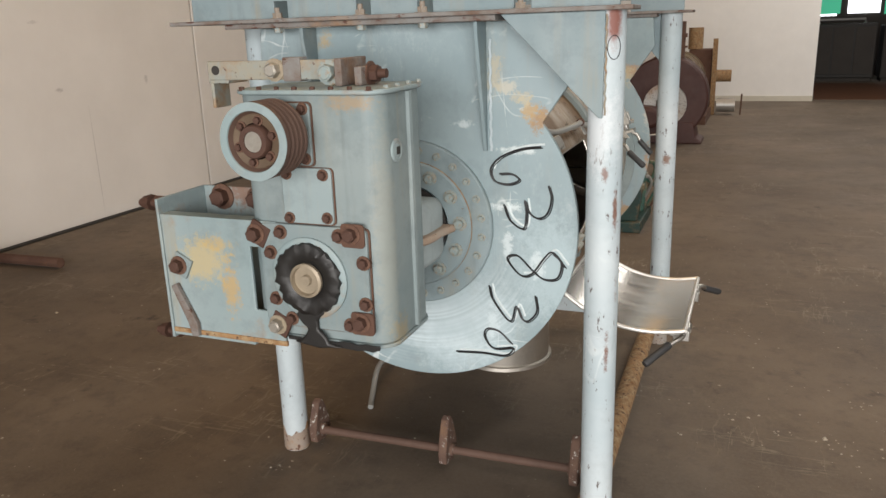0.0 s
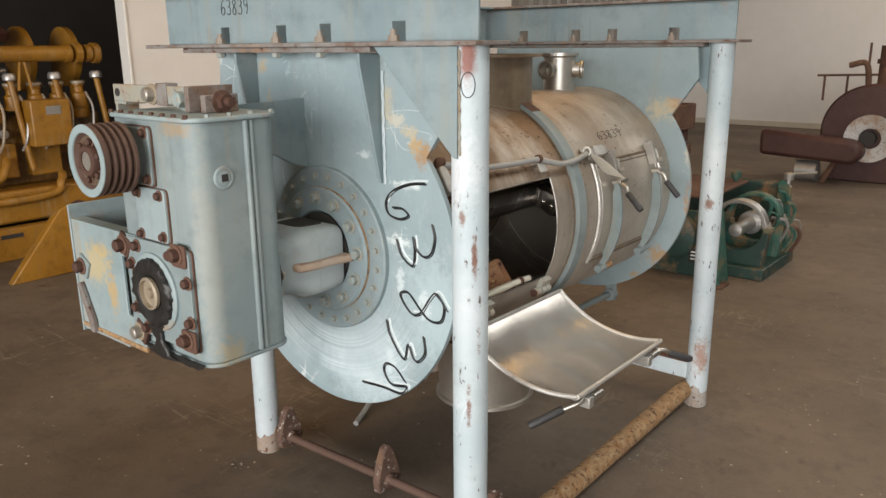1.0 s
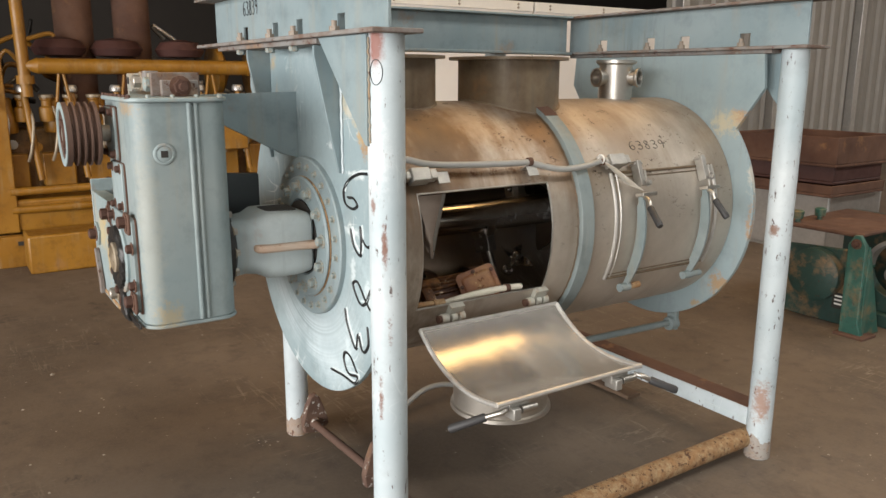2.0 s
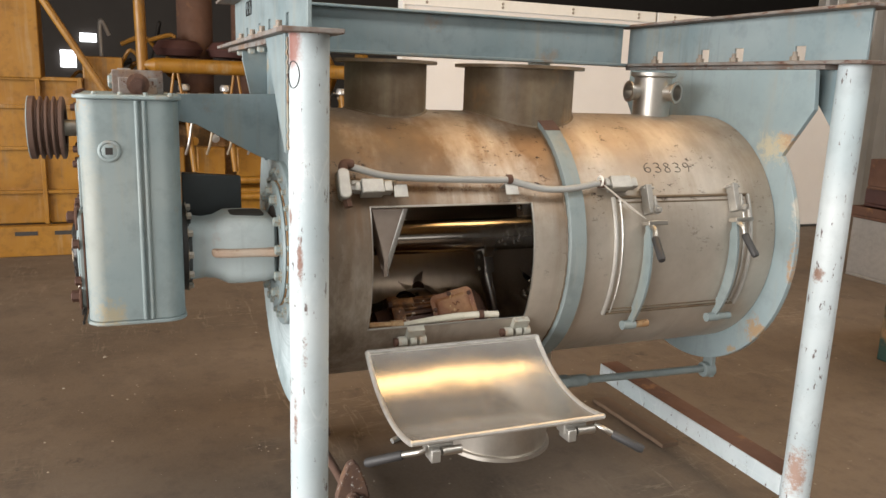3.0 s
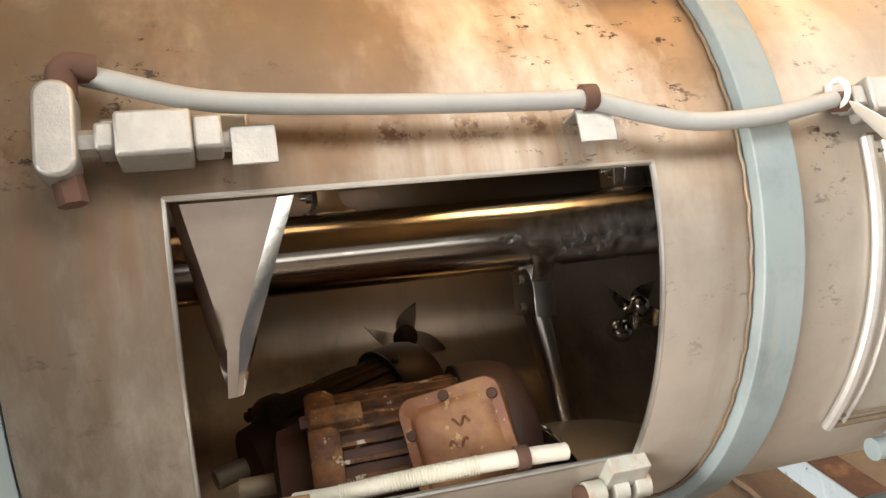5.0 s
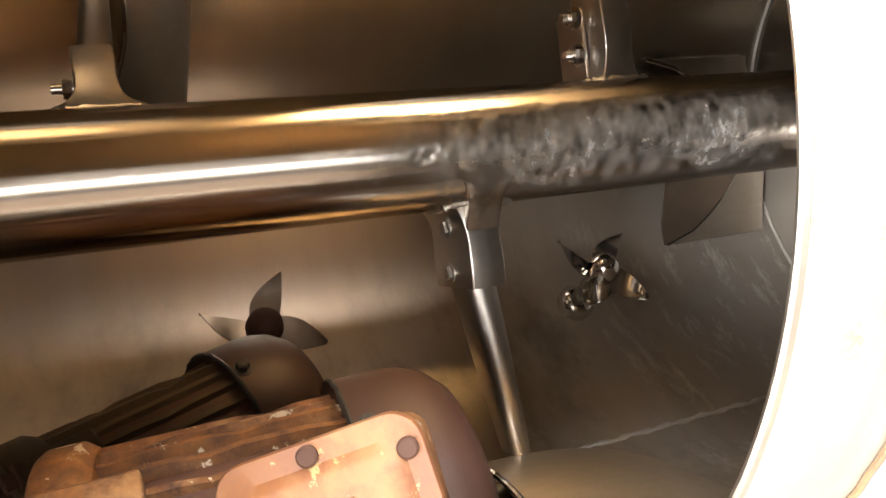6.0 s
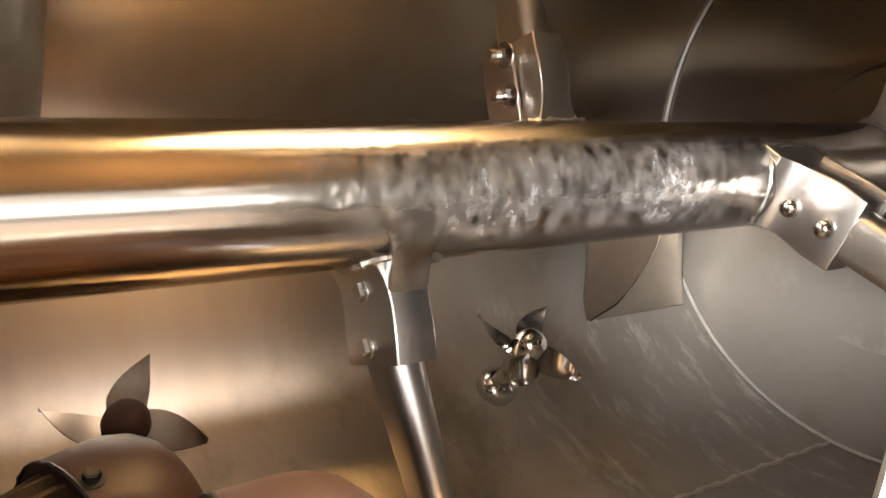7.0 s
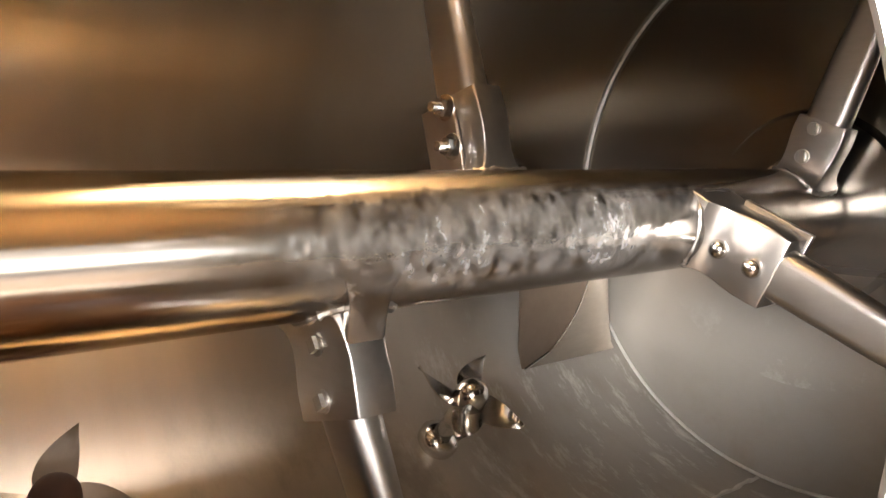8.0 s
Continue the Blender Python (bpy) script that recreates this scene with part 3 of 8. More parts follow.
def floor_material():
    m, nt, ns, ln, b = nodes("oil_stained_concrete")
    a = ramp(nt, noise_node(nt, 0.55, 8, 0.62), 0.34, 0.68)
    col = mix(nt, a, (0.085, 0.061, 0.041), (0.185, 0.141, 0.10))
    d = ramp(nt, noise_node(nt, 1.7, 8, 0.7), 0.52, 0.72)
    col = mix(nt, times(nt, d, 0.65), col, (0.05, 0.039, 0.031))
    pale = times(nt, ramp(nt, noise_node(nt, 2.6, 8, 0.75), 0.56, 0.72), ramp(nt, noise_node(nt, 14.0, 8, 0.8), 0.42, 0.68))
    col = mix(nt, times(nt, pale, 0.55), col, (0.30, 0.25, 0.19))
    for k_, st in enumerate(((0.35, 3.0, 1), (2.6, 0.4, 1))):
        d2 = ns.new("ShaderNodeMath")
        d2.operation = "SUBTRACT"
        ln.new(noise_node(nt, 1.1 + 0.3 * k_, 5, 0.6, st), d2.inputs[0])
        d2.inputs[1].default_value = 0.5
        a2 = ns.new("ShaderNodeMath")
        a2.operation = "ABSOLUTE"
        ln.new(d2.outputs[0], a2.inputs[0])
        scr = times(nt, ramp(nt, a2.outputs[0], 0.007, 0.002), ramp(nt, noise_node(nt, 0.8, 4), 0.5, 0.64))
        col = mix(nt, times(nt, scr, 0.5), col, (0.34, 0.29, 0.22))
    g = ramp(nt, noise_node(nt, 55, 6, 0.75), 0.35, 0.75)
    col = mix(nt, times(nt, g, 0.45), col, (0.175, 0.146, 0.117))
    blot = ramp(nt, noise_node(nt, 6.5, 7, 0.72), 0.5, 0.68)
    col = mix(nt, times(nt, blot, 0.45), col, (0.07, 0.052, 0.04))
    sp = ramp(nt, noise_node(nt, 30, 4, 0.6), 0.70, 0.72)
    col = mix(nt, times(nt, sp, 0.7), col, (0.42, 0.38, 0.31))
    o = ramp(nt, noise_node(nt, 3.1, 6, 0.68), 0.62, 0.71)
    col = mix(nt, times(nt, o, 0.7), col, (0.03, 0.024, 0.02))
    ln.new(col, b.inputs["Base Color"])
    rr = ns.new("ShaderNodeMapRange")
    rr.inputs["To Min"].default_value, rr.inputs["To Max"].default_value = 0.55, 0.92
    ln.new(noise_node(nt, 1.3, 6, 0.6), rr.inputs["Value"])
    ln.new(rr.outputs["Result"], b.inputs["Roughness"])
    bump(nt, b, noise_node(nt, 38, 8, 0.75), 0.3, 0.003)
    return m


FLOOR = floor_material()


def glow(name, colour, power):
    m, nt, ns, ln, b = nodes(name)
    b.inputs["Base Color"].default_value = (*colour, 1)
    b.inputs["Emission Color"].default_value = (*colour, 1)
    b.inputs["Emission Strength"].default_value = power
    return m


DAYLIGHT = glow("far_daylight_pane", (0.95, 0.97, 1.0), 3.0)
GREEN_PANE = glow("far_green_sheet", (0.05, 0.45, 0.25), 0.8)

# ---- building helpers ----


def box(bm, x0, x1, y0, y1, z0, z1, m=None):
    vs = [bm.verts.new((x, y, z)) for z in (z0, z1) for y in (y0, y1) for x in (x0, x1)]
    for q in ((0, 2, 3, 1), (4, 5, 7, 6), (0, 1, 5, 4), (2, 6, 7, 3), (0, 4, 6, 2), (1, 3, 7, 5)):
        bm.faces.new([vs[i] for i in q])
    if m is not None:
        for v in vs:
            v.co = m @ v.co
    return vs


def frame_of(p0, p1):
    d = (Vector(p1) - Vector(p0)).normalized()
    u = d.orthogonal().normalized()
    return d, u, d.cross(u)


def cyl(bm, p0, p1, r0, r1=None, seg=24, caps=True):
    r1 = r0 if r1 is None else r1
    d, u, w = frame_of(p0, p1)
    rings = []
    for p, r in ((Vector(p0), r0), (Vector(p1), r1)):
        rings.append([bm.verts.new(p + (u * math.cos(a) + w * math.sin(a)) * r) for a in (math.tau * k / seg for k in range(seg))])
    for k in range(seg):
        bm.faces.new((rings[0][k], rings[0][(k + 1) % seg], rings[1][(k + 1) % seg], rings[1][k]))
    if caps:
        bm.faces.new(rings[0][::-1])
        bm.faces.new(rings[1])


def tube(bm, pts, r, seg=10, caps=True):
    pts = [Vector(p) for p in pts]
    u = frame_of(pts[0], pts[1])[1]
    rings = []
    for i, p in enumerate(pts):
        d = (pts[min(i + 1, len(pts) - 1)] - pts[max(i - 1, 0)]).normalized()
        u = (u - d * u.dot(d)).normalized()
        w = d.cross(u)
        rr = r[i] if isinstance(r, (list, tuple)) else r
        rings.append([bm.verts.new(p + (u * math.cos(a) + w * math.sin(a)) * rr) for a in (math.tau * k / seg for k in range(seg))])
    for a, b in zip(rings, rings[1:]):
        for k in range(seg):
            bm.faces.new((a[k], a[(k + 1) % seg], b[(k + 1) % seg], b[k]))
    if caps:
        bm.faces.new(rings[0][::-1])
        bm.faces.new(rings[-1])


def smooth_path(pts, n=8):
    """A curve through the points."""
    pts = [Vector(p) for p in pts]
    ext = [pts[0] * 2 - pts[1], *pts, pts[-1] * 2 - pts[-2]]
    out = []
    for a, b, c, d in zip(ext, ext[1:], ext[2:], ext[3:]):
        for k in range(n):
            t = k / n
            out.append(0.5 * ((2 * b) + (c - a) * t + (2 * a - 5 * b + 4 * c - d) * t * t + (3 * b - a - 3 * c + d) * t ** 3))
    return out + [pts[-1]]


def prism(bm, pts, axis, a, b):
    """A flat outline (two coordinates, in the order of the axes left) given thickness along an axis."""
    def at(p, h):
        return {"x": (h, p[0], p[1]), "y": (p[0], h, p[1]), "z": (p[0], p[1], h)}[axis]
    lo = [bm.verts.new(at(p, a)) for p in pts]
    hi = [bm.verts.new(at(p, b)) for p in pts]
    n = len(pts)
    bm.faces.new(lo)
    bm.faces.new(hi[::-1])
    for k in range(n):
        bm.faces.new((lo[k], hi[k], hi[(k + 1) % n], lo[(k + 1) % n]))


def lathe(bm, profile, origin, way, seg=32, closed=False):
    """Turns (radius, height) pairs about an axis."""
    o = Vector(origin)
    d, u, w = frame_of(o, o + Vector(way))
    rings = []
    for r, h in profile:
        rings.append([bm.verts.new(o + d * h + (u * math.cos(a) + w * math.sin(a)) * r) for a in (math.tau * k / seg for k in range(seg))])
    pairs = list(zip(rings, rings[1:])) + ([(rings[-1], rings[0])] if closed else [])
    for a, b in pairs:
        for k in range(seg):
            bm.faces.new((a[k], a[(k + 1) % seg], b[(k + 1) % seg], b[k]))
    if not closed:
        bm.faces.new(rings[0][::-1])
        bm.faces.new(rings[-1])


def arc(cx, cz, r, a0, a1, n):
    return [(cx + r * math.cos(radians(a0 + (a1 - a0) * k / n)), cz + r * math.sin(radians(a0 + (a1 - a0) * k / n))) for k in range(n + 1)]


def rounded(x0, x1, y0, y1, r, n=6):
    pts = []
    for cx, cy, a in ((x1 - r, y0 + r, -90), (x1 - r, y1 - r, 0), (x0 + r, y1 - r, 90), (x0 + r, y0 + r, 180)):
        pts += arc(cx, cy, r, a, a + 90, n)
    return pts


def thing(name, loc, label, category, group="", kind=""):
    ob = new(name)
    ob.empty_display_size = 0.1
    ob.location = loc
    return tagged(ob, label, category, group, kind)


def mesh_of(name, bm, material, smooth=True):
    bmesh.ops.recalc_face_normals(bm, faces=bm.faces)
    me = bpy.data.meshes.new(name)
    bm.to_mesh(me)
    bm.free()
    for mat in (material if isinstance(material, (list, tuple)) else (material,)):
        me.materials.append(mat)
    if smooth:
        me.shade_smooth()
        me.set_sharp_from_angle(angle=radians(38))
    return me


def place(ob, parent):
    if parent is not None:
        ob.parent = parent
        if parent.type == "EMPTY":
            ob.matrix_parent_inverse = Matrix.Translation(-Vector(parent.location))
    return ob


def part(name, bm, material, parent, label="", bevel=0.0, smooth=True):
    ob = place(new(name, mesh_of(name, bm, material, smooth)), parent)
    if label:
        ob["label"] = label
    if bevel:
        md = ob.modifiers.new("bevel", "BEVEL")
        md.width, md.segments, md.limit_method, md.angle_limit = bevel, 2, "ANGLE", radians(40)
    return ob


def solid(name, bm, material, label, category, group="", kind="", bevel=0.0):
    ob = part(name, bm, material, None, bevel=bevel)
    return tagged(ob, label, category, group, kind)


SHARED = {}


def again(name, key, build, material, m, parent):
    """One more object on a shared mesh, at the pose m."""
    k = (key, material.name)
    if k not in SHARED:
        bm = bmesh.new()
        build(bm)
        SHARED[k] = mesh_of(name, bm, (material, {BOLT_RUST: RUST, BOLT_STEEL: TAN}.get(material, material)))
    ob = place(new(name, SHARED[k]), parent)
    ob.matrix_basis = m
    return ob


def bolt_mesh(bm):
    cyl(bm, (0, 0, -0.03), (0, 0, 0.08), 0.74, seg=14)
    for f in bm.faces:
        f.material_index = 1
    cyl(bm, (0, 0, 0.08), (0, 0, 0.6), 0.5, seg=6)
    cyl(bm, (0, 0, 0.6), (0, 0, 0.68), 0.42, 0.34, seg=12)


def stud_mesh(bm):
    cyl(bm, (0, 0, -0.03), (0, 0, 0.08), 0.72, seg=14)
    for f in bm.faces:
        f.material_index = 1
    cyl(bm, (0, 0, 0.08), (0, 0, 0.55), 0.5, seg=6)
    cyl(bm, (0, 0, 0.55), (0, 0, 1.05), 0.27, seg=10)


def bolt(parent, at, way, size, material=BOLT_STEEL, stud=False, turn=0):
    q = Vector(way).to_track_quat("Z", "Y").to_matrix().to_4x4()
    m = Matrix.Translation(at) @ q @ Matrix.Rotation(radians(turn), 4, "Z") @ Matrix.Scale(size, 4)
    return again("bolt", "stud" if stud else "bolt", stud_mesh if stud else bolt_mesh, material, m, parent)


def slab(name, x0, x1, y0, y1, z0, z1, mat, label, category):
    bm = bmesh.new()
    box(bm, x0, x1, y0, y1, z0, z1)
    return solid(name, bm, mat, label, category, kind="structure")


def ground():
    bm = bmesh.new()
    box(bm, -40, 40, -40, 60, -0.2, 0.0)
    return solid("floor", bm, FLOOR, "dark brown oil-stained concrete warehouse floor", "floor", kind="structure")


ground()
slab("ceiling", -15, 12, -12, 26, 7.0, 7.15, ROOF, "dark sheet-metal warehouse roof lining", "ceiling")
# the back wall's lack of light is put into its near-black colour
slab("wall_west", -15.2, -15, -12, 26, 0, 7.0, ROOF, "back wall of the warehouse, its gloom put into a near-black colour", "wall")
slab("wall_north", -6.1, 2.33, 17.2, 17.4, 0.12, 7.0, WALL, "plain off-white painted warehouse wall panel", "wall")
slab("baseboard", -6.1, 2.33, 17.17, 17.4, 0.0, 0.12, TRIM, "dull yellowish strip along the white wall foot", "baseboard")
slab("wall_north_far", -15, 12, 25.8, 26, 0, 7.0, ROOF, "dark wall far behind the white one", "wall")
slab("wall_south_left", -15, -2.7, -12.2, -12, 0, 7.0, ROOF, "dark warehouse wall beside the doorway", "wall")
slab("wall_south_right", 11.5, 12, -12.2, -12, 0, 7.0, CORR, "grey warehouse wall beside the doorway", "wall")
slab("wall_south_top", -2.7, 11.5, -12.2, -12, 5.2, 7.0, CORR, "grey wall over the doorway", "wall")
slab("wall_east_left", 12, 12.2, -12, -9.2, 0, 7.0, CORR, "grey warehouse wall beside the wide doorway", "wall")
slab("wall_east_right", 12, 12.2, 7.2, 26, 0, 7.0, CORR, "grey warehouse wall beside the wide doorway", "wall")
slab("wall_east_top", 12, 12.2, -9.2, 7.2, 3.4, 7.0, CORR, "grey wall over the wide doorway", "wall")


slab("floor_far", 2.4, 12, 17.6, 22.5, 0.0, 0.004, RED_FLOOR, "red-brown painted floor beyond the white wall", "floor")


def far_cabinet(x0, x1, y, h, label):
    """A dark machine cabinet under the far windows."""
    t = thing("machine_cabinet", ((x0 + x1) / 2, y, 0), label, "cabinet", group="far cabinets")
    bm = bmesh.new()
    box(bm, x0, x1, y, y + 0.9, 0.1, h)
    b = part("body", bm, DARK, t, bevel=0.02)
    bm = bmesh.new()
    box(bm, x0 + 0.05, x1 - 0.05, y + 0.05, y + 0.85, 0.0, 0.1)
    part("plinth", bm, ROOF, t)
    n = max(2, int((x1 - x0) / 0.5))
    for k in range(n):
        a, c = x0 + (x1 - x0) * k / n + 0.03, x0 + (x1 - x0) * (k + 1) / n - 0.03
        bm = bmesh.new()
        box(bm, a, c, y - 0.02, y, 0.2, h - 0.1)
        d = part("door", bm, ROOF, b, bevel=0.006)
        bm = bmesh.new()
        box(bm, c - 0.08, c - 0.05, y - 0.045, y - 0.02, h * 0.5, h * 0.5 + 0.14)
        part("handle", bm, DARK, d)
    bm = bmesh.new()
    tube(bm, [(x0 + 0.2, y + 0.3, h), (x0 + 0.2, y + 0.3, h + 0.12), (x1 - 0.3, y + 0.3, h + 0.12), (x1 - 0.3, y + 0.3, h)], 0.035, 8)
    part("pipe", bm, ALLOY, t)


far_cabinet(2.5, 4.2, 23.2, 1.62, "dark steel machine cabinet under far windows")
far_cabinet(4.35, 5.6, 23.0, 1.55, "sooty machine cabinet with a pipe on top")


def partition():
    t = thing("partition_wall", (-5.4, 5.3, 0), "free-standing white insulated wall panels with a capped top edge", "partition", kind="structure")
    for y0, y1 in ((2.28, 5.5), (5.53, 8.9)):
        bm = bmesh.new()
        box(bm, -5.45, -5.33, y0, y1, 0.02, 2.7)
        p = part("panel", bm, SMUDGED, t, bevel=0.006)
        bm = bmesh.new()
        box(bm, -5.47, -5.31, y0, y1, 2.62, 2.74)
        part("cap", bm, WHITE, p, bevel=0.004)
        for k in range(4):
            for dz in (2.66, 2.70):
                bolt(p, (-5.31, y0 + 0.25 + k * (y1 - y0 - 0.5) / 3, dz), (1, 0, 0), 0.022, BOLT_STEEL)
    bm = bmesh.new()
    box(bm, -5.5, -5.28, 2.22, 8.95, 0.0, 0.02)
    part("floor_channel", bm, DARK, t)
    bm = bmesh.new()
    box(bm, -5.47, -5.31, 2.255, 2.28, 0.02, 2.74)
    part("edge_strip", bm, WHITE, t, bevel=0.004)


partition()


def corrugated():
    """Grey profiled sheet side wall with steel posts, past the partition."""
    t = thing("wall_corrugated", (-6.2, 13.0, 0), "grey profiled sheet wall with steel posts", "wall", kind="structure")
    pts = []
    y = 9.0
    while y < 17.1:
        pts += [(-6.2, y), (-6.2, y + 0.12), (-6.14, y + 0.16), (-6.14, y + 0.28)]
        y += 0.32
    outline = pts + [(p[0] - 0.01, p[1]) for p in reversed(pts)]
    bm = bmesh.new()
    prism(bm, outline, "z", 0, 7.0)
    part("sheet", bm, CORR, t)
    for y in (9.2, 11.8, 14.4, 17.0):
        bm = bmesh.new()
        box(bm, -6.13, -5.97, y - 0.08, y + 0.08, 0, 7.0)
        part("post", bm, ALLOY, t, bevel=0.01)


corrugated()


def roof_beams():
    for y in (-6.0, -0.5, 5.0, 10.5, 16.0):
        bm = bmesh.new()
        box(bm, -15, 12, y - 0.1, y + 0.1, 6.55, 6.6)
        box(bm, -15, 12, y - 0.02, y + 0.02, 6.6, 6.95)
        box(bm, -15, 12, y - 0.1, y + 0.1, 6.95, 7.0)
        solid("roof_beam", bm, ROOF, "dark steel roof beam under the ceiling", "beam", group="roof beams", kind="structure")


roof_beams()



def far_windows():
    """Small bright openings in the far walls of the hall."""
    for x0, x1, y, z0, z1, mat in FAR_NORTH:
        bm = bmesh.new()
        box(bm, x0, x1, y - 0.02, y, z0, z1)
        solid("window_north", bm, mat, "small bright window pane in a far dark wall", "window", group="far windows", kind="structure")
    for x, y0, y1, z0, z1 in FAR_WEST:
        bm = bmesh.new()
        box(bm, x, x + 0.02, y0, y1, z0, z1)
        solid("window_west", bm, DAYLIGHT, "small bright gap in the dark wall behind the engine", "window", group="far windows", kind="structure")


FAR_NORTH = ((2.7, 3.4, 25.78, 1.9, 2.4, GREEN_PANE), (3.6, 4.5, 25.78, 1.9, 2.4, DAYLIGHT), (4.62, 4.95, 25.78, 1.85, 2.4, GREEN_PANE), (2.75, 3.3, 25.775, 1.84, 1.9, DAYLIGHT), (3.7, 4.4, 25.775, 0.42, 0.47, DAYLIGHT))
FAR_WEST = ((-14.95, -1.44, -1.13, 2.39, 2.56), (-14.95, -1.82, -1.53, 1.87, 2.21))
far_windows()


def debris():
    """Grit and paint flakes on the floor."""
    rnd = random.Random(11)
    verts, faces = [], []
    for k in range(800):
        x, y = rnd.uniform(-3.5, 5.0), rnd.uniform(-2.6, 7.0)
        if -0.6 < x < 0.55 and 0.5 < y < 1.9 and rnd.random() < 0.5:
            continue
        r = rnd.uniform(0.0025, 0.009) * (2.2 if rnd.random() < 0.05 else 1.0)
        a = rnd.uniform(0, math.tau)
        n = rnd.choice((4, 5))
        i = len(verts)
        for j in range(n):
            q = a + math.tau * j / n
            rr = r * rnd.uniform(0.6, 1.2)
            verts.append((x + rr * math.cos(q), y + rr * math.sin(q), 0.0))
        verts.append((x, y, r * rnd.uniform(0.25, 0.7)))
        faces += [(i + j, i + (j + 1) % n, i + n) for j in range(n)]
    # heaps of flakes where paint fell
    for cx, cy, s, n in ((1.19, 1.19, 0.06, 9), (1.61, 1.04, 0.07, 14), (1.37, 1.07, 0.05, 6), (1.76, 1.47, 0.05, 9), (-0.75, 0.05, 0.05, 6), (1.0, 2.3, 0.10, 7)):
        for k in range(n):
            x, y = rnd.gauss(cx, s), rnd.gauss(cy, s * 0.7)
            r = rnd.uniform(0.002, 0.008) * (2.0 if rnd.random() < 0.1 else 1.0)
            i = len(verts)
            a = rnd.uniform(0, math.tau)
            for j in range(5):
                q = a + math.tau * j / 5
                rr = r * rnd.uniform(0.5, 1.3)
                verts.append((x + rr * math.cos(q), y + rr * math.sin(q), 0.0))
            verts.append((x, y, r * rnd.uniform(0.3, 0.8)))
            faces += [(i + j, i + (j + 1) % 5, i + 5) for j in range(5)]
    me = bpy.data.meshes.new("floor_grit")
    me.from_pydata(verts, [], faces)
    me.materials.append(GRIT)
    tagged(new("floor_grit", me), "pale grit and paint flakes scattered on the floor", "grit", kind="stuff")


GRIT = plain("pale_grit", (0.33, 0.285, 0.22), 0.8, 0, 0.5, 30)
debris()

# ---- support frame of the mixer ----
AX, AZ = 0.0, 1.195           # drum axis
FLANGE = 1.925                # underside of the top beams
frame_t = thing("support_frame", (0, 1.0, 0), "blue-grey steel pipe support frame with rusty foot rails", "frame")


def post(x, y, z0, z1):
    bm = bmesh.new()
    cyl(bm, (x, y, z0), (x, y, z1), 0.0572, seg=32)
    p = part("post", bm, BLUE_POST, frame_t, "pale blue scratched pipe post")
    bm = bmesh.new()
    lathe(bm, [(0.0575, 0.0), (0.0595, 0.002), (0.0592, 0.05), (0.0580, 0.095), (0.0573, 0.10)], (x, y, 0.001), (0, 0, 1), 32)
    for v in bm.verts:
        if v.co.z > 0.08:
            a = math.atan2(v.co.y - y, v.co.x - x)
            v.co.z += 0.018 * math.sin(2 * a + 7 * x) + 0.011 * math.sin(5 * a + y) + 0.006 * math.sin(11 * a)
    part("rusted_foot", bm, FOOT, p, "rusted and chipped post foot")
    return p


post_fr = post(0.707, 0, 0, FLANGE)
post(0.69, 2.05, 0, FLANGE)
post(-0.76, 0.265, 0, FLANGE)
post(-0.76, 1.5, 0, FLANGE)


def i_beam(name, axis, a0, a1, c, notches, half=0.085, z0=FLANGE, z1=2.135):
    """A beam with flanges; notches cut up from the foot of its web."""
    pts = [(a0, z0 + 0.014)]
    for n in notches:
        pts += [(n - 0.028, z0 + 0.014), (n - 0.028, z0 + 0.075), (n + 0.028, z0 + 0.075), (n + 0.028, z0 + 0.014)]
    pts += [(a1, z0 + 0.014), (a1, z1 - 0.012), (a0, z1 - 0.012)]
    bm = bmesh.new()
    prism(bm, pts, "y" if axis == "x" else "x", c - 0.006, c + 0.006)
    web = part(name, bm, BLUE, frame_t, "", bevel=0.002)
    bm = bmesh.new()
    for zz0, zz1, e in ((z0, z0 + 0.014, 0.05), (z1 - 0.012, z1, 0.05)):
        if axis == "x":
            box(bm, a0 - e, a1 + e, c - half, c + half, zz0, zz1)
        else:
            box(bm, c - half, c + half, a0, a1, zz0, zz1)
    part("beam_flange", bm, RUSTY_EDGE if axis == "x" else BLUE, web, "rust-edged beam flange", bevel=0.003)
    return web


NF = (-0.468, -0.134, 0.098, 0.436)
NB = (-0.466, -0.124, 0.098, 0.442)
front_beam = i_beam("front_beam", "x", -0.86, 0.745, -0.005, NF)
back_beam = i_beam("back_beam", "x", -0.74, 0.755, 2.03, NB)
i_beam("side_beam", "y", 0.09, 1.94, -0.68, (), half=0.06)
for ns_, yy, beam in ((NF, -0.005, front_beam), (NB, 2.03, back_beam)):
    for n in ns_:
        bolt(beam, (n, yy - 0.03, FLANGE + 0.014), (0, 0, 1), 0.036, BOLT_WORN, stud=True)
        bolt(beam, (n, yy - 0.03, FLANGE - 0.012), (0, 0, -1), 0.036, BOLT_BLUE)

bm = bmesh.new()
prism(bm, [(0.378, 1.924), (0.711, 1.924), (0.708, 1.60), (0.695, 1.602), (0.665, 1.632)], "y", -0.067, -0.058)
part("front_gusset", bm, BLUE, frame_t, "triangular corner gusset plate", bevel=0.002)
bm = bmesh.new()
prism(bm, [(0.42, 1.924), (0.69, 1.924), (0.69, 1.64), (0.66, 1.64)], "y", 2.045, 2.055)
part("back_gusset", bm, BLUE, frame_t, "triangular corner gusset plate", bevel=0.002)
# rusty bead where the gusset is welded to the post
bm = bmesh.new()
tube(bm, [(0.714 + 0.002 * math.sin(k * 2.1), -0.06 + 0.002 * math.cos(k * 3.3), 1.61 + k * 0.0132) for k in range(24)], 0.0032, 6)
part("weld_bead", bm, HANGER, frame_t)

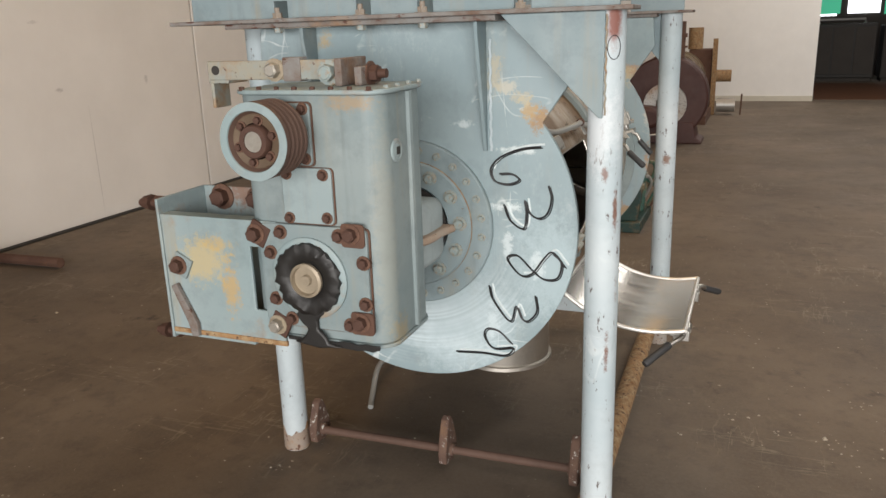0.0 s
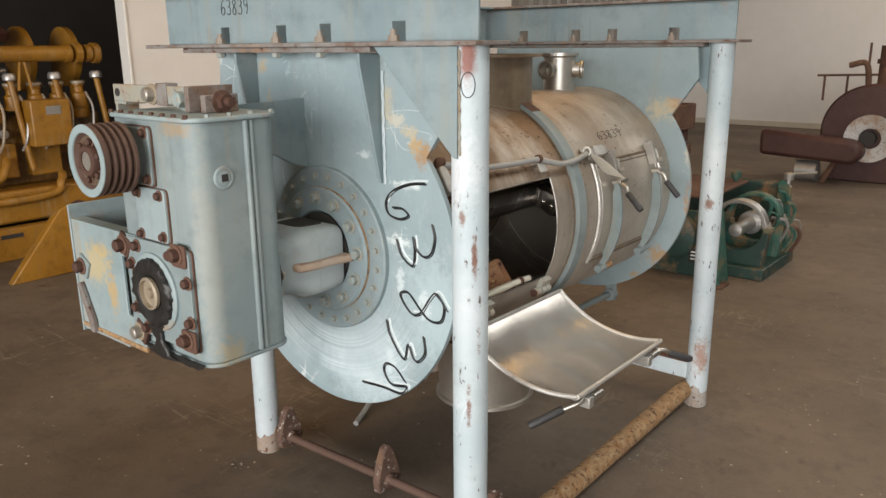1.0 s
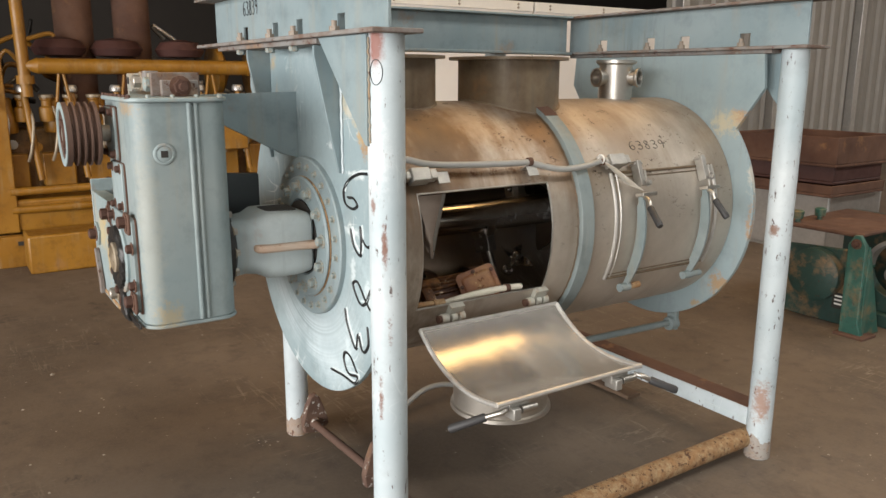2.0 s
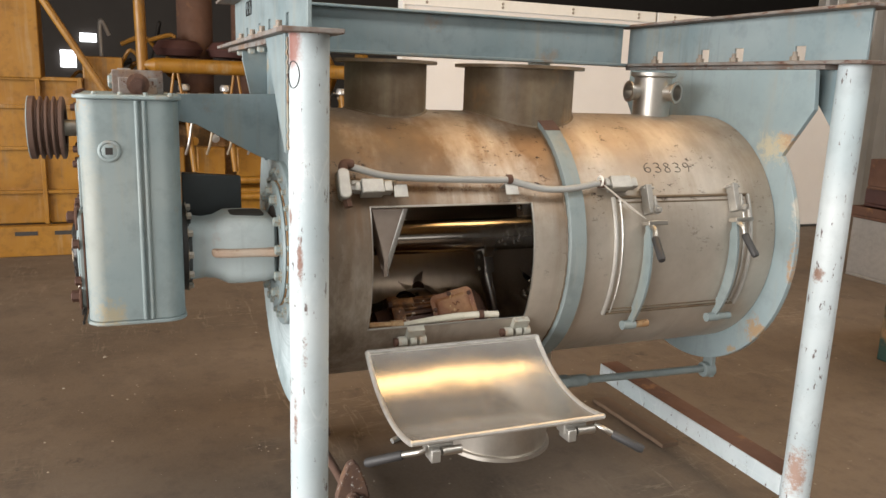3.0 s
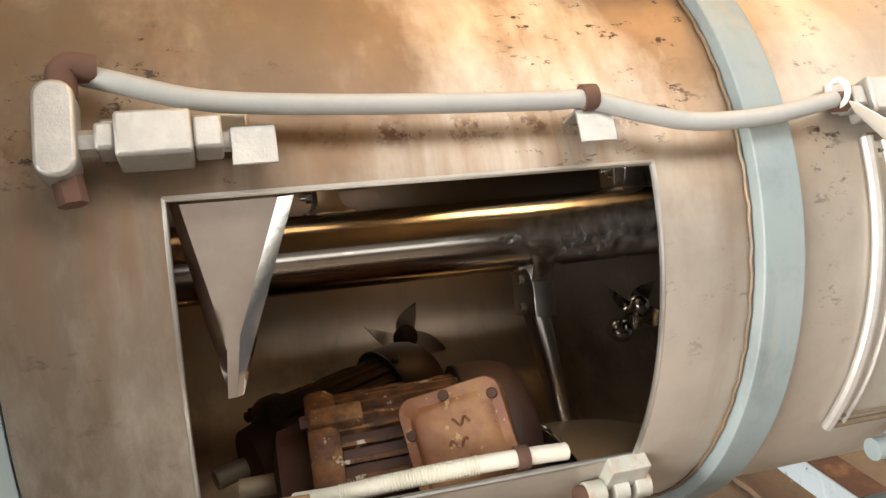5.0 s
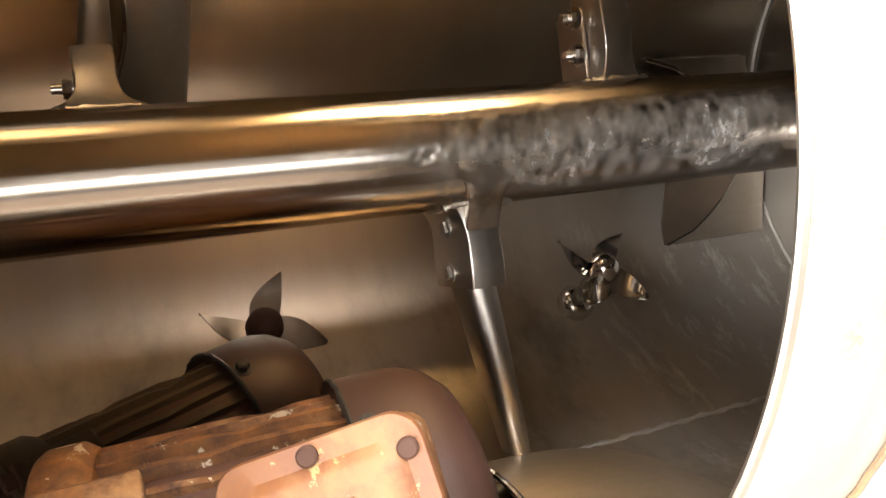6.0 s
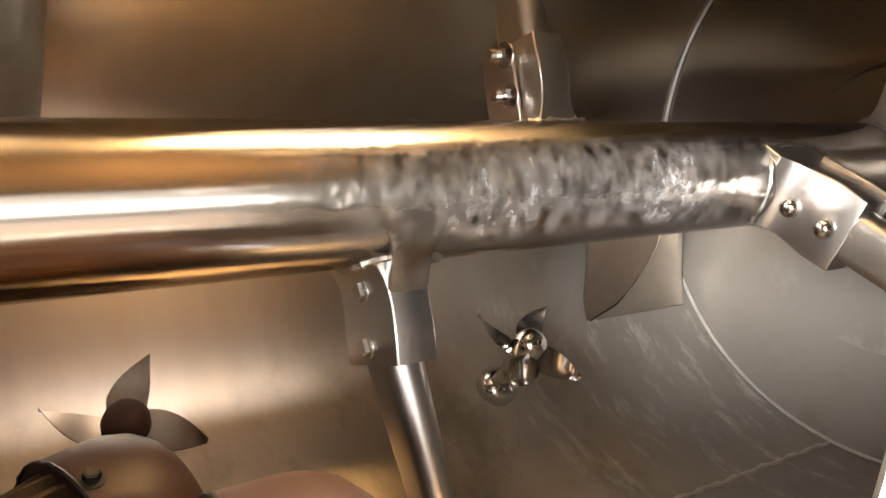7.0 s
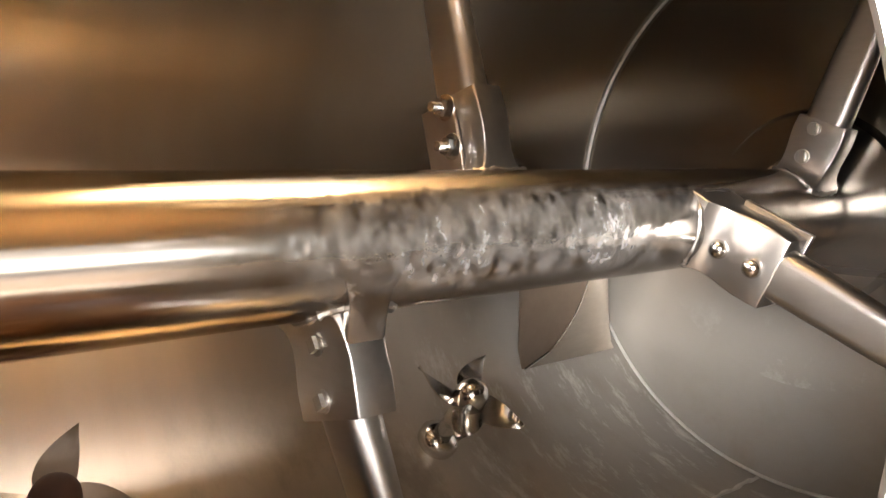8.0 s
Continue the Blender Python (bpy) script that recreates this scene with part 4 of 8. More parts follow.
# foot rails
bm = bmesh.new()
cyl(bm, (0.66, 0.03, 0.085), (0.64, 2.02, 0.085), 0.047, seg=28)
part("side_rail", bm, RUST_PIPE, frame_t, "flaking rusty pipe foot rail")
bm = bmesh.new()
prism(bm, [(2.008, 0.15), (2.085, 0.15), (2.085, 0.16), (2.02, 0.16), (2.02, 0.232), (2.085, 0.232), (2.085, 0.24), (2.008, 0.24)], "x", -0.74, 0.645)
rail_b = part("back_rail", bm, BLUE_POST, frame_t, "pale blue channel foot rail with a rusted top", bevel=0.003)
bm = bmesh.new()
box(bm, -0.738, 0.643, 2.012, 2.125, 0.2405, 0.2445)
part("rail_top_scale", bm, RUST, rail_b, "brown rust on the rail top", bevel=0.001)


def board(x0, x1, y, w, turn, label):
    """A worn board lying on the floor under the frame."""
    bm = bmesh.new()
    n = 12
    rows = [[bm.verts.new((x0 + (x1 - x0) * k / n, s * w * (0.5 + 0.03 * math.sin(k * 2.3)), z)) for s, z in ((-1, 0.0), (1, 0.0), (1, 0.022), (-1, 0.022))] for k in range(n + 1)]
    for a, b in zip(rows, rows[1:]):
        for k in range(4):
            bm.faces.new((a[k], a[(k + 1) % 4], b[(k + 1) % 4], b[k]))
    bm.faces.new(rows[0])
    bm.faces.new(rows[-1][::-1])
    bmesh.ops.transform(bm, matrix=Matrix.Translation((0, y, 0.001)) @ Matrix.Rotation(radians(turn), 4, "Z"), verts=bm.verts)
    solid("floor_board", bm, BOARD, label, "board", group="boards on the floor", bevel=0.002)


BOARD = plain("dirty_board", (0.145, 0.095, 0.06), 0.8, 0, 0.5, 9)
board(-0.75, -0.12, 2.06, 0.1, 2, "dirty brown board lying under the rail")


def claw_bar():
    """A rusty bar with hooked lugs between the front posts."""
    bm = bmesh.new()
    cyl(bm, (-0.71, 0.30, 0.085), (0.62, 0.345, 0.085), 0.019, seg=16)
    bar = part("claw_bar", bm, BAR_RUST, frame_t, "thin rusty bar with welded hook lugs")
    for x, y, s in ((-0.66, 0.31, 0.86), (-0.015, 0.325, 0.9), (0.56, 0.343, 0.88)):
        bm = bmesh.new()
        pts = [(-0.066, 0.03), (0.02, 0.016), (0.09, 0.06), (0.078, 0.12), (0.035, 0.235), (0.012, 0.262), (-0.02, 0.248), (-0.05, 0.18), (-0.074, 0.09)]
        prism(bm, [(y + a * s, 0.012 + b * s) for a, b in pts], "x", x - 0.019, x + 0.019)
        cyl(bm, (x - 0.034, y, 0.085), (x + 0.034, y, 0.085), 0.028, seg=14)
        part("lug", bm, LUG, bar, "rusty hook lug with flaking pale tip", bevel=0.006)


claw_bar()

# ---- mixing drum ----
drum = thing("mixing_drum", (0, 1.0, 0.58), "horizontal stainless steel mixing drum with one door open", "mixer drum")
R0, R1 = 0.508, 0.500
OPEN_Y, OPEN_A, OPEN_B = (0.251, 0.851), 24.0, -26.0
NOZ = ((0.44, 0.156), (1.005, 0.222))
DIS = (0.95, 0.20)


def is_open(a, y):
    a = (a + 180) % 360 - 180
    if OPEN_B < a < OPEN_A and OPEN_Y[0] < y < OPEN_Y[1]:
        return True
    x = R0 * math.cos(radians(a))
    if 0 < a < 180:
        return any(x * x + (y - c) ** 2 < (r - 0.006) ** 2 for c, r in NOZ)
    return False


def drum_shell():
    ys = sorted({0.075, 1.95, *OPEN_Y, *(round(0.085 + 0.0153 * k, 4) for k in range(122))})
    n = 180
    verts, faces = [], []
    for r in (R0, R1):
        for y in ys:
            for k in range(n):
                a = radians(k * 2)
                verts.append((r * math.cos(a), y, AZ + r * math.sin(a)))
    L = len(ys)
    idx = lambda s, j, k: s * L * n + j * n + k % n
    gone = {(j, k) for j in range(L - 1) for k in range(n) if is_open(k * 2 + 1, (ys[j] + ys[j + 1]) / 2)}
    mats = []
    for j in range(L - 1):
        for k in range(n):
            if (j, k) in gone:
                continue
            faces.append((idx(0, j, k), idx(0, j, k + 1), idx(0, j + 1, k + 1), idx(0, j + 1, k)))
            faces.append((idx(1, j, k), idx(1, j + 1, k), idx(1, j + 1, k + 1), idx(1, j, k + 1)))
            mats += [0, 1]
            for (jj, kk), (e0, e1) in (((j - 1, k), ((j, k), (j, k + 1))), ((j + 1, k), ((j + 1, k + 1), (j + 1, k))),
                                       ((j, (k - 1) % n), ((j + 1, k), (j, k))), ((j, (k + 1) % n), ((j, k + 1), (j + 1, k + 1)))):
                if (jj, kk) in gone:
                    faces.append((idx(0, *e1), idx(0, *e0), idx(1, *e0), idx(1, *e1)))
                    mats.append(0)
    me = bpy.data.meshes.new("shell")
    me.from_pydata(verts, [], faces)
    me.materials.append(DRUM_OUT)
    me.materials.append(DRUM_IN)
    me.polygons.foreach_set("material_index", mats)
    me.shade_smooth()
    me.set_sharp_from_angle(angle=radians(50))
    me.update()
    ob = place(new("shell", me), drum)
    ob["label"] = "tea-stained stainless steel drum shell with a doorway"
    return ob


shell = drum_shell()

# pale rim of the doorway
bm = bmesh.new()
for a in (OPEN_B, OPEN_A):
    x, z = math.cos(radians(a)), math.sin(radians(a))
    tube(bm, [(x * 0.504, OPEN_Y[0], AZ + z * 0.504), (x * 0.504, OPEN_Y[1], AZ + z * 0.504)], 0.0045, 8)
for y in OPEN_Y:
    tube(bm, [(0.504 * math.cos(radians(a)), y, AZ + 0.504 * math.sin(radians(a))) for a in range(-26, 25, 2)], 0.0045, 8)
part("doorway_rim", bm, BARE, shell, "bright worn doorway rim")


def end_plate(y0, y1, mat):
    """Tombstone plate: a disc with shoulders up to the beam."""
    r = 0.613
    a = math.degrees(math.atan2(1.572 - AZ, 0.489))
    pts = arc(AX, AZ, r, a, -180 - a, 72)
    pts += [(-0.617, 1.756), (-0.602, 1.905), (0.602, 1.905), (0.617, 1.756)]
    bm = bmesh.new()
    prism(bm, pts[::-1], "y", y0, y1)
    plate = part("end_plate", bm, mat, drum, "scuffed blue-grey end plate", bevel=0.002)
    return plate


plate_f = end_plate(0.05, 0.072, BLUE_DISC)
plate_b = end_plate(1.953, 1.975, BLUE_BACK)
for y, s in ((0.05, -1), (1.975, 1)):
    pl = plate_f if s < 0 else plate_b
    bm = bmesh.new()
    ya, yb = sorted((y, y + s * 0.115))
    box(bm, -0.68, 0.36 if s < 0 else 0.62, ya, yb, 1.907, FLANGE)
    part("top_flange", bm, RUSTY_EDGE, pl, "rust-edged bolting flange", bevel=0.002)
    for x in (-0.37, 0.285):
        bm = bmesh.new()
        prism(bm, [(y, 1.905), (y + s * 0.095, 1.905), (y + s * 0.095, 1.87), (y + s * 0.012, 1.47), (y, 1.47)], "x", x - 0.007, x + 0.007)
        part("rib", bm, BLUE, pl, bevel=0.002)
# scratched weld bead along the front rib, pale
bm = bmesh.new()
tube(bm, [(0.305 + 0.002 * math.sin(k * 1.7), 0.046, 1.47 + k * 0.014) for k in range(28)], 0.005, 6)
part("weld_bead", bm, BLUE_POST, plate_f)
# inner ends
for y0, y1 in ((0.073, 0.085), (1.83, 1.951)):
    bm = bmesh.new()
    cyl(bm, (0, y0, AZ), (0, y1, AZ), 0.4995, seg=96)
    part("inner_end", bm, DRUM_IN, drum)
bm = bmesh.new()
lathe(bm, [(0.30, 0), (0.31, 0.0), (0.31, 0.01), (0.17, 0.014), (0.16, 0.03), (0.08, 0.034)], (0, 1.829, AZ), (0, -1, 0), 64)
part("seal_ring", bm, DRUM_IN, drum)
bm = bmesh.new()
tube(bm, [(0.497 * math.cos(a), 1.826, AZ + 0.497 * math.sin(a)) for a in (math.tau * k / 96 for k in range(97))], 0.0032, 8, False)
part("weld_seam", bm, LIMED, drum, "pale ring weld at the end wall")
bm = bmesh.new()
tube(bm, [(-0.065 + 0.002 * math.sin(k * 1.3), 0.95 + 0.0145 * k, AZ - 0.4955) for k in range(61)], [0.004 + 0.0016 * math.sin(k * 2.3) for k in range(61)], 6)
part("weld_seam", bm, LIMED, drum, "lime-crusted lengthwise weld seam")

# girth ring
bm = bmesh.new()
ra, rb = 0.5075, 0.532
prof = arc(0, AZ, rb, 72, -66, 70) + arc(0, AZ, ra, -66, 72, 70)
prism(bm, prof, "y", 0.985, 1.05)
part("girth_ring", bm, BLUE_GEAR, drum, "painted girth strap with rusty end", bevel=0.002)
bm = bmesh.new()
tube(bm, [((0.511) * math.cos(radians(72 - k * 2)), 0.981 + 0.0015 * math.sin(k * 2.3), AZ + 0.511 * math.sin(radians(72 - k * 2))) for k in range(70)], 0.0028, 6)
part("weld_bead", bm, NOZZLE, drum)
for ang, y in ((64, 1.0175),):
    bm = bmesh.new()
    prism(bm, arc(0, AZ, 0.5335, 72, 58, 8) + arc(0, AZ, 0.5318, 58, 72, 8), "y", 0.984, 1.051)
    part("strap_end", bm, RUST, drum)


def nozzle(y, r, top, flange, mat):
    bm = bmesh.new()
    z0 = AZ + math.sqrt(max(0.0, R1 ** 2 - r * r)) - 0.02
    lathe(bm, [(r, z0), (r, top - 0.012), (flange, top - 0.012), (flange, top), (r - 0.006, top), (r - 0.006, z0)], (0, y, 0), (0, 0, 1), 56, closed=True)
    n = part("nozzle", bm, mat, drum, "stained steel filling nozzle with a rolled flange")
    bm = bmesh.new()
    pts = []
    for k in range(73):
        a = math.tau * k / 72
        x, yy = (r + 0.002) * math.cos(a), y + (r + 0.002) * math.sin(a)
        pts.append((x, yy, AZ + math.sqrt(R0 ** 2 - x * x)))
    tube(bm, pts, 0.005, 6, False)
    part("weld_bead", bm, mat, n)


nozzle(NOZ[0][0], NOZ[0][1], 1.885, 0.195, NOZZLE)
nozzle(NOZ[1][0], NOZ[1][1], 1.885, 0.262, NOZZLE)


def discharge():
    r, y, z = 0.222, DIS[0], 0.298
    seg = 56
    bm = bmesh.new()
    rings = []
    for rr, h in ((r, None), (r, z + 0.02), (r + 0.012, z + 0.016), (r + 0.014, z), (r - 0.006, z), (r - 0.006, None)):
        ring = []
        for k in range(seg):
            x = 0.06 + rr * math.cos(math.tau * k / seg)
            ring.append(bm.verts.new((x, y + rr * math.sin(math.tau * k / seg), AZ - math.sqrt(0.504 ** 2 - x * x) if h is None else h)))
        rings.append(ring)
    for a, b in zip(rings, rings[1:] + rings[:1]):
        for k in range(seg):
            bm.faces.new((a[k], b[k], b[(k + 1) % seg], a[(k + 1) % seg]))
    bmesh.ops.recalc_face_normals(bm, faces=bm.faces)
    part("discharge_spout", bm, SPOUT, drum, "stained steel discharge spout under the drum")


discharge()


def chrome_port():
    bm = bmesh.new()
    lathe(bm, [(0.08, 1.65), (0.08, 1.86), (0.096, 1.868), (0.096, 1.882), (0.074, 1.882), (0.074, 1.65)], (0, 1.66, 0), (0, 0, 1), 48, closed=True)
    p = part("spray_port", bm, BARE, drum, "polished steel spray port with side ferrules")
    for d, l in (((0.92, 0.39, 0.0), 0.034), ((-0.1, -0.99, 0.0), 0.032)):
        dv = Vector(d).normalized()
        bm = bmesh.new()
        o = Vector((0, 1.66, 1.80)) + dv * 0.07
        lathe(bm, [(0.037, 0), (0.037, l), (0.045, l + 0.008), (0.045, l + 0.016), (0.034, l + 0.016), (0.034, 0)], o, dv, 28, closed=True)
        part("ferrule", bm, BARE, p)


chrome_port()


def polar(r, a, y):
    return Vector((r * math.cos(radians(a)), y, AZ + r * math.sin(radians(a))))


def handle(parent, base, tip, mat=BARE):
    b, t = Vector(base), Vector(tip)
    bm = bmesh.new()
    tube(bm, smooth_path([b, b.lerp(t, 0.15) + Vector((0.012, 0, 0.004)), b.lerp(t, 0.4)], 5), 0.009, 10)
    h = part("handle_rod", bm, mat, parent)
    d = (t - b).normalized()
    bm = bmesh.new()
    s = b.lerp(t, 0.36)
    l = (t - s).length
    lathe(bm, [(0.012, 0), (0.0145, 0.006), (0.014, l * 0.6), (0.015, l - 0.01), (0.012, l)], s, d, 16)
    part("grip", bm, GRIP, h, "dark rubber grip")


def closed_door():
    y0, y1, a0, a1 = 1.185, 1.815, -27.0, 25.0
    bm = bmesh.new()
    prism(bm, arc(0, AZ, 0.513, a0, a1, 32) + arc(0, AZ, 0.509, a1, a0, 32), "y", y0, y1)
    d = part("closed_door", bm, DRUM_OUT, drum, "closed curved steel door with raised edge bead", bevel=0.001)
    for y in (y0, y1):
        bm = bmesh.new()
        tube(bm, [polar(0.517, a0 + (a1 - a0) * k / 32, y) for k in range(33)], 0.0085, 8)
        tube(bm, [polar(0.515, a0 + (a1 - a0) * k / 32, y + (0.03 if y == y0 else -0.03)) for k in range(33)], 0.004, 6)
        part("edge_bead", bm, PALE_EDGE, d)
    for a in (a0, a1):
        bm = bmesh.new()
        tube(bm, [polar(0.515, a, y0), polar(0.515, a, y1)], 0.006, 8)
        tube(bm, [polar(0.514, a + (2.2 if a < 0 else -2.2), y0 + 0.02), polar(0.514, a + (2.2 if a < 0 else -2.2), y1 - 0.02)], 0.003, 6)
        part("edge_bead", bm, NOZZLE, d)
    for y, tip in ((1.31, (0.672, 1.275, 1.214)), (1.715, (0.65, 1.725, 1.203))):
        bm = bmesh.new()
        outer = [0.555 + 0.012 * math.sin(math.pi * k / 24) for k in range(25)]
        prism(bm, [tuple(polar(outer[k], -31 + 45 * k / 24, 0).xz) for k in range(25)] + [tuple(polar(0.519 if 3 < k < 22 else 0.53, -31 + 45 * k / 24, 0).xz) for k in range(24, -1, -1)], "y", y - 0.006, y + 0.006)
        s = part("door_strap", bm, BLUE_GEAR, d, "pale blue curved door strap", bevel=0.001)
        bm = bmesh.new()
        c = polar(0.552, -30.8, y)
        cyl(bm, c + Vector((0, -0.042, 0)), c + Vector((0, 0.014, 0)), 0.018, seg=18)
        part("hinge_barrel", bm, BLUE_GEAR, s)
        bm = bmesh.new()
        cyl(bm, c + Vector((0, 0.016, 0)), c + Vector((0, 0.075, 0)), 0.0145, seg=16)
        part("hinge_barrel", bm, RUST_PIPE if y < 1.5 else BLUE_GEAR, s)
        # toggle clamp
        bm = bmesh.new()
        m = Matrix.Translation(polar(0.535, 21, y + 0.012)) @ Matrix.Rotation(radians(-21), 4, "Y")
        box(bm, -0.02, 0.022, -0.012, 0.012, -0.035, 0.075, m)
        box(bm, -0.02, 0.03, 0.012, 0.02, -0.02, 0.03, m)
        box(bm, -0.02, 0.012, -0.02, 0.03, 0.06, 0.068, m)
        cl = part("clamp_block", bm, ALU, d, "cast toggle clamp", bevel=0.002)
        bm = bmesh.new()
        m = Matrix.Translation(polar(0.55, 13.5, y + 0.012)) @ Matrix.Rotation(radians(-13), 4, "Y")
        box(bm, -0.022, 0.022, -0.03, 0.055, -0.008, 0.008, m)
        part("clamp_lever", bm, BARE, cl, bevel=0.002)
        bolt(cl, polar(0.56, 18.5, y + 0.032), (1, 0.2, 0.2), 0.024, ALU)
        handle(cl, polar(0.56, 12.5, y - 0.0), tip)


closed_door()


def open_door():
    """The door of the doorway, let down on its two hinges, its inner face up."""
    p0, p1 = Vector((0.512, 0.915)), Vector((0.972, 0.80))
    d = p1 - p0
    chord = d.length
    nrm = Vector((d.y, -d.x)).normalized() * -1
    if nrm.y > 0:
        nrm = -nrm
    sag = 0.062
    prof = [p0.lerp(p1, k / 24) + nrm * sag * 4 * (k / 24) * (1 - k / 24) for k in range(25)]
    y0, y1 = 0.235, 0.875
    bm = bmesh.new()
    # slightly wavy sheet
    ny = 30
    lo, hi = [], []
    for j in range(ny + 1):
        y = y0 + (y1 - y0) * j / ny
        wave = [0.0016 * math.sin(9.1 * j / ny + 3 * k / 24) * math.sin(math.pi * k / 24) + 0.0005 * math.sin(27 * j / ny + 5.0 * k / 24) * math.sin(math.pi * k / 24) + 0.0003 * math.sin(61 * j / ny - 9 * k / 24) * math.sin(math.pi * k / 24) for k in range(25)]
        hi.append([bm.verts.new((p.x + nrm.x * w, y, p.y + nrm.y * w)) for p, w in zip(prof, wave)])
        lo.append([bm.verts.new((p.x + nrm.x * (w + 0.007), y, p.y + nrm.y * (w + 0.007))) for p, w in zip(prof, wave)])
    for j in range(ny):
        for k in range(24):
            bm.faces.new((hi[j][k], hi[j][k + 1], hi[j + 1][k + 1], hi[j + 1][k]))
            bm.faces.new((lo[j][k], lo[j + 1][k], lo[j + 1][k + 1], lo[j][k + 1]))
        for k in (0, 24):
            bm.faces.new((hi[j][k], hi[j + 1][k], lo[j + 1][k], lo[j][k]))
    for j in (0, ny):
        for k in range(24):
            bm.faces.new((hi[j][k], lo[j][k], lo[j][k + 1], hi[j][k + 1]))
    o = part("open_door", bm, SHEET, drum, "bright curved steel door hanging open")
    for y in (y0, y1):
        bm = bmesh.new()
        tube(bm, [(p.x, y, p.y + 0.001) for p in prof], 0.0085, 8)
        part("edge_bead", bm, PALE_EDGE, o)
    for p in (prof[0], prof[-1]):
        bm = bmesh.new()
        tube(bm, [(p.x, y0, p.y), (p.x, y1, p.y)], 0.0085, 8)
        part("edge_bead", bm, PALE_EDGE, o)
    # hinges
    for y in (0.405, 0.815):
        bm = bmesh.new()
        for dy, w in ((-0.042, 0.03), (0.0, 0.024), (0.034, 0.026)):
            c = polar(0.528, -31.5, y + dy)
            cyl(bm, c, c + Vector((0, w, 0)), 0.019, seg=16)
        m = Matrix.Translation(polar(0.515, -29, y)) @ Matrix.Rotation(radians(29), 4, "Y")
        box(bm, -0.012, 0.014, -0.012, 0.05, -0.02, 0.03, m)
        h = part("hinge", bm, HINGE, o, "painted hinge block with rusty pin", bevel=0.002)
        bm = bmesh.new()
        c = polar(0.528, -31.5, y - 0.055)
        cyl(bm, c, c + Vector((0, 0.03, 0)), 0.015, seg=14)
        part("hinge_pin", bm, RUST, h)
    # clamps and handles under the free edge
    for y, tip, side in ((0.34, (0.845, 0.14, 0.693), -1), (0.79, (1.06, 0.97, 0.715), 1)):
        bm = bmesh.new()
        box(bm, 0.915, 0.965, y - 0.05, y + 0.03, 0.752, 0.786)
        box(bm, 0.925, 0.985, y - 0.045, y - 0.015, 0.735, 0.775)
        c = part("clamp_block", bm, ALU, o, "cast toggle clamp", bevel=0.004)
        bm = bmesh.new()
        cyl(bm, (0.975, y - 0.01, 0.765), (0.975, y + 0.05, 0.765), 0.013, seg=14)
        part("clamp_lever", bm, BARE, c)
        handle(c, (0.965, y + 0.06 * side, 0.772), tip)
    return o


open_door()

# bracket for the door stay under the doorway
bm = bmesh.new()
tube(bm, [(0.193, 1.955, 0.56), (0.2, 1.25, 0.58)], 0.0165, 14)
stay = part("stay_rod", bm, BLUE_GEAR, drum, "painted stay rod under the drum")
bm = bmesh.new()
cyl(bm, (0.2, 1.02, 0.58), (0.2, 1.30, 0.58), 0.026, seg=18)
cyl(bm, (0.2, 1.17, 0.58), (0.2, 1.21, 0.58), 0.032, seg=6)
part("rod_sleeve", bm, BLUE_GEAR, stay)
bm = bmesh.new()
box(bm, 0.163, 0.223, 1.955, 1.977, 0.525, 0.645)
cyl(bm, (0.193, 1.93, 0.556), (0.193, 1.985, 0.556), 0.035, seg=16)
part("rod_lug", bm, BLUE_GEAR, stay, bevel=0.003)
# bent pipe lying under the drum
bm = bmesh.new()
tube(bm, smooth_path([(-0.585, 0.69, 0.0155), (-0.62, 0.78, 0.03), (-0.68, 0.97, 0.09), (-0.70, 1.12, 0.09), (-0.695, 1.25, 0.05), (-0.68, 1.36, 0.0155)], 7), 0.0145, 12)
solid("bent_pipe", bm, CONDUIT, "short bent grey pipe lying on the floor", "pipe")

# hub rings on the front plate
bm = bmesh.new()
lathe(bm, [(0.308, 0), (0.308, 0.018), (0.303, 0.023), (0.235, 0.023), (0.23, 0.03), (0.235, 0.034), (0.228, 0.042), (0.15, 0.042), (0.135, 0.02), (0.13, 0.0)], (0, 0.05, AZ), (0, -1, 0), 72)
hub_ring = part("hub_ring", bm, BLUE, plate_f, "bolted bearing flange ring")
for k in range(24):
    a = math.tau * (k + 0.5) / 24
    bolt(hub_ring, (0.272 * math.cos(a), 0.027, AZ + 0.272 * math.sin(a)), (0, -1, 0), 0.021, BOLT_BLUE, turn=k * 17)
for k in range(12):
    a = math.tau * (k + 0.15) / 12
    bolt(hub_ring, (0.195 * math.cos(a), 0.008, AZ + 0.195 * math.sin(a)), (0, -1, 0), 0.036, BOLT_BLUE, turn=k * 23)
bm = bmesh.new()
tube(bm, [(0.2325 * math.cos(a), 0.024, AZ + 0.2325 * math.sin(a)) for a in (math.tau * k / 60 for k in range(61))], 0.0035, 6, False)
part("rusty_joint", bm, RUST_PIPE, hub_ring)


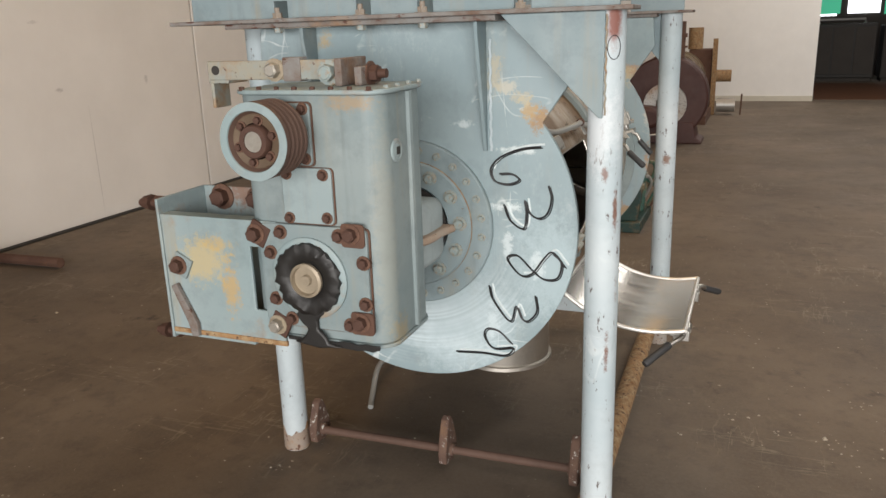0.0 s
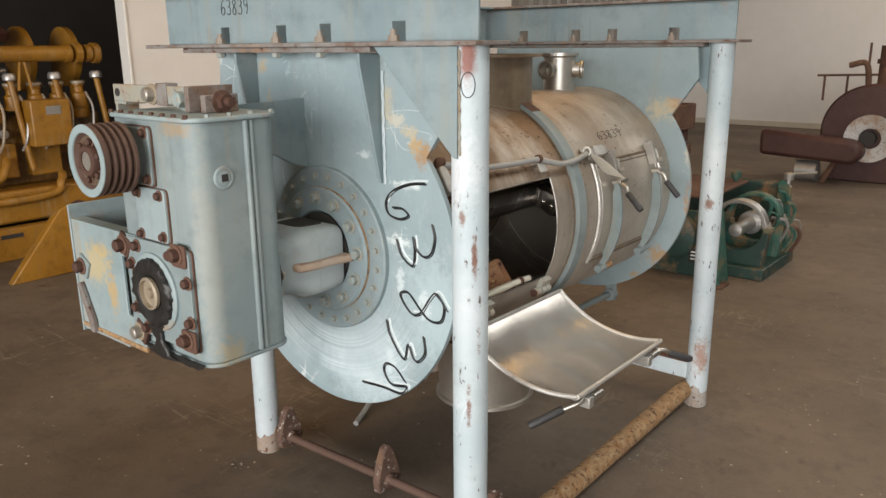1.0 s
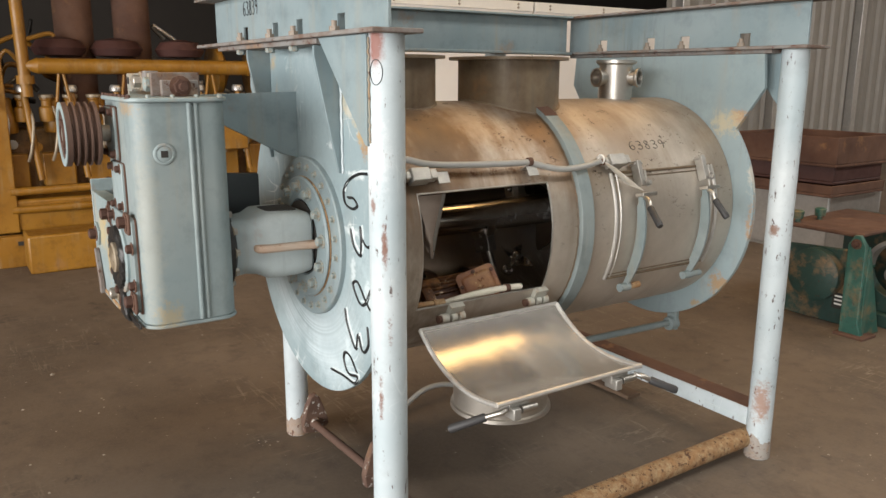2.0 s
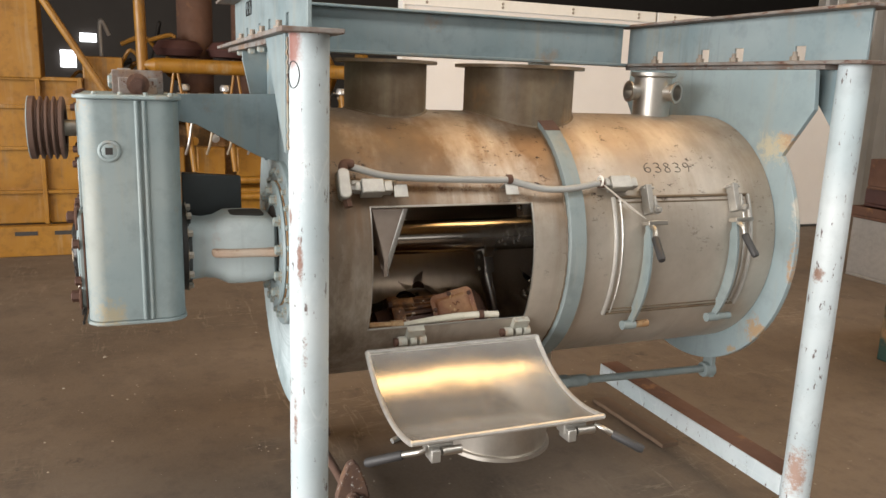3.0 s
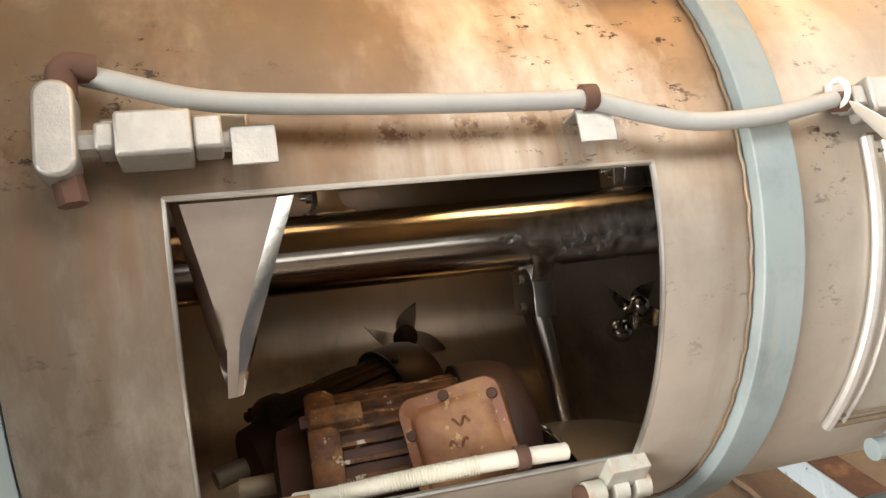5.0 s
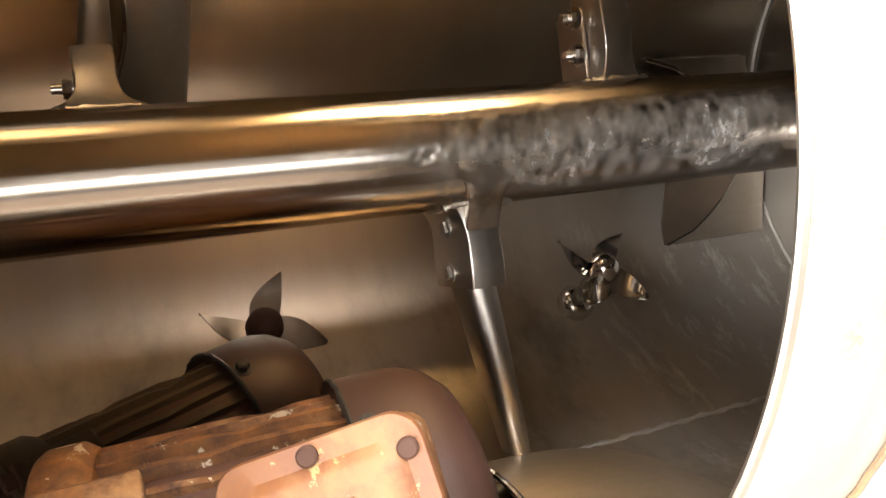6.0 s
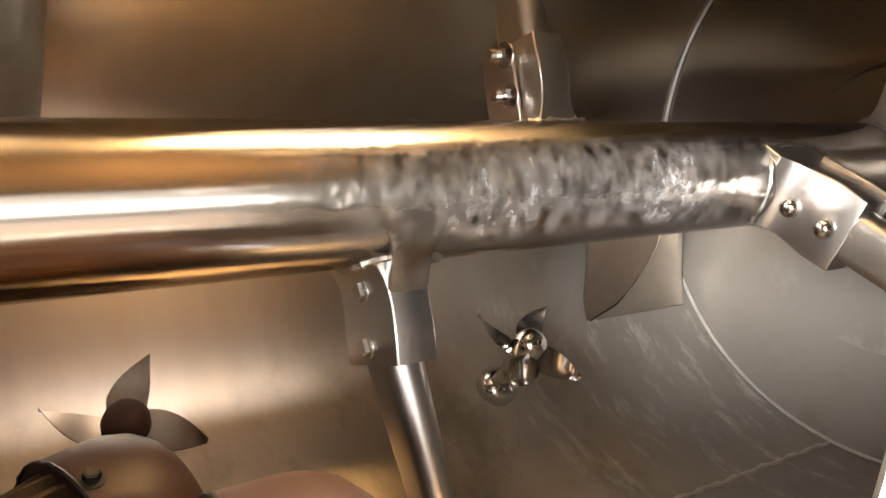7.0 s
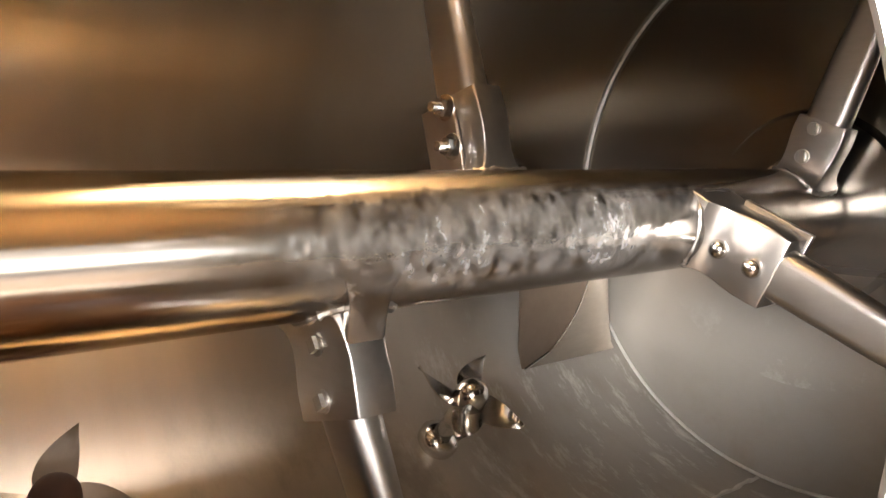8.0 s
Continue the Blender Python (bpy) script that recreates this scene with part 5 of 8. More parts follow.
def bearing_housing():
    """The neck between the drum and the gearbox."""
    bm = bmesh.new()
    rings = []
    for y, hx, hz, r in ((-0.30, 0.118, 0.108, 0.06), (-0.245, 0.112, 0.102, 0.06), (-0.205, 0.118, 0.106, 0.055), (-0.165, 0.134, 0.122, 0.05), (-0.12, 0.138, 0.122, 0.045), (-0.04, 0.14, 0.118, 0.04), (-0.008, 0.135, 0.112, 0.04), (0.006, 0.12, 0.10, 0.04)):
        rings.append([bm.verts.new((px, y, AZ + pz)) for px, pz in rounded(-hx, hx, -hz, hz, r, 6)])
    for a, b in zip(rings, rings[1:]):
        n = len(a)
        for k in range(n):
            bm.faces.new((a[k], a[(k + 1) % n], b[(k + 1) % n], b[k]))
    bm.faces.new(rings[0][::-1])
    bm.faces.new(rings[-1])
    h = part("bearing_neck", bm, NECK, drum, "cast bearing neck between drum and gearbox")
    bm = bmesh.new()
    pts = [(0.10, -0.225), (0.142, -0.222), (0.156, -0.20), (0.164, -0.15), (0.166, -0.08), (0.178, -0.02), (0.184, 0.004), (0.10, 0.004)]
    prism(bm, pts, "z", AZ - 0.014, AZ + 0.014)
    part("fin", bm, RUST_RIB, h, "rust-streaked stiffening fin", bevel=0.009)
    # dark plate on the neck's top, its colour standing in for an opening's shade
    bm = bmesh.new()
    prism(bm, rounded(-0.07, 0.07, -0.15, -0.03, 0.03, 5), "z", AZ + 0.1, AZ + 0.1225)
    part("neck_opening_shade", bm, DARK, h, "dark plate painted as shade in the neck's top opening")
    # dark disc painted as the shadowed gap round the neck
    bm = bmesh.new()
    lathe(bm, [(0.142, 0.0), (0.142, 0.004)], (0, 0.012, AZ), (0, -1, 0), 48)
    part("bore_shade", bm, DARK, h, "dark disc painted as shade round the neck")


bearing_housing()

# ---- drive gearbox ----
gear = thing("drive_gearbox", (0, -0.48, 0.98), "blue-grey belt-drive gearbox hung on the mixer end", "gearbox")


def gearbox():
    x0, x1, z0, z1 = -0.255, 0.213, 0.995, 1.722
    bm = bmesh.new()
    prism(bm, rounded(x0, x1, -0.625, -0.32, 0.062, 8), "z", z0, z1)
    body = part("housing", bm, BLUE_GEAR, gear, "rounded cast housing, paint streaked", bevel=0.004)
    # split joint
    bm = bmesh.new()
    prism(bm, rounded(x0 - 0.012, x1 + 0.012, -0.456, -0.442, 0.006, 2), "z", z0 + 0.003, z1 - 0.003)
    prism(bm, rounded(x0 - 0.008, x1 + 0.008, -0.434, -0.42, 0.006, 2), "z", z0 + 0.003, z1 - 0.003)
    part("split_flange", bm, BLUE_GEAR, body, bevel=0.002)
    # lid and its screws
    bm = bmesh.new()
    prism(bm, rounded(x0 - 0.012, x1 + 0.012, -0.637, -0.31, 0.07, 8), "z", z1, z1 + 0.014)
    lid = part("lid", bm, BLUE_MOUNT, body, "screwed lid with rusty rim", bevel=0.004)
    for k in range(8):
        bolt(lid, (x0 + 0.03 + k * (x1 - x0 - 0.06) / 7, -0.624, z1 + 0.012), (0, 0, 1), 0.016, BOLT_RUST, turn=k * 11)
    for k in range(4):
        bolt(lid, (x1 - 0.005, -0.57 + k * 0.075, z1 + 0.012), (0, 0, 1), 0.016, BOLT_BLUE, turn=k * 11)
    bm = bmesh.new()
    prism(bm, rounded(x0 - 0.01, x1 + 0.006, -0.632, -0.315, 0.066, 8), "z", z0 - 0.012, z0)
    part("bottom_cover", bm, BLUE_GEAR, body, bevel=0.003)
    # side plug with a square socket
    bm = bmesh.new()
    lathe(bm, [(0.034, 0), (0.034, 0.006), (0.030, 0.009), (0.026, 0.009), (0.025, 0.006), (0.020, 0.009), (0.006, 0.0095)], (x1 - 0.002, -0.535, 1.56), (1, 0, 0), 28)
    pl = part("oil_plug", bm, BLUE_MOUNT, body, "threaded oil plug")
    # raised black square painted as the shade inside the socket
    bm = bmesh.new()
    box(bm, x1 + 0.002, x1 + 0.0085, -0.546, -0.524, 1.549, 1.571)
    part("socket_shade", bm, DARK, pl)
    # output flange toward the mixer
    bm = bmesh.new()
    lathe(bm, [(0.155, 0), (0.155, 0.02), (0.135, 0.022), (0.13, 0.034)], (0, -0.322, AZ), (0, 1, 0), 48)
    fl = part("output_flange", bm, RUBBER, body, "black greasy output flange")
    for k in range(12):
        a = math.tau * k / 12
        bolt(fl, (0.145 * math.cos(a), -0.302, AZ + 0.145 * math.sin(a)), (0, 1, 0), 0.026, BOLT_STEEL)
    yf = -0.627
    # top input plate with pulley
    bm = bmesh.new()
    prism(bm, rounded(-0.165, 0.0, 1.525, 1.70, 0.012, 3), "y", yf - 0.012, yf)
    ip = part("input_plate", bm, BLUE_GEAR, body, bevel=0.003)
    for x, z in ((-0.02, 1.685), (-0.02, 1.545), (-0.15, 1.545), (-0.15, 1.685)):
        bolt(ip, (x, yf - 0.012, z), (0, -1, 0), 0.024, BOLT_RUST)
    px, pz = -0.088, 1.612
    bm = bmesh.new()
    cyl(bm, (px, -0.785, pz), (px, yf, pz), 0.028, seg=28)
    sh = part("input_shaft", bm, BOLT_STEEL, body)
    bm = bmesh.new()
    prof = [(0.106, -0.02), (0.106, -0.006)]
    for k in range(4):
        h = -0.006 + 0.021 * k
        prof += [(0.106, h + 0.002), (0.092, h + 0.007), (0.092, h + 0.013), (0.106, h + 0.018)]
    prof += [(0.106, 0.084), (0.098, 0.088), (0.06, 0.088), (0.06, 0.03), (0.05, 0.03), (0.05, 0.0)]
    prof = [(0.082, -0.02)] + prof
    prof = [(r, h) for r, h in prof] + [(0.05, 0.0), (0.06, 0.0), (0.072, -0.002), (0.08, -0.016)]
    lathe(bm, prof, (px, -0.765, pz), (0, 1, 0), 64, closed=True)
    pu = part("pulley", bm, BAR_RUST, body, "four-groove belt pulley with painted rim")
    bm = bmesh.new()
    lathe(bm, [(0.106, -0.0205), (0.1055, -0.023), (0.083, -0.023), (0.0815, -0.019)], (px, -0.765, pz), (0, 1, 0), 64, closed=True)
    part("pulley_rim", bm, BLUE_MOUNT, pu, "worn pale pulley rim")
    bm = bmesh.new()
    lathe(bm, [(0.05, -0.004), (0.05, 0.0), (0.079, 0.004), (0.079, -0.002), (0.072, -0.008), (0.058, -0.006)], (px, -0.765, pz), (0, 1, 0), 48, closed=True)
    part("pulley_web", bm, PULLEY, pu)
    bm = bmesh.new()
    lathe(bm, [(0.0285, 0.01), (0.046, 0.006), (0.046, -0.018), (0.042, -0.024), (0.0285, -0.024)], (px, -0.765, pz), (0, 1, 0), 36, closed=True)
    tb = part("taper_bush", bm, BOLT_RUST, pu)
    for k in range(6):
        a = math.tau * k / 6 + 0.3
        bolt(tb, (px + 0.058 * math.cos(a), -0.772, pz + 0.058 * math.sin(a)), (0, -1, 0), 0.02, BOLT_RUST)
    # middle inspection plate
    bm = bmesh.new()
    prism(bm, rounded(-0.108, 0.055, 1.355, 1.518, 0.012, 3), "y", yf - 0.012, yf)
    mp = part("inspection_plate", bm, BLUE_MOUNT, body, bevel=0.002)
    for x0_, x1_, z0_, z1_ in ((-0.169, 0.004, 1.521, 1.704), (-0.112, 0.059, 1.351, 1.5195), (-0.205, 0.163, 1.025, 1.3495)):
        bm = bmesh.new()
        prism(bm, rounded(x0_, x1_, z0_, z1_, 0.014, 3), "y", yf - 0.004, yf + 0.001)
        part("gasket", bm, RUST, body, "rust-stained joint gasket")
    for x, z in ((0.03, 1.50), (0.035, 1.375), (-0.09, 1.37), (-0.09, 1.50)):
        bolt(mp, (x, yf - 0.012, z), (0, -1, 0), 0.024, BOLT_RUST)
    # lower seal plate
    bm = bmesh.new()
    prism(bm, rounded(-0.20, 0.158, 1.03, 1.35, 0.02, 3), "y", yf - 0.016, yf)
    lp = part("seal_plate", bm, BLUE_GEAR, body, bevel=0.003)
    for x, z in ((-0.125, 1.325), (0.07, 1.325), (0.145, 1.25), (0.145, 1.125), (-0.165, 1.26), (-0.16, 1.115), (0.09, 1.055), (-0.11, 1.055)):
        bolt(lp, (x, yf - 0.016, z), (0, -1, 0), 0.03, BOLT_RUST)
    for x, z in ((0.115, 1.335), (0.13, 1.07)):
        bm = bmesh.new()
        prism(bm, rounded(x - 0.035, x + 0.04, z - 0.04, z + 0.03, 0.012, 3), "y", yf - 0.024, yf - 0.016)
        part("rusty_pad", bm, RUST, lp, bevel=0.002)
        bolt(lp, (x, yf - 0.024, z), (0, -1, 0), 0.04, BOLT_RUST)
    cx, cz = -0.035, 1.19
    bm = bmesh.new()
    lathe(bm, [(0.125, 0), (0.125, 0.008), (0.118, 0.012), (0.1, 0.012)], (cx, yf - 0.016, cz), (0, -1, 0), 48)
    part("seal_flange", bm, BLUE_MOUNT, lp)
    bm = bmesh.new()
    lathe(bm, [(0.108, 0.01), (0.106, 0.02), (0.09, 0.026), (0.065, 0.024), (0.05, 0.012)], (cx, yf - 0.016, cz), (0, -1, 0), 48)
    rnd = random.Random(3)
    for v in bm.verts:
        d = Vector((v.co.x - cx, 0, v.co.z - cz))
        if d.length > 0.08:
            v.co += d.normalized() * rnd.uniform(-0.006, 0.007) + Vector((0, rnd.uniform(-0.006, 0.003), 0))
    gr = part("grease_ring", bm, RUBBER, lp, "thick black grease round the shaft end")
    bm = bmesh.new()
    run = [(cx - 0.05, 1.115)]
    for k in range(9):
        run.append((cx - 0.036 - 0.016 * math.sin(k * 0.9) + rnd.uniform(-0.006, 0.006), 1.10 - k * 0.0135))
    run += [(cx - 0.07, 0.984), (cx + 0.02, 0.972), (cx + 0.10, 0.982)]
    for k in range(9):
        run.append((cx + 0.034 + 0.014 * math.cos(k * 0.8) + rnd.uniform(-0.006, 0.006), 0.992 + k * 0.0135))
    run.append((cx + 0.05, 1.115))
    prism(bm, run, "y", yf - 0.03, yf - 0.0155)
    part("grease_run", bm, RUBBER, lp, bevel=0.006)
    bm = bmesh.new()
    lathe(bm, [(0.052, 0.02), (0.052, 0.03), (0.044, 0.034), (0.042, 0.016), (0.03, 0.014), (0.018, 0.018), (0.014, 0.03)], (cx, yf - 0.016, cz), (0, -1, 0), 36)
    part("shaft_end", bm, TAN, lp, "tan-stained shaft end")
    # ragged black smear along the foot of the housing
    lo = [(-0.13 + k * 0.024, 0.986 - rnd.uniform(0.0, 0.012)) for k in range(14)]
    bm = bmesh.new()
    prism(bm, lo + [(x, 0.992 + rnd.uniform(0.0, 0.008)) for x, z in reversed(lo)], "y", yf - 0.018, yf - 0.0125)
    part("grease_smear", bm, RUBBER, lp, bevel=0.001)
    # hanger brackets on top
    bm = bmesh.new()
    box(bm, -0.435, 0.02, -0.50, -0.488, 1.755, 1.812)
    box(bm, -0.435, -0.36, -0.50, -0.40, 1.745, 1.756)
    box(bm, -0.43, -0.418, -0.50, -0.42, 1.67, 1.75)
    hb = part("hanger_bar", bm, HANGER, gear, "rusty slotted hanger bar", bevel=0.003)
    bolt(hb, (-0.19, -0.50, 1.784), (0, -1, 0), 0.046, BOLT_STEEL)
    bolt(hb, (-0.005, -0.50, 1.775), (0, -1, 0), 0.05, BOLT_BLUE)
    # black disc in place of a hole, shade put into its colour
    bm = bmesh.new()
    cyl(bm, (-0.405, -0.503, 1.785), (-0.405, -0.499, 1.785), 0.014, seg=14)
    part("slot_shade", bm, DARK, hb)
    bm = bmesh.new()
    box(bm, 0.022, 0.045, -0.52, -0.36, 1.737, 1.815)
    part("hanger_lug", bm, RUSTY_EDGE, gear, bevel=0.003)
    bm = bmesh.new()
    box(bm, 0.075, 0.098, -0.5, -0.38, 1.737, 1.79)
    part("hanger_lug", bm, RUSTY_EDGE, gear, bevel=0.003)
    bm = bmesh.new()
    box(bm, -0.16, -0.10, -0.505, -0.46, 1.75, 1.82)
    part("hanger_lug", bm, RUSTY_EDGE, gear, bevel=0.003)
    bolt(hb, (0.098, -0.44, 1.768), (1, 0, 0), 0.05, BOLT_RUST, stud=True)
    # support arm from the mixer's end plate
    bm = bmesh.new()
    prism(bm, [(0.05, 1.745), (-0.40, 1.735), (-0.40, 1.655), (-0.25, 1.63), (-0.02, 1.51), (0.05, 1.49)], "x", -0.112, -0.10)
    part("support_arm", bm, BLUE, gear, "tapered plate arm to the end plate", bevel=0.002)
    bm = bmesh.new()
    prism(bm, [(-0.08, 1.425), (-0.30, 1.44), (-0.30, 1.27), (-0.08, 1.27)], "x", -0.24, -0.20)
    part("cover_box", bm, COVER, gear, "black sheet box behind the neck", bevel=0.004)
    return body


gearbox()


def motor_mount():
    """Boxy bracket beside the gearbox for the missing motor."""
    y0, y1 = -0.637, -0.40
    t = part("mount_plate", _plate(), BLUE_MOUNT, gear, "peeling blue and cream motor mounting plate", bevel=0.003)
    bm = bmesh.new()
    box(bm, -0.585, -0.575, y0 - 0.004, y1, 0.935, 1.40)
    box(bm, -0.575, -0.26, y0, y1, 0.945, 0.957)
    box(bm, -0.575, -0.26, y1 - 0.01, y1, 0.957, 1.40)
    box(bm, -0.575, -0.145, y0, y0 + 0.05, 1.342, 1.352)
    part("mount_side", bm, BLUE_MOUNT, t, "rust-spotted bracket sides", bevel=0.002)
    for x, z, s in ((-0.5, 1.385, 0.06), (-0.36, 1.385, 0.055)):
        bolt(t, (x, y1 - 0.012, z - 0.02), (0, -1, 0), s, BOLT_RUST)
    for z in (1.37, 0.92):
        bm = bmesh.new()
        tube(bm, [(-0.58, -0.56, z), (-0.72, -0.555, z - 0.006)], 0.013, 10)
        cyl(bm, (-0.62, -0.558, z), (-0.65, -0.558, z), 0.024, seg=6)
        cyl(bm, (-0.67, -0.557, z - 0.003), (-0.705, -0.556, z - 0.004), 0.028, 0.02, seg=8)
        part("adjusting_bolt", bm, BOLT_RUST, t, "rusty belt-tension bolt")
    for x, z in ((-0.51, 1.19), (-0.205, 1.315), (-0.155, 1.03)):
        bm = bmesh.new()
        m = Matrix.Translation((x, y0 - 0.004, z)) @ Matrix.Rotation(radians(28), 4, "Y")
        box(bm, -0.034, 0.034, -0.006, 0.006, -0.034, 0.034, m)
        part("square_washer", bm, BLUE_GEAR if x < -0.3 else BOLT_RUST, t, bevel=0.003)
        bolt(t, (x - 0.006, y0 - 0.01, z), (0, -1, 0), 0.042, BOLT_RUST if x < -0.2 else BOLT_STEEL)
    bm = bmesh.new()
    prism(bm, [(-0.55, 1.12), (-0.53, 1.13), (-0.465, 1.0), (-0.465, 0.955), (-0.49, 0.955), (-0.50, 1.0)], "y", y0 - 0.02, y0 - 0.002)
    part("drop_lug", bm, RUSTY_EDGE, t, bevel=0.003)
    bm = bmesh.new()
    box(bm, -0.575, -0.14, y0 - 0.004, y0 + 0.008, 0.955, 0.972)
    part("bottom_lip", bm, RUST_PIPE, t, "rust-eaten lower lip", bevel=0.003)


def _plate():
    bm = bmesh.new()
    outer = [(-0.575, 0.96), (-0.145, 0.96), (-0.145, 1.345), (-0.575, 1.345)]
    # plate with an upright slot: a ring of quads
    x0, x1, z0, z1 = -0.245, -0.205, 1.065, 1.27
    inner = [(x0, z0), (x1, z0), (x1, z1), (x0, z1)]
    for y in (-0.637, -0.625):
        o = [bm.verts.new((x, y, z)) for x, z in outer]
        i = [bm.verts.new((x, y, z)) for x, z in inner]
        for k in range(4):
            f = (o[k], o[(k + 1) % 4], i[(k + 1) % 4], i[k])
            bm.faces.new(f if y < -0.63 else f[::-1])
        if y < -0.63:
            fo, fi = o, i
        else:
            for k in range(4):
                bm.faces.new((fo[k], o[k], o[(k + 1) % 4], fo[(k + 1) % 4]))
                bm.faces.new((fi[(k + 1) % 4], i[(k + 1) % 4], i[k], fi[k]))
    return bm


motor_mount()

# ---- mixing shaft with plough arms, inside the drum ----
SZ, SR = 1.196, 0.0686
shaft_t = thing("mixing_shaft", (0, 1.0, SZ), "polished steel mixing shaft with plough arms inside the drum", "mixer shaft")


def shaft_mesh():
    """The shaft; its side toward the doorway is hammered full of small flat dents."""
    rnd = np.random.default_rng(7)
    ys = np.concatenate((np.linspace(0.088, 0.74, 8), np.linspace(0.745, 1.42, 230), np.linspace(1.44, 1.828, 6)))
    an = np.linspace(0, math.tau, 220, endpoint=False)
    Y, A = np.meshgrid(ys, an, indexing="ij")
    r = np.full(Y.shape, SR)
    for k in range(950):
        y0 = rnd.uniform(0.79, 1.36)
        spread = min(1.0, (y0 - 0.77) / 0.14, (1.38 - y0) / 0.1)
        a0 = rnd.normal(0.13 + 0.25 * (y0 - 0.8), 0.2 * max(0.2, spread))
        if rnd.random() > 0.35 + 0.65 * spread:
            continue
        w = rnd.uniform(0.003, 0.007)
        d2 = ((Y - y0) / w) ** 2 + ((((A - a0 + math.pi) % math.tau) - math.pi) * SR / (w * rnd.uniform(0.8, 1.5))) ** 2
        r -= rnd.uniform(0.0001, 0.0003) * (1.3 - 0.6 * (y0 - 0.8)) * np.exp(-d2)
    co = np.stack((r * np.cos(A), Y, SZ + r * np.sin(A)), -1).reshape(-1, 3)
    n, m = len(ys), len(an)
    faces = [(i * m + j, i * m + (j + 1) % m, (i + 1) * m + (j + 1) % m, (i + 1) * m + j) for i in range(n - 1) for j in range(m)]
    faces += [tuple(range(m))[::-1], tuple(range((n - 1) * m, n * m))]
    me = bpy.data.meshes.new("shaft")
    me.from_pydata(co.tolist(), [], faces)
    me.materials.append(SHAFT_MAIN)
    me.shade_smooth()
    me.update()
    return place(new("shaft", me), shaft_t)


shaft_mesh()


def loft(bm, m, sections, r, n=4):
    rings = [[bm.verts.new(m @ Vector((x, cy + py, cz + pz))) for py, pz in rounded(-hy, hy, -hz, hz, min(r, hy * 0.9, hz * 0.9), n)] for x, hy, hz, cy, cz in sections]
    for a, b in zip(rings, rings[1:]):
        for k in range(len(a)):
            bm.faces.new((a[k], a[(k + 1) % len(a)], b[(k + 1) % len(a)], b[k]))
    bm.faces.new(rings[-1])
    bm.faces.new(rings[0][::-1])


def dome_bolt(b):
    lathe(b, [(0.5, 0), (0.5, 0.12), (0.42, 0.3), (0.22, 0.42), (0.02, 0.45)], (0, 0, 0), (0, 0, 1), 20)


def square_bolt(b):
    lathe(b, [(0.9, 0), (0.9, 0.12), (0.8, 0.2)], (0, 0, 0), (0, 0, 1), 20)
    box(b, -0.5, 0.5, -0.5, 0.5, 0.15, 0.55)


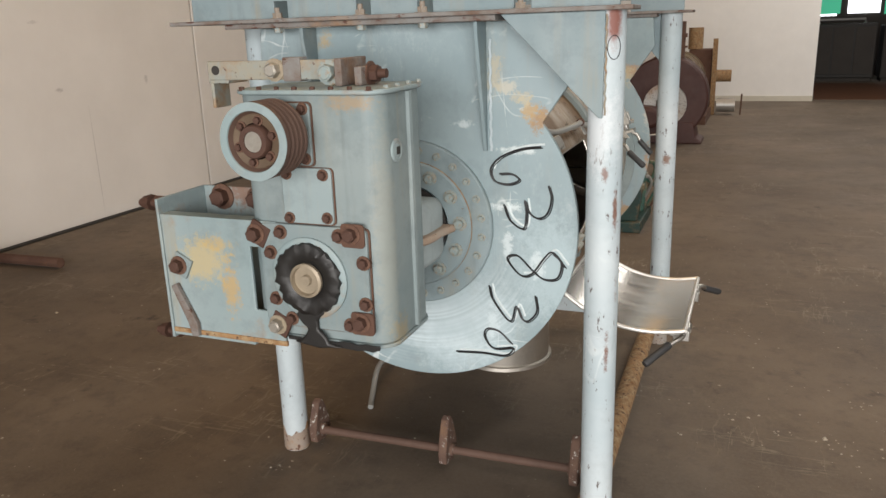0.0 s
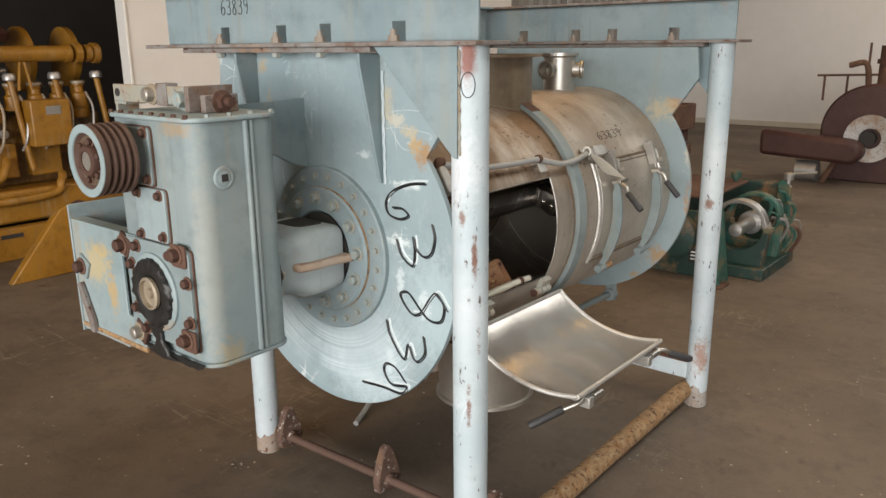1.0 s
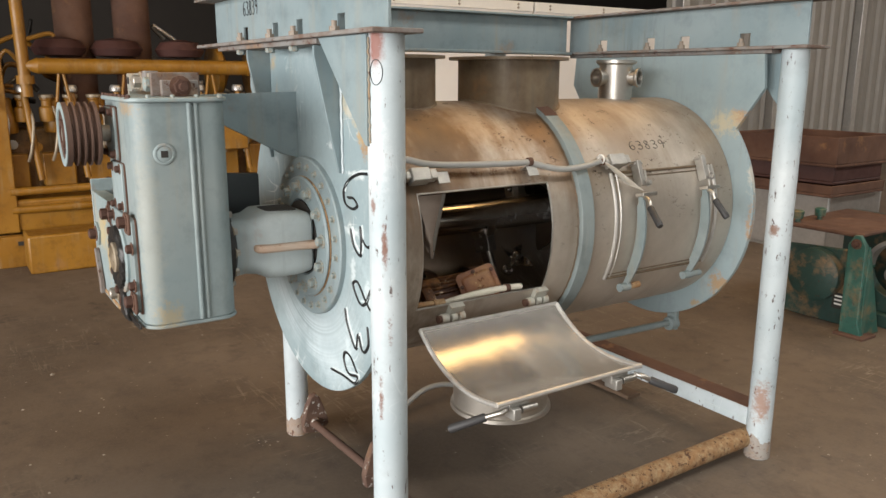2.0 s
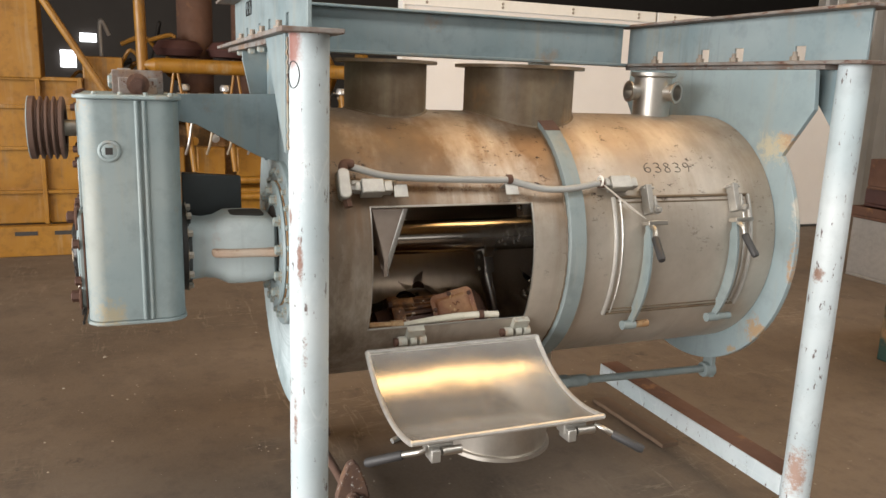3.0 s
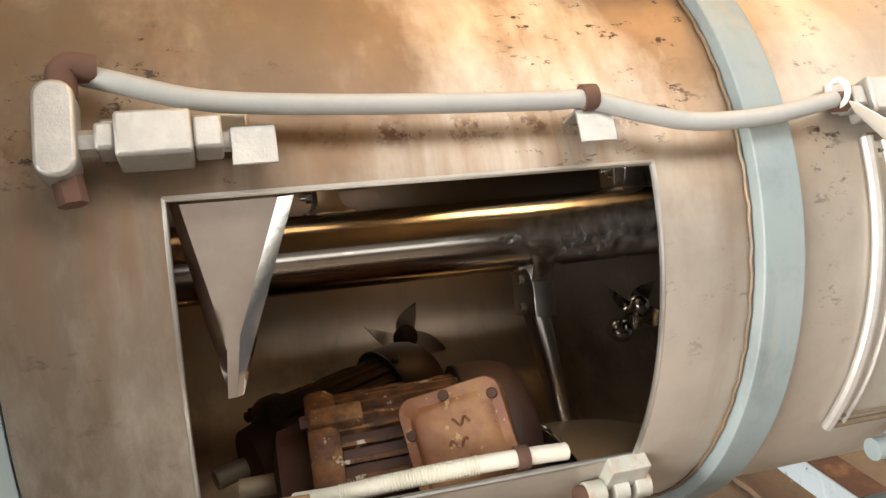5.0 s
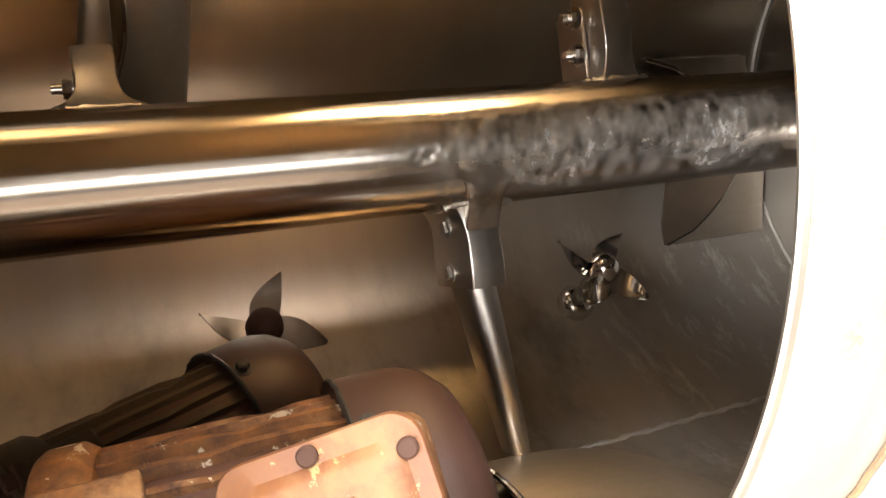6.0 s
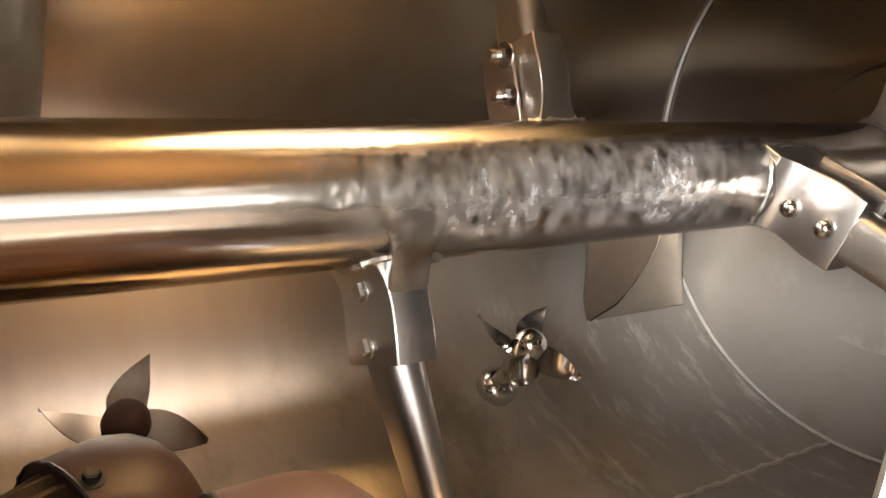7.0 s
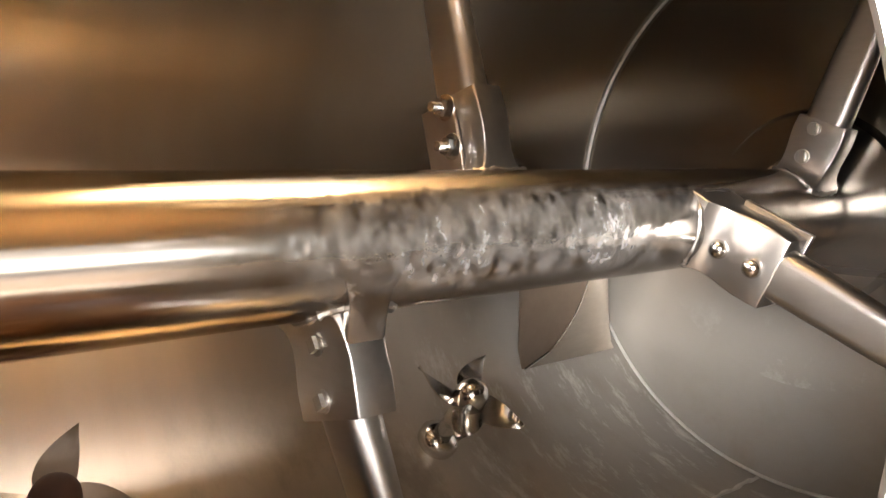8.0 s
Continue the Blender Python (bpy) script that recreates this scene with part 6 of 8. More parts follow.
def plough_arm(y, ang, zc, half, end, head, bolts, bar_end, lean=0.0, bar=(0.020, 0.034), flange=0.0):
    """An arm from the shaft: flared welded root, bolted block, and a bar out to its share."""
    m = Matrix.Translation((0, y, SZ)) @ Matrix.Rotation(radians(-ang), 4, "Y")   # local x runs out along the arm
    prof = ((0.03, 0.044), (0.058, 0.044), (0.064, 0.036), (0.071, 0.029), (0.08, 0.0245), (0.092, 0.0215), (0.108, 0.0205), (0.122, 0.021), (0.134, 0.0215), (end - 0.002, 0.0215), (end, 0.0205))
    bm = bmesh.new()
    loft(bm, m, [(x, hy, half + 0.002 * math.sin(x * 60), 0, zc) for x, hy in prof], 0.0025, 3)
    root = part("arm_root", bm, ROOT, shaft_t, "ground and welded arm root block")
    # weld run round the foot of the root
    bm = bmesh.new()
    pts = []
    for k in range(65):
        q = math.tau * k / 64
        ly, lz = 0.047 * math.copysign(abs(math.cos(q)) ** 0.5, math.cos(q)), zc + half * math.copysign(abs(math.sin(q)) ** 0.5, math.sin(q))
        lz = max(-0.064, min(0.064, lz))
        pts.append(m @ Vector((math.sqrt(SR ** 2 - lz * lz) + 0.0005 * math.sin(k * 2.7), ly, lz)))
    tube(bm, pts, [0.0042 + 0.0012 * math.sin(k * 1.9) for k in range(65)], 8, False)
    part("weld_bead", bm, WELD, root, "ground weld bead round the arm root")
    if head == "square":
        bm = bmesh.new()
        rows = []
        for a, r, wy in ((22, 0.0672, 0.046), (13, 0.0686, 0.043), (4, 0.0692, 0.038), (-5, 0.0704, 0.031), (-16, 0.073, 0.0245), (-27, 0.079, 0.0213), (-36, 0.0875, 0.0207), (-43, 0.099, 0.0207)):
            a = math.radians(a + ang + 74 - 16)
            c, q = math.cos(a), math.sin(a)
            rows.append([bm.verts.new((rr * c, y + wy * t, SZ + rr * q)) for t, rr in ((-1.02, r - 0.012), (-1, r - 0.002), (-0.85, r), (-0.4, r + 0.0006), (0.1, r), (0.5, r + 0.0005), (0.85, r), (1, r - 0.002), (1.02, r - 0.012))])
        for p, q in zip(rows, rows[1:]):
            for k in range(8):
                bm.faces.new((p[k], p[k + 1], q[k + 1], q[k]))
        part("root_tongue", bm, SHAFT_MAIN, root, "weld-ground tongue running onto the shaft")
    w = m.to_3x3() @ Vector((0, -1, 0))
    turn = w.to_track_quat("Z", "Y").to_matrix().to_4x4() @ Matrix.Rotation(radians(17 + ang), 4, "Z")
    for x, z in bolts:
        p = m @ Vector((x, -0.0215 - flange, z))
        if head == "stud":
            bolt(root, p, w, 0.022, CHROME, stud=True)
        elif head == "dome":
            again("dome_bolt", "dome", dome_bolt, CHROME, Matrix.Translation(p) @ turn @ Matrix.Scale(0.026, 4), root)
        else:
            again("square_bolt", "square", square_bolt, BARE, Matrix.Translation(p) @ turn @ Matrix.Scale(0.013, 4), root)
    if flange:
        bm = bmesh.new()
        box(bm, 0.078, end - 0.006, -0.0215 - flange, -0.0225, zc - half * 0.2, zc + half + 0.004, m)
        part("clamp_plate", bm, BLADE, root, "dark bolted clamp plate", bevel=0.001)
    if head == "dome":
        bm = bmesh.new()
        box(bm, 0.07, end + 0.004, 0.022, 0.03, zc - half * 0.96, zc + half + 0.006, m)
        part("clamp_plate", bm, ROOT, root, bevel=0.001)
    bm = bmesh.new()
    hy, hz = bar
    loft(bm, m, [(end - 0.02 + (bar_end - end + 0.02) * t, hy * (1 - 0.3 * t), hz * (1 - 0.38 * t * t), lean * t, zc) for t in (0, 0.1, 0.25, 0.5, 0.75, 1)], 0.016, 6)
    part("arm_bar", bm, ARM, root, "smooth oval arm bar")
    return root


def ploughshare(parent, y0, y1, a0, a1, crown, slant):
    """A bent sheet on the drum wall: arched, open at y0, closing to a rounded tip at y1."""
    nu, nv = 18, 24
    bm = bmesh.new()
    sheets = []
    for off in (0.0, 0.006):
        grid = []
        for j in range(nv + 1):
            v = j / nv
            h0 = crown * max(0.0, math.sin(math.pi * v)) ** 0.75
            row = []
            for i in range(nu + 1):
                u = i / nu
                h = h0 * math.sqrt(max(0.0, 1 - u ** 2.2))
                yy = y0 + slant * crown * (h0 / crown) ** 0.65 + (y1 - y0 - slant * crown * (h0 / crown) ** 0.65) * u - math.copysign(0.018, y1 - y0) * u ** 6 * (1 - math.sin(math.pi * v))
                row.append(bm.verts.new(polar(min(0.496, 0.489 - h + off), a0 + (a1 - a0) * v, yy)))
            grid.append(row)
        sheets.append(grid)
    f, g = sheets
    for j in range(nv):
        for i in range(nu):
            bm.faces.new((f[j][i], f[j][i + 1], f[j + 1][i + 1], f[j + 1][i]))
            bm.faces.new((g[j][i], g[j + 1][i], g[j + 1][i + 1], g[j][i + 1]))
        for i in (0, nu):
            bm.faces.new((f[j][i], f[j + 1][i], g[j + 1][i], g[j][i]))
    for i in range(nu):
        for j in (0, nv):
            bm.faces.new((f[j][i], g[j][i], g[j][i + 1], f[j][i + 1]))
    s = part("ploughshare", bm, SHARE, parent, "polished arched plough blade on the drum wall")
    bm = bmesh.new()
    tube(bm, [polar(0.492 - crown * max(0.0, math.sin(math.pi * j / nv)) ** 0.75, a0 + (a1 - a0) * j / nv, y0 + slant * crown * max(0.0, math.sin(math.pi * j / nv)) ** 0.49) for j in range(nv + 1)], 0.0042, 8)
    part("ground_rim", bm, CHROME, s, "bright ground blade rim")
    return s


arm = plough_arm(0.8835, -74, -0.026, 0.052, 0.162, "square", ((0.0905, -0.026), (0.144, -0.030)), 0.372, 0.034)
ploughshare(arm, 0.852, 1.145, -46, -94, 0.125, 0.0)
arm = plough_arm(1.1125, 106, 0.038, 0.045, 0.17, "stud", ((0.11, 0.041), (0.157, 0.040)), 0.44, 0.0, flange=0.006)
ploughshare(arm, 1.10, 1.34, 88, 130, 0.10, 0.6)
arm = plough_arm(1.4315, -25, 0.011, 0.049, 0.166, "dome", ((0.0878, 0.004), (0.139, 0.006)), 0.43, 0.0)
arm = plough_arm(1.742, 69.5, -0.008, 0.039, 0.155, "square", ((0.095, 0.0), (0.141, 0.0)), 0.44, 0.0)
arm = plough_arm(0.505, 150, 0.0, 0.045, 0.165, "stud", ((0.1, 0.0), (0.15, 0.0)), 0.42, 0.02)
ploughshare(arm, 0.50, 0.655, 178, 134, 0.10, 0.55)

# thin rod arm of the share by the far end wall
bm = bmesh.new()
tube(bm, [(0.0, 1.70, SZ - 0.03), (-0.13, 1.70, 1.165), (-0.355, 1.70, 1.087)], [0.016, 0.013, 0.011], 12)
cyl(bm, (-0.345, 1.70, 1.10), (-0.375, 1.70, 1.07), 0.013, seg=12)
arm = part("arm_rod", bm, SHAFT, shaft_t, "thin polished rod arm")
far = ploughshare(arm, 1.53, 1.812, -141, -186, 0.11, 1.4)
bm = bmesh.new()
rows = []
for k in range(13):
    v = k / 24
    h0 = 0.11 * math.sin(math.pi * v) ** 0.75
    y_r = 1.53 + 1.4 * 0.11 * (h0 / 0.11) ** 0.65
    y_l = 1.50 + 0.022 * (1 - min(1, v * 9)) ** 2
    rows.append([[bm.verts.new(polar(0.487 - h0 * (1 - 0.12 * (1 - u)) + off, -141 - 45 * v, y_l + (y_r - 0.002 - y_l) * u)) for u in (0, 0.25, 0.5, 0.75, 1)] for off in (0, 0.004)])
for p, q in zip(rows, rows[1:]):
    for k in range(4):
        bm.faces.new((p[0][k], p[0][k + 1], q[0][k + 1], q[0][k]))
        bm.faces.new((p[1][k], q[1][k], q[1][k + 1], p[1][k + 1]))
    bm.faces.new((p[0][0], q[0][0], q[1][0], p[1][0]))
part("share_wing", bm, BLADE, far, "dull flat wing of the blade")


def wedge_share():
    """The share that hangs at the doorway: a pointed channel folded from polished plate."""
    rows = []
    n = 16
    for k in range(n + 1):
        t = k / n                                     # from the upper end to the point
        z = 1.388 - 0.222 * t
        c = 0.3245 - 0.017 * t                        # middle of the face
        w = 0.0665 * (1 - t) + 0.003
        x = 0.438 + 0.043 * t
        deep = 0.055 * (1 - t) + 0.005
        fl, fr = min(0.011, w * 0.4), min(0.019, w * 0.8)   # ground bevels, the broad one toward the drum's middle
        rows.append([(x - deep, c - w - 0.005, z), (x - 0.011, c - w, z), (x - 0.0005, c - w + fl, z), (x + 0.001, c - 0.01, z),
                     (x - 0.0005, c + w - fr, z), (x - 0.18 * fr - 0.001, c + w, z), (x - deep, c + w + 0.005, z)])
    bm = bmesh.new()
    m = len(rows[0])
    top = [[bm.verts.new(p) for p in r] for r in rows]
    low = [[bm.verts.new((p[0] - 0.006, p[1] + (0.006 if j < 3 else -0.006 if j > 3 else 0), p[2])) for j, p in enumerate(r)] for r in rows]
    for i in range(n):
        for j in range(m - 1):
            bm.faces.new((top[i][j], top[i][j + 1], top[i + 1][j + 1], top[i + 1][j]))
            bm.faces.new((low[i][j], low[i + 1][j], low[i + 1][j + 1], low[i][j + 1]))
        for j in (0, m - 1):
            bm.faces.new((top[i][j], top[i + 1][j], low[i + 1][j], low[i][j]))
    for i in (0, n):
        for j in range(m - 1):
            bm.faces.new((top[i][j], low[i][j], low[i][j + 1], top[i][j + 1]))
    bm.faces.ensure_lookup_table()
    for f in bm.faces:
        q = f.calc_center_median()
        t = (1.388 - q.z) / 0.222
        f.material_index = 1 if q.y > 0.3245 - 0.017 * t + 0.0655 * (1 - t) - min(0.018, 0.055 * (1 - t) + 0.004) and q.x > 0.425 else 0
    sh = part("wedge_share", bm, (SHARE_FACE, CHROME), shaft_t, "polished pointed plough blade at the doorway")
    bm = bmesh.new()
    tube(bm, [(0.04, 0.31, 1.23), (0.42, 0.31, 1.365)], 0.02, 14)
    part("arm_bar", bm, SHAFT, sh)


wedge_share()


# ---- choppers on the drum wall ----


def chopper(y, ang, angles, dark):
    """Petal blades round a hub; angles run from the drum's length (0) upwards (90)."""
    d = -Vector((math.cos(radians(ang)), 0, math.sin(radians(ang))))
    base = polar(0.499, ang, y)
    t = thing("chopper_head", base, "small four-bladed steel chopper head on the drum wall", "chopper", group="choppers in the drum")
    bm = bmesh.new()
    lathe(bm, [(0.034, 0), (0.034, 0.012), (0.026, 0.024), (0.016, 0.028), (0.014, 0.06), (0.017, 0.066), (0.017, 0.1), (0.024, 0.104), (0.0275, 0.126), (0.0245, 0.142), (0.0165, 0.152), (0.004, 0.157)], base, d, 24)
    part("spindle", bm, MOTOR_DARK if dark else CHROME, t)
    ex = Vector((0, 1, 0))
    ey = d.cross(ex) * -1
    if ey.z < 0:
        ey = -ey
    for a in angles:
        o = ex * math.cos(radians(a)) + ey * math.sin(radians(a))
        s_ = d.cross(o)
        m = Matrix(((*o, 0), (*s_, 0), (*d, 0), (0, 0, 0, 1))).transposed()
        m.translation = base + d * 0.112
        bm = bmesh.new()
        top, bot = [], []
        for i in range(11):
            s = i / 10
            cx = 0.012 + 0.078 * s
            cz = 0.018 * s * s
            w = 0.0225 * math.sin(math.pi * min(1, 0.28 + 0.74 * s)) ** 0.8 + 0.0004
            bend = -0.028 * s * s + 0.006 * s
            for lst, th in ((top, 0.0014), (bot, -0.0014)):
                lst.append([bm.verts.new(m @ Vector((cx, sgn * w + bend, cz + th + sgn * 0.009 * (1 - 0.5 * s)))) for sgn in (-1, -0.4, 0.4, 1)])
        for i in range(10):
            for j in range(3):
                bm.faces.new((top[i][j], top[i][j + 1], top[i + 1][j + 1], top[i + 1][j]))
                bm.faces.new((bot[i][j], bot[i + 1][j], bot[i + 1][j + 1], bot[i][j + 1]))
            for j in (0, 3):
                bm.faces.new((top[i][j], top[i + 1][j], bot[i + 1][j], bot[i][j]))
        part("blade", bm, BLADE if dark else CHROME, t)


chopper(0.684, -131, (77, 171, -14, 259), True)
chopper(1.272, -131, (55, -38, 146, 238), False)

# ---- rusty motors lying in the drum ----


def motor(mid, axis, r, fins, dark, label):
    """A finned motor along its axis: end bell, fin block, fan cowl; mid is the middle of the fin block."""
    c = Vector(mid)
    d = Vector(axis).normalized()
    u = Vector((0, 0, 1))
    u = (u - d * u.dot(d)).normalized()
    w = d.cross(u)
    body_mat, fin_mat = (MOTOR_DARK, MOTOR_OLIVE) if dark else (MOTOR_DARK, MOTOR)
    t = thing("electric_motor", c - Vector((0, 0, r)), label, "motor", group="motors in the drum")
    l = 0.125
    bm = bmesh.new()
    lathe(bm, [(r * 0.3, -l - 0.09), (r * 0.62, -l - 0.08), (r * 0.7, -l - 0.03), (r * 0.86, -l - 0.01), (r * 0.86, l + 0.05), (r * 0.3, l + 0.06)], c, d, 40)
    body = part("motor_body", bm, body_mat, t, "dark rusty motor casing")
    for k in range(fins):
        a = radians(-150 + 300 * k / (fins - 1))
        o = u * math.cos(a) + w * math.sin(a)
        m = Matrix(((*d, 0), (*o, 0), (*d.cross(o), 0), (0, 0, 0, 1))).transposed()
        m.translation = c
        bm = bmesh.new()
        lo, hi = r * 0.85, r * (0.94 + 0.012 * math.sin(k * 2.1))
        n = 9
        rows = [[bm.verts.new(m @ Vector((-l + 2 * l * i / n, lo if q in (0, 3) else hi - 0.004 * (math.sin(i * 1.7 + k) > 0.75), s))) for q, s in ((0, -0.005), (1, -0.0032), (2, 0.0032), (3, 0.005))] for i in range(n + 1)]
        for p, q in zip(rows, rows[1:]):
            for j in range(3):
                bm.faces.new((p[j], p[j + 1], q[j + 1], q[j]))
        for e in (rows[0], rows[-1]):
            bm.faces.new(e)
        part("cooling_fin", bm, fin_mat, body)
    # drive-end bell with its rim and eared lugs
    bm = bmesh.new()
    lathe(bm, [(r * 0.72, -l - 0.03), (r * 0.98, -l - 0.028), (r * 1.02, -l - 0.02), (r * 1.02, -l + 0.008), (r * 0.95, -l + 0.02), (r * 0.85, -l + 0.022)], c, d, 44)
    bell = part("end_bell", bm, fin_mat, body, "flaking cast end bell")
    for k in range(4):
        a = radians(22 + 90 * k)
        o = u * math.cos(a) + w * math.sin(a)
        m = Matrix(((*d, 0), (*o, 0), (*d.cross(o), 0), (0, 0, 0, 1))).transposed()
        m.translation = c - d * l
        bm = bmesh.new()
        box(bm, -0.024, 0.06, r * 0.92, r * 1.1, -0.017, 0.017, m)
        part("lug", bm, fin_mat, bell, "rusty bolt lug", bevel=0.004)
        bolt(bell, m @ Vector((-0.024, r * 1.01, 0)), -d, 0.022, BOLT_RUST)
    # fan cowl, a rounded pressed cap
    bm = bmesh.new()
    lathe(bm, [(r * 0.9, l - 0.02), (r * 1.03, l - 0.022), (r * 1.05, l - 0.018), (r * 1.05, l + 0.03), (r * 1.03, l + 0.05), (r * 0.97, l + 0.069), (r * 0.86, l + 0.085), (r * 0.68, l + 0.095), (r * 0.4, l + 0.101), (r * 0.1, l + 0.103)], c, d, 56)
    cowl = part("fan_cowl", bm, MOTOR_COWL, body, "smooth dull brown fan cowl")
    bm = bmesh.new()
    ring = [c + d * (l - 0.021 + 0.0012 * math.sin(k * 3.1)) + (u * math.cos(math.tau * k / 60) + w * math.sin(math.tau * k / 60)) * (r * 1.045) for k in range(61)]
    tube(bm, ring, 0.0028, 6, False)
    part("cowl_seam", bm, RUBBER, cowl, "black gap under the cowl edge")
    for a in (20, 110, 200, 290):
        o = u * math.cos(radians(a)) + w * math.sin(radians(a))
        bolt(cowl, c + d * (l - 0.008) + o * r * 1.045, o, 0.017, DARK)
    bm = bmesh.new()
    cyl(bm, c - d * (l + 0.08), c - d * (l + 0.15), 0.019, seg=16)
    part("motor_shaft", bm, TAN, t)
    bm = bmesh.new()
    for s in (-0.08, 0.06):
        m = Matrix(((*d, 0), (*w, 0), (*u, 0), (0, 0, 0, 1))).transposed()
        m.translation = c + d * s
        box(bm, -0.025, 0.025, -0.09, 0.09, -r * 0.98, -r * 0.8, m)
    part("foot", bm, body_mat, t, bevel=0.004)
    return t


front_motor = motor((0.187, 0.572, 0.872), (0.08, 0.99, 0.07), 0.134, 26, False, "rust-orange electric motor with a copper-coloured terminal cover in the drum")
motor((-0.092, 0.512, 0.812), (-0.36, 0.93, 0.09), 0.106, 22, True, "dark brown electric motor lying behind another in the drum")


def terminal_box():
    e = Vector((0.33, 0.88, 0.33)).normalized()
    n = Vector((0.80, -0.40, 0.42))
    n = (n - e * n.dot(e)).normalized()
    f = n.cross(e)
    m = Matrix(((*e, 0), (*f, 0), (*n, 0), (0, 0, 0, 1))).transposed()
    m.translation = Vector((0.350, 0.615, 0.988)) - n * 0.044
    bm = bmesh.new()
    prism(bm, rounded(-0.074, 0.074, -0.10, 0.07, 0.02, 5), "z", -0.06, 0.028)
    for v in bm.verts:
        v.co = m @ v.co
    tb = part("terminal_box", bm, MOTOR, front_motor, "rusty terminal box", bevel=0.003)
    # pressed cover: flat rim, shoulder, raised middle that is dished a little
    bm = bmesh.new()
    outline = rounded(-0.081, 0.081, -0.108, 0.077, 0.024, 7)
    rings = []
    for sx, z in ((1.0, 0.026), (1.0, 0.033), (0.985, 0.0355), (0.80, 0.036), (0.74, 0.041), (0.68, 0.0445), (0.45, 0.0438), (0.2, 0.0432)):
        rings.append([bm.verts.new(m @ Vector((x * sx, -0.0155 + (y + 0.0155) * sx, z))) for x, y in outline])
    for a, b in zip(rings, rings[1:]):
        for k in range(len(a)):
            bm.faces.new((a[k], a[(k + 1) % len(a)], b[(k + 1) % len(a)], b[k]))
    bm.faces.new(rings[0][::-1])
    bm.faces.new(rings[-1])
    cv = part("terminal_cover", bm, MOTOR_PINK, tb, "copper-coloured pressed cover with four screws", bevel=0.0)
    for x, y in ((-0.068, 0.022), (-0.004, 0.066), (0.068, 0.048), (0.068, -0.052)):
        again("cover_screw", "screw", screw_mesh, MOTOR_DARK, Matrix.Translation(m @ Vector((x, y, 0.036))) @ n.to_track_quat("Z", "Y").to_matrix().to_4x4() @ Matrix.Scale(0.0165, 4), cv)
    # plain marks where a number was cast
    bm = bmesh.new()
    for x, y, l in ((0.012, 0.022, 0.026), (0.0, -0.008, 0.03), (0.006, -0.034, 0.022)):
        pts = [m @ Vector((x + l * (k / 10 - 0.5), y + 0.006 * math.sin(k * 0.9 + x * 90), 0.0437)) for k in range(11)]
        tube(bm, pts, 0.0024, 6)
    part("cast_mark", bm, MOTOR, cv)


def screw_mesh(b):
    lathe(b, [(0.5, 0), (0.5, 0.24), (0.4, 0.32)], (0, 0, 0), (0, 0, 1), 18)
    box(b, -0.42, 0.42, -0.06, 0.06, 0.31, 0.325)


terminal_box()

# white hose and brass rod lying in the doorway
bm = bmesh.new()
tube(bm, smooth_path([(0.375, 0.37, 0.948), (0.405, 0.43, 0.966), (0.425, 0.52, 0.983), (0.435, 0.62, 0.991), (0.437, 0.69, 0.991), (0.435, 0.75, 0.987)], 10), 0.0125, 14)
hose = solid("flexible_hose", bm, CREAM, "cream ribbed hose lying in the drum doorway", "hose")
bm = bmesh.new()
ribs = smooth_path([(0.405, 0.43, 0.966), (0.425, 0.52, 0.983), (0.435, 0.62, 0.991)], 23)
for p, q in zip(ribs, ribs[1:]):
    lathe(bm, [(0.0122, -0.001), (0.0142, 0.0), (0.0122, 0.001)], p, (q - p).normalized(), 12)
place(part("hose_rib", bm, CREAM, None), hose)
bm = bmesh.new()
cyl(bm, (0.4365, 0.672, 0.991), (0.437, 0.69, 0.991), 0.017, seg=14)
place(part("hose_clip", bm, RUST, None), hose)
bm = bmesh.new()
tube(bm, [(0.43, 0.262, 0.981), (0.435, 0.37, 0.979)], [0.011, 0.011], 12)
tube(bm, [(0.434, 0.34, 0.979), (0.436, 0.385, 0.978)], 0.015, 12)
solid("brass_rod", bm, RUST_PIPE, "short brass rod end on the drum doorway edge", "rod")

# ---- conduit, switches and tag on the drum ----
wire = thing("switch_conduit", (0.45, 0.7, 1.45), "grey flexible conduit joining two door safety switches", "conduit")
bm = bmesh.new()
tube(bm, smooth_path([polar(0.54, 38.5, 0.185), polar(0.55, 36.6, 0.22), polar(0.55, 34.2, 0.293), polar(0.55, 33.1, 0.38), polar(0.55, 32.2, 0.55), polar(0.55, 31.8, 0.70), polar(0.551, 31.6, 0.752), polar(0.552, 29.4, 0.82), polar(0.553, 27.9, 0.88), polar(0.555, 27.5, 0.94), polar(0.556, 28.0, 1.02), polar(0.554, 29.7, 1.11)], 8), 0.0118, 14)
part("conduit", bm, CONDUIT, wire)
bm = bmesh.new()
m = Matrix.Translation(polar(0.548, 31, 0.16)) @ Matrix.Rotation(radians(-31), 4, "Y")
prism(bm, rounded(-0.02, 0.02, -0.055, 0.05, 0.018, 4), "x", -0.018, 0.022)
for v in bm.verts:
    v.co = m @ v.co
part("elbow_box", bm, ALU, wire, "cast conduit elbow body", bevel=0.004)
bm = bmesh.new()
tube(bm, smooth_path([polar(0.55, 35, 0.165), polar(0.555, 38.2, 0.17), polar(0.55, 38.4, 0.20)], 6), 0.016, 12)
part("elbow_nut", bm, RUST, wire, "rusty conduit nut")
bm = bmesh.new()
cyl(bm, polar(0.545, 26.5, 0.165), polar(0.545, 23, 0.17), 0.015, seg=6)
part("elbow_nut", bm, RUST, wire, "rusty conduit nut")
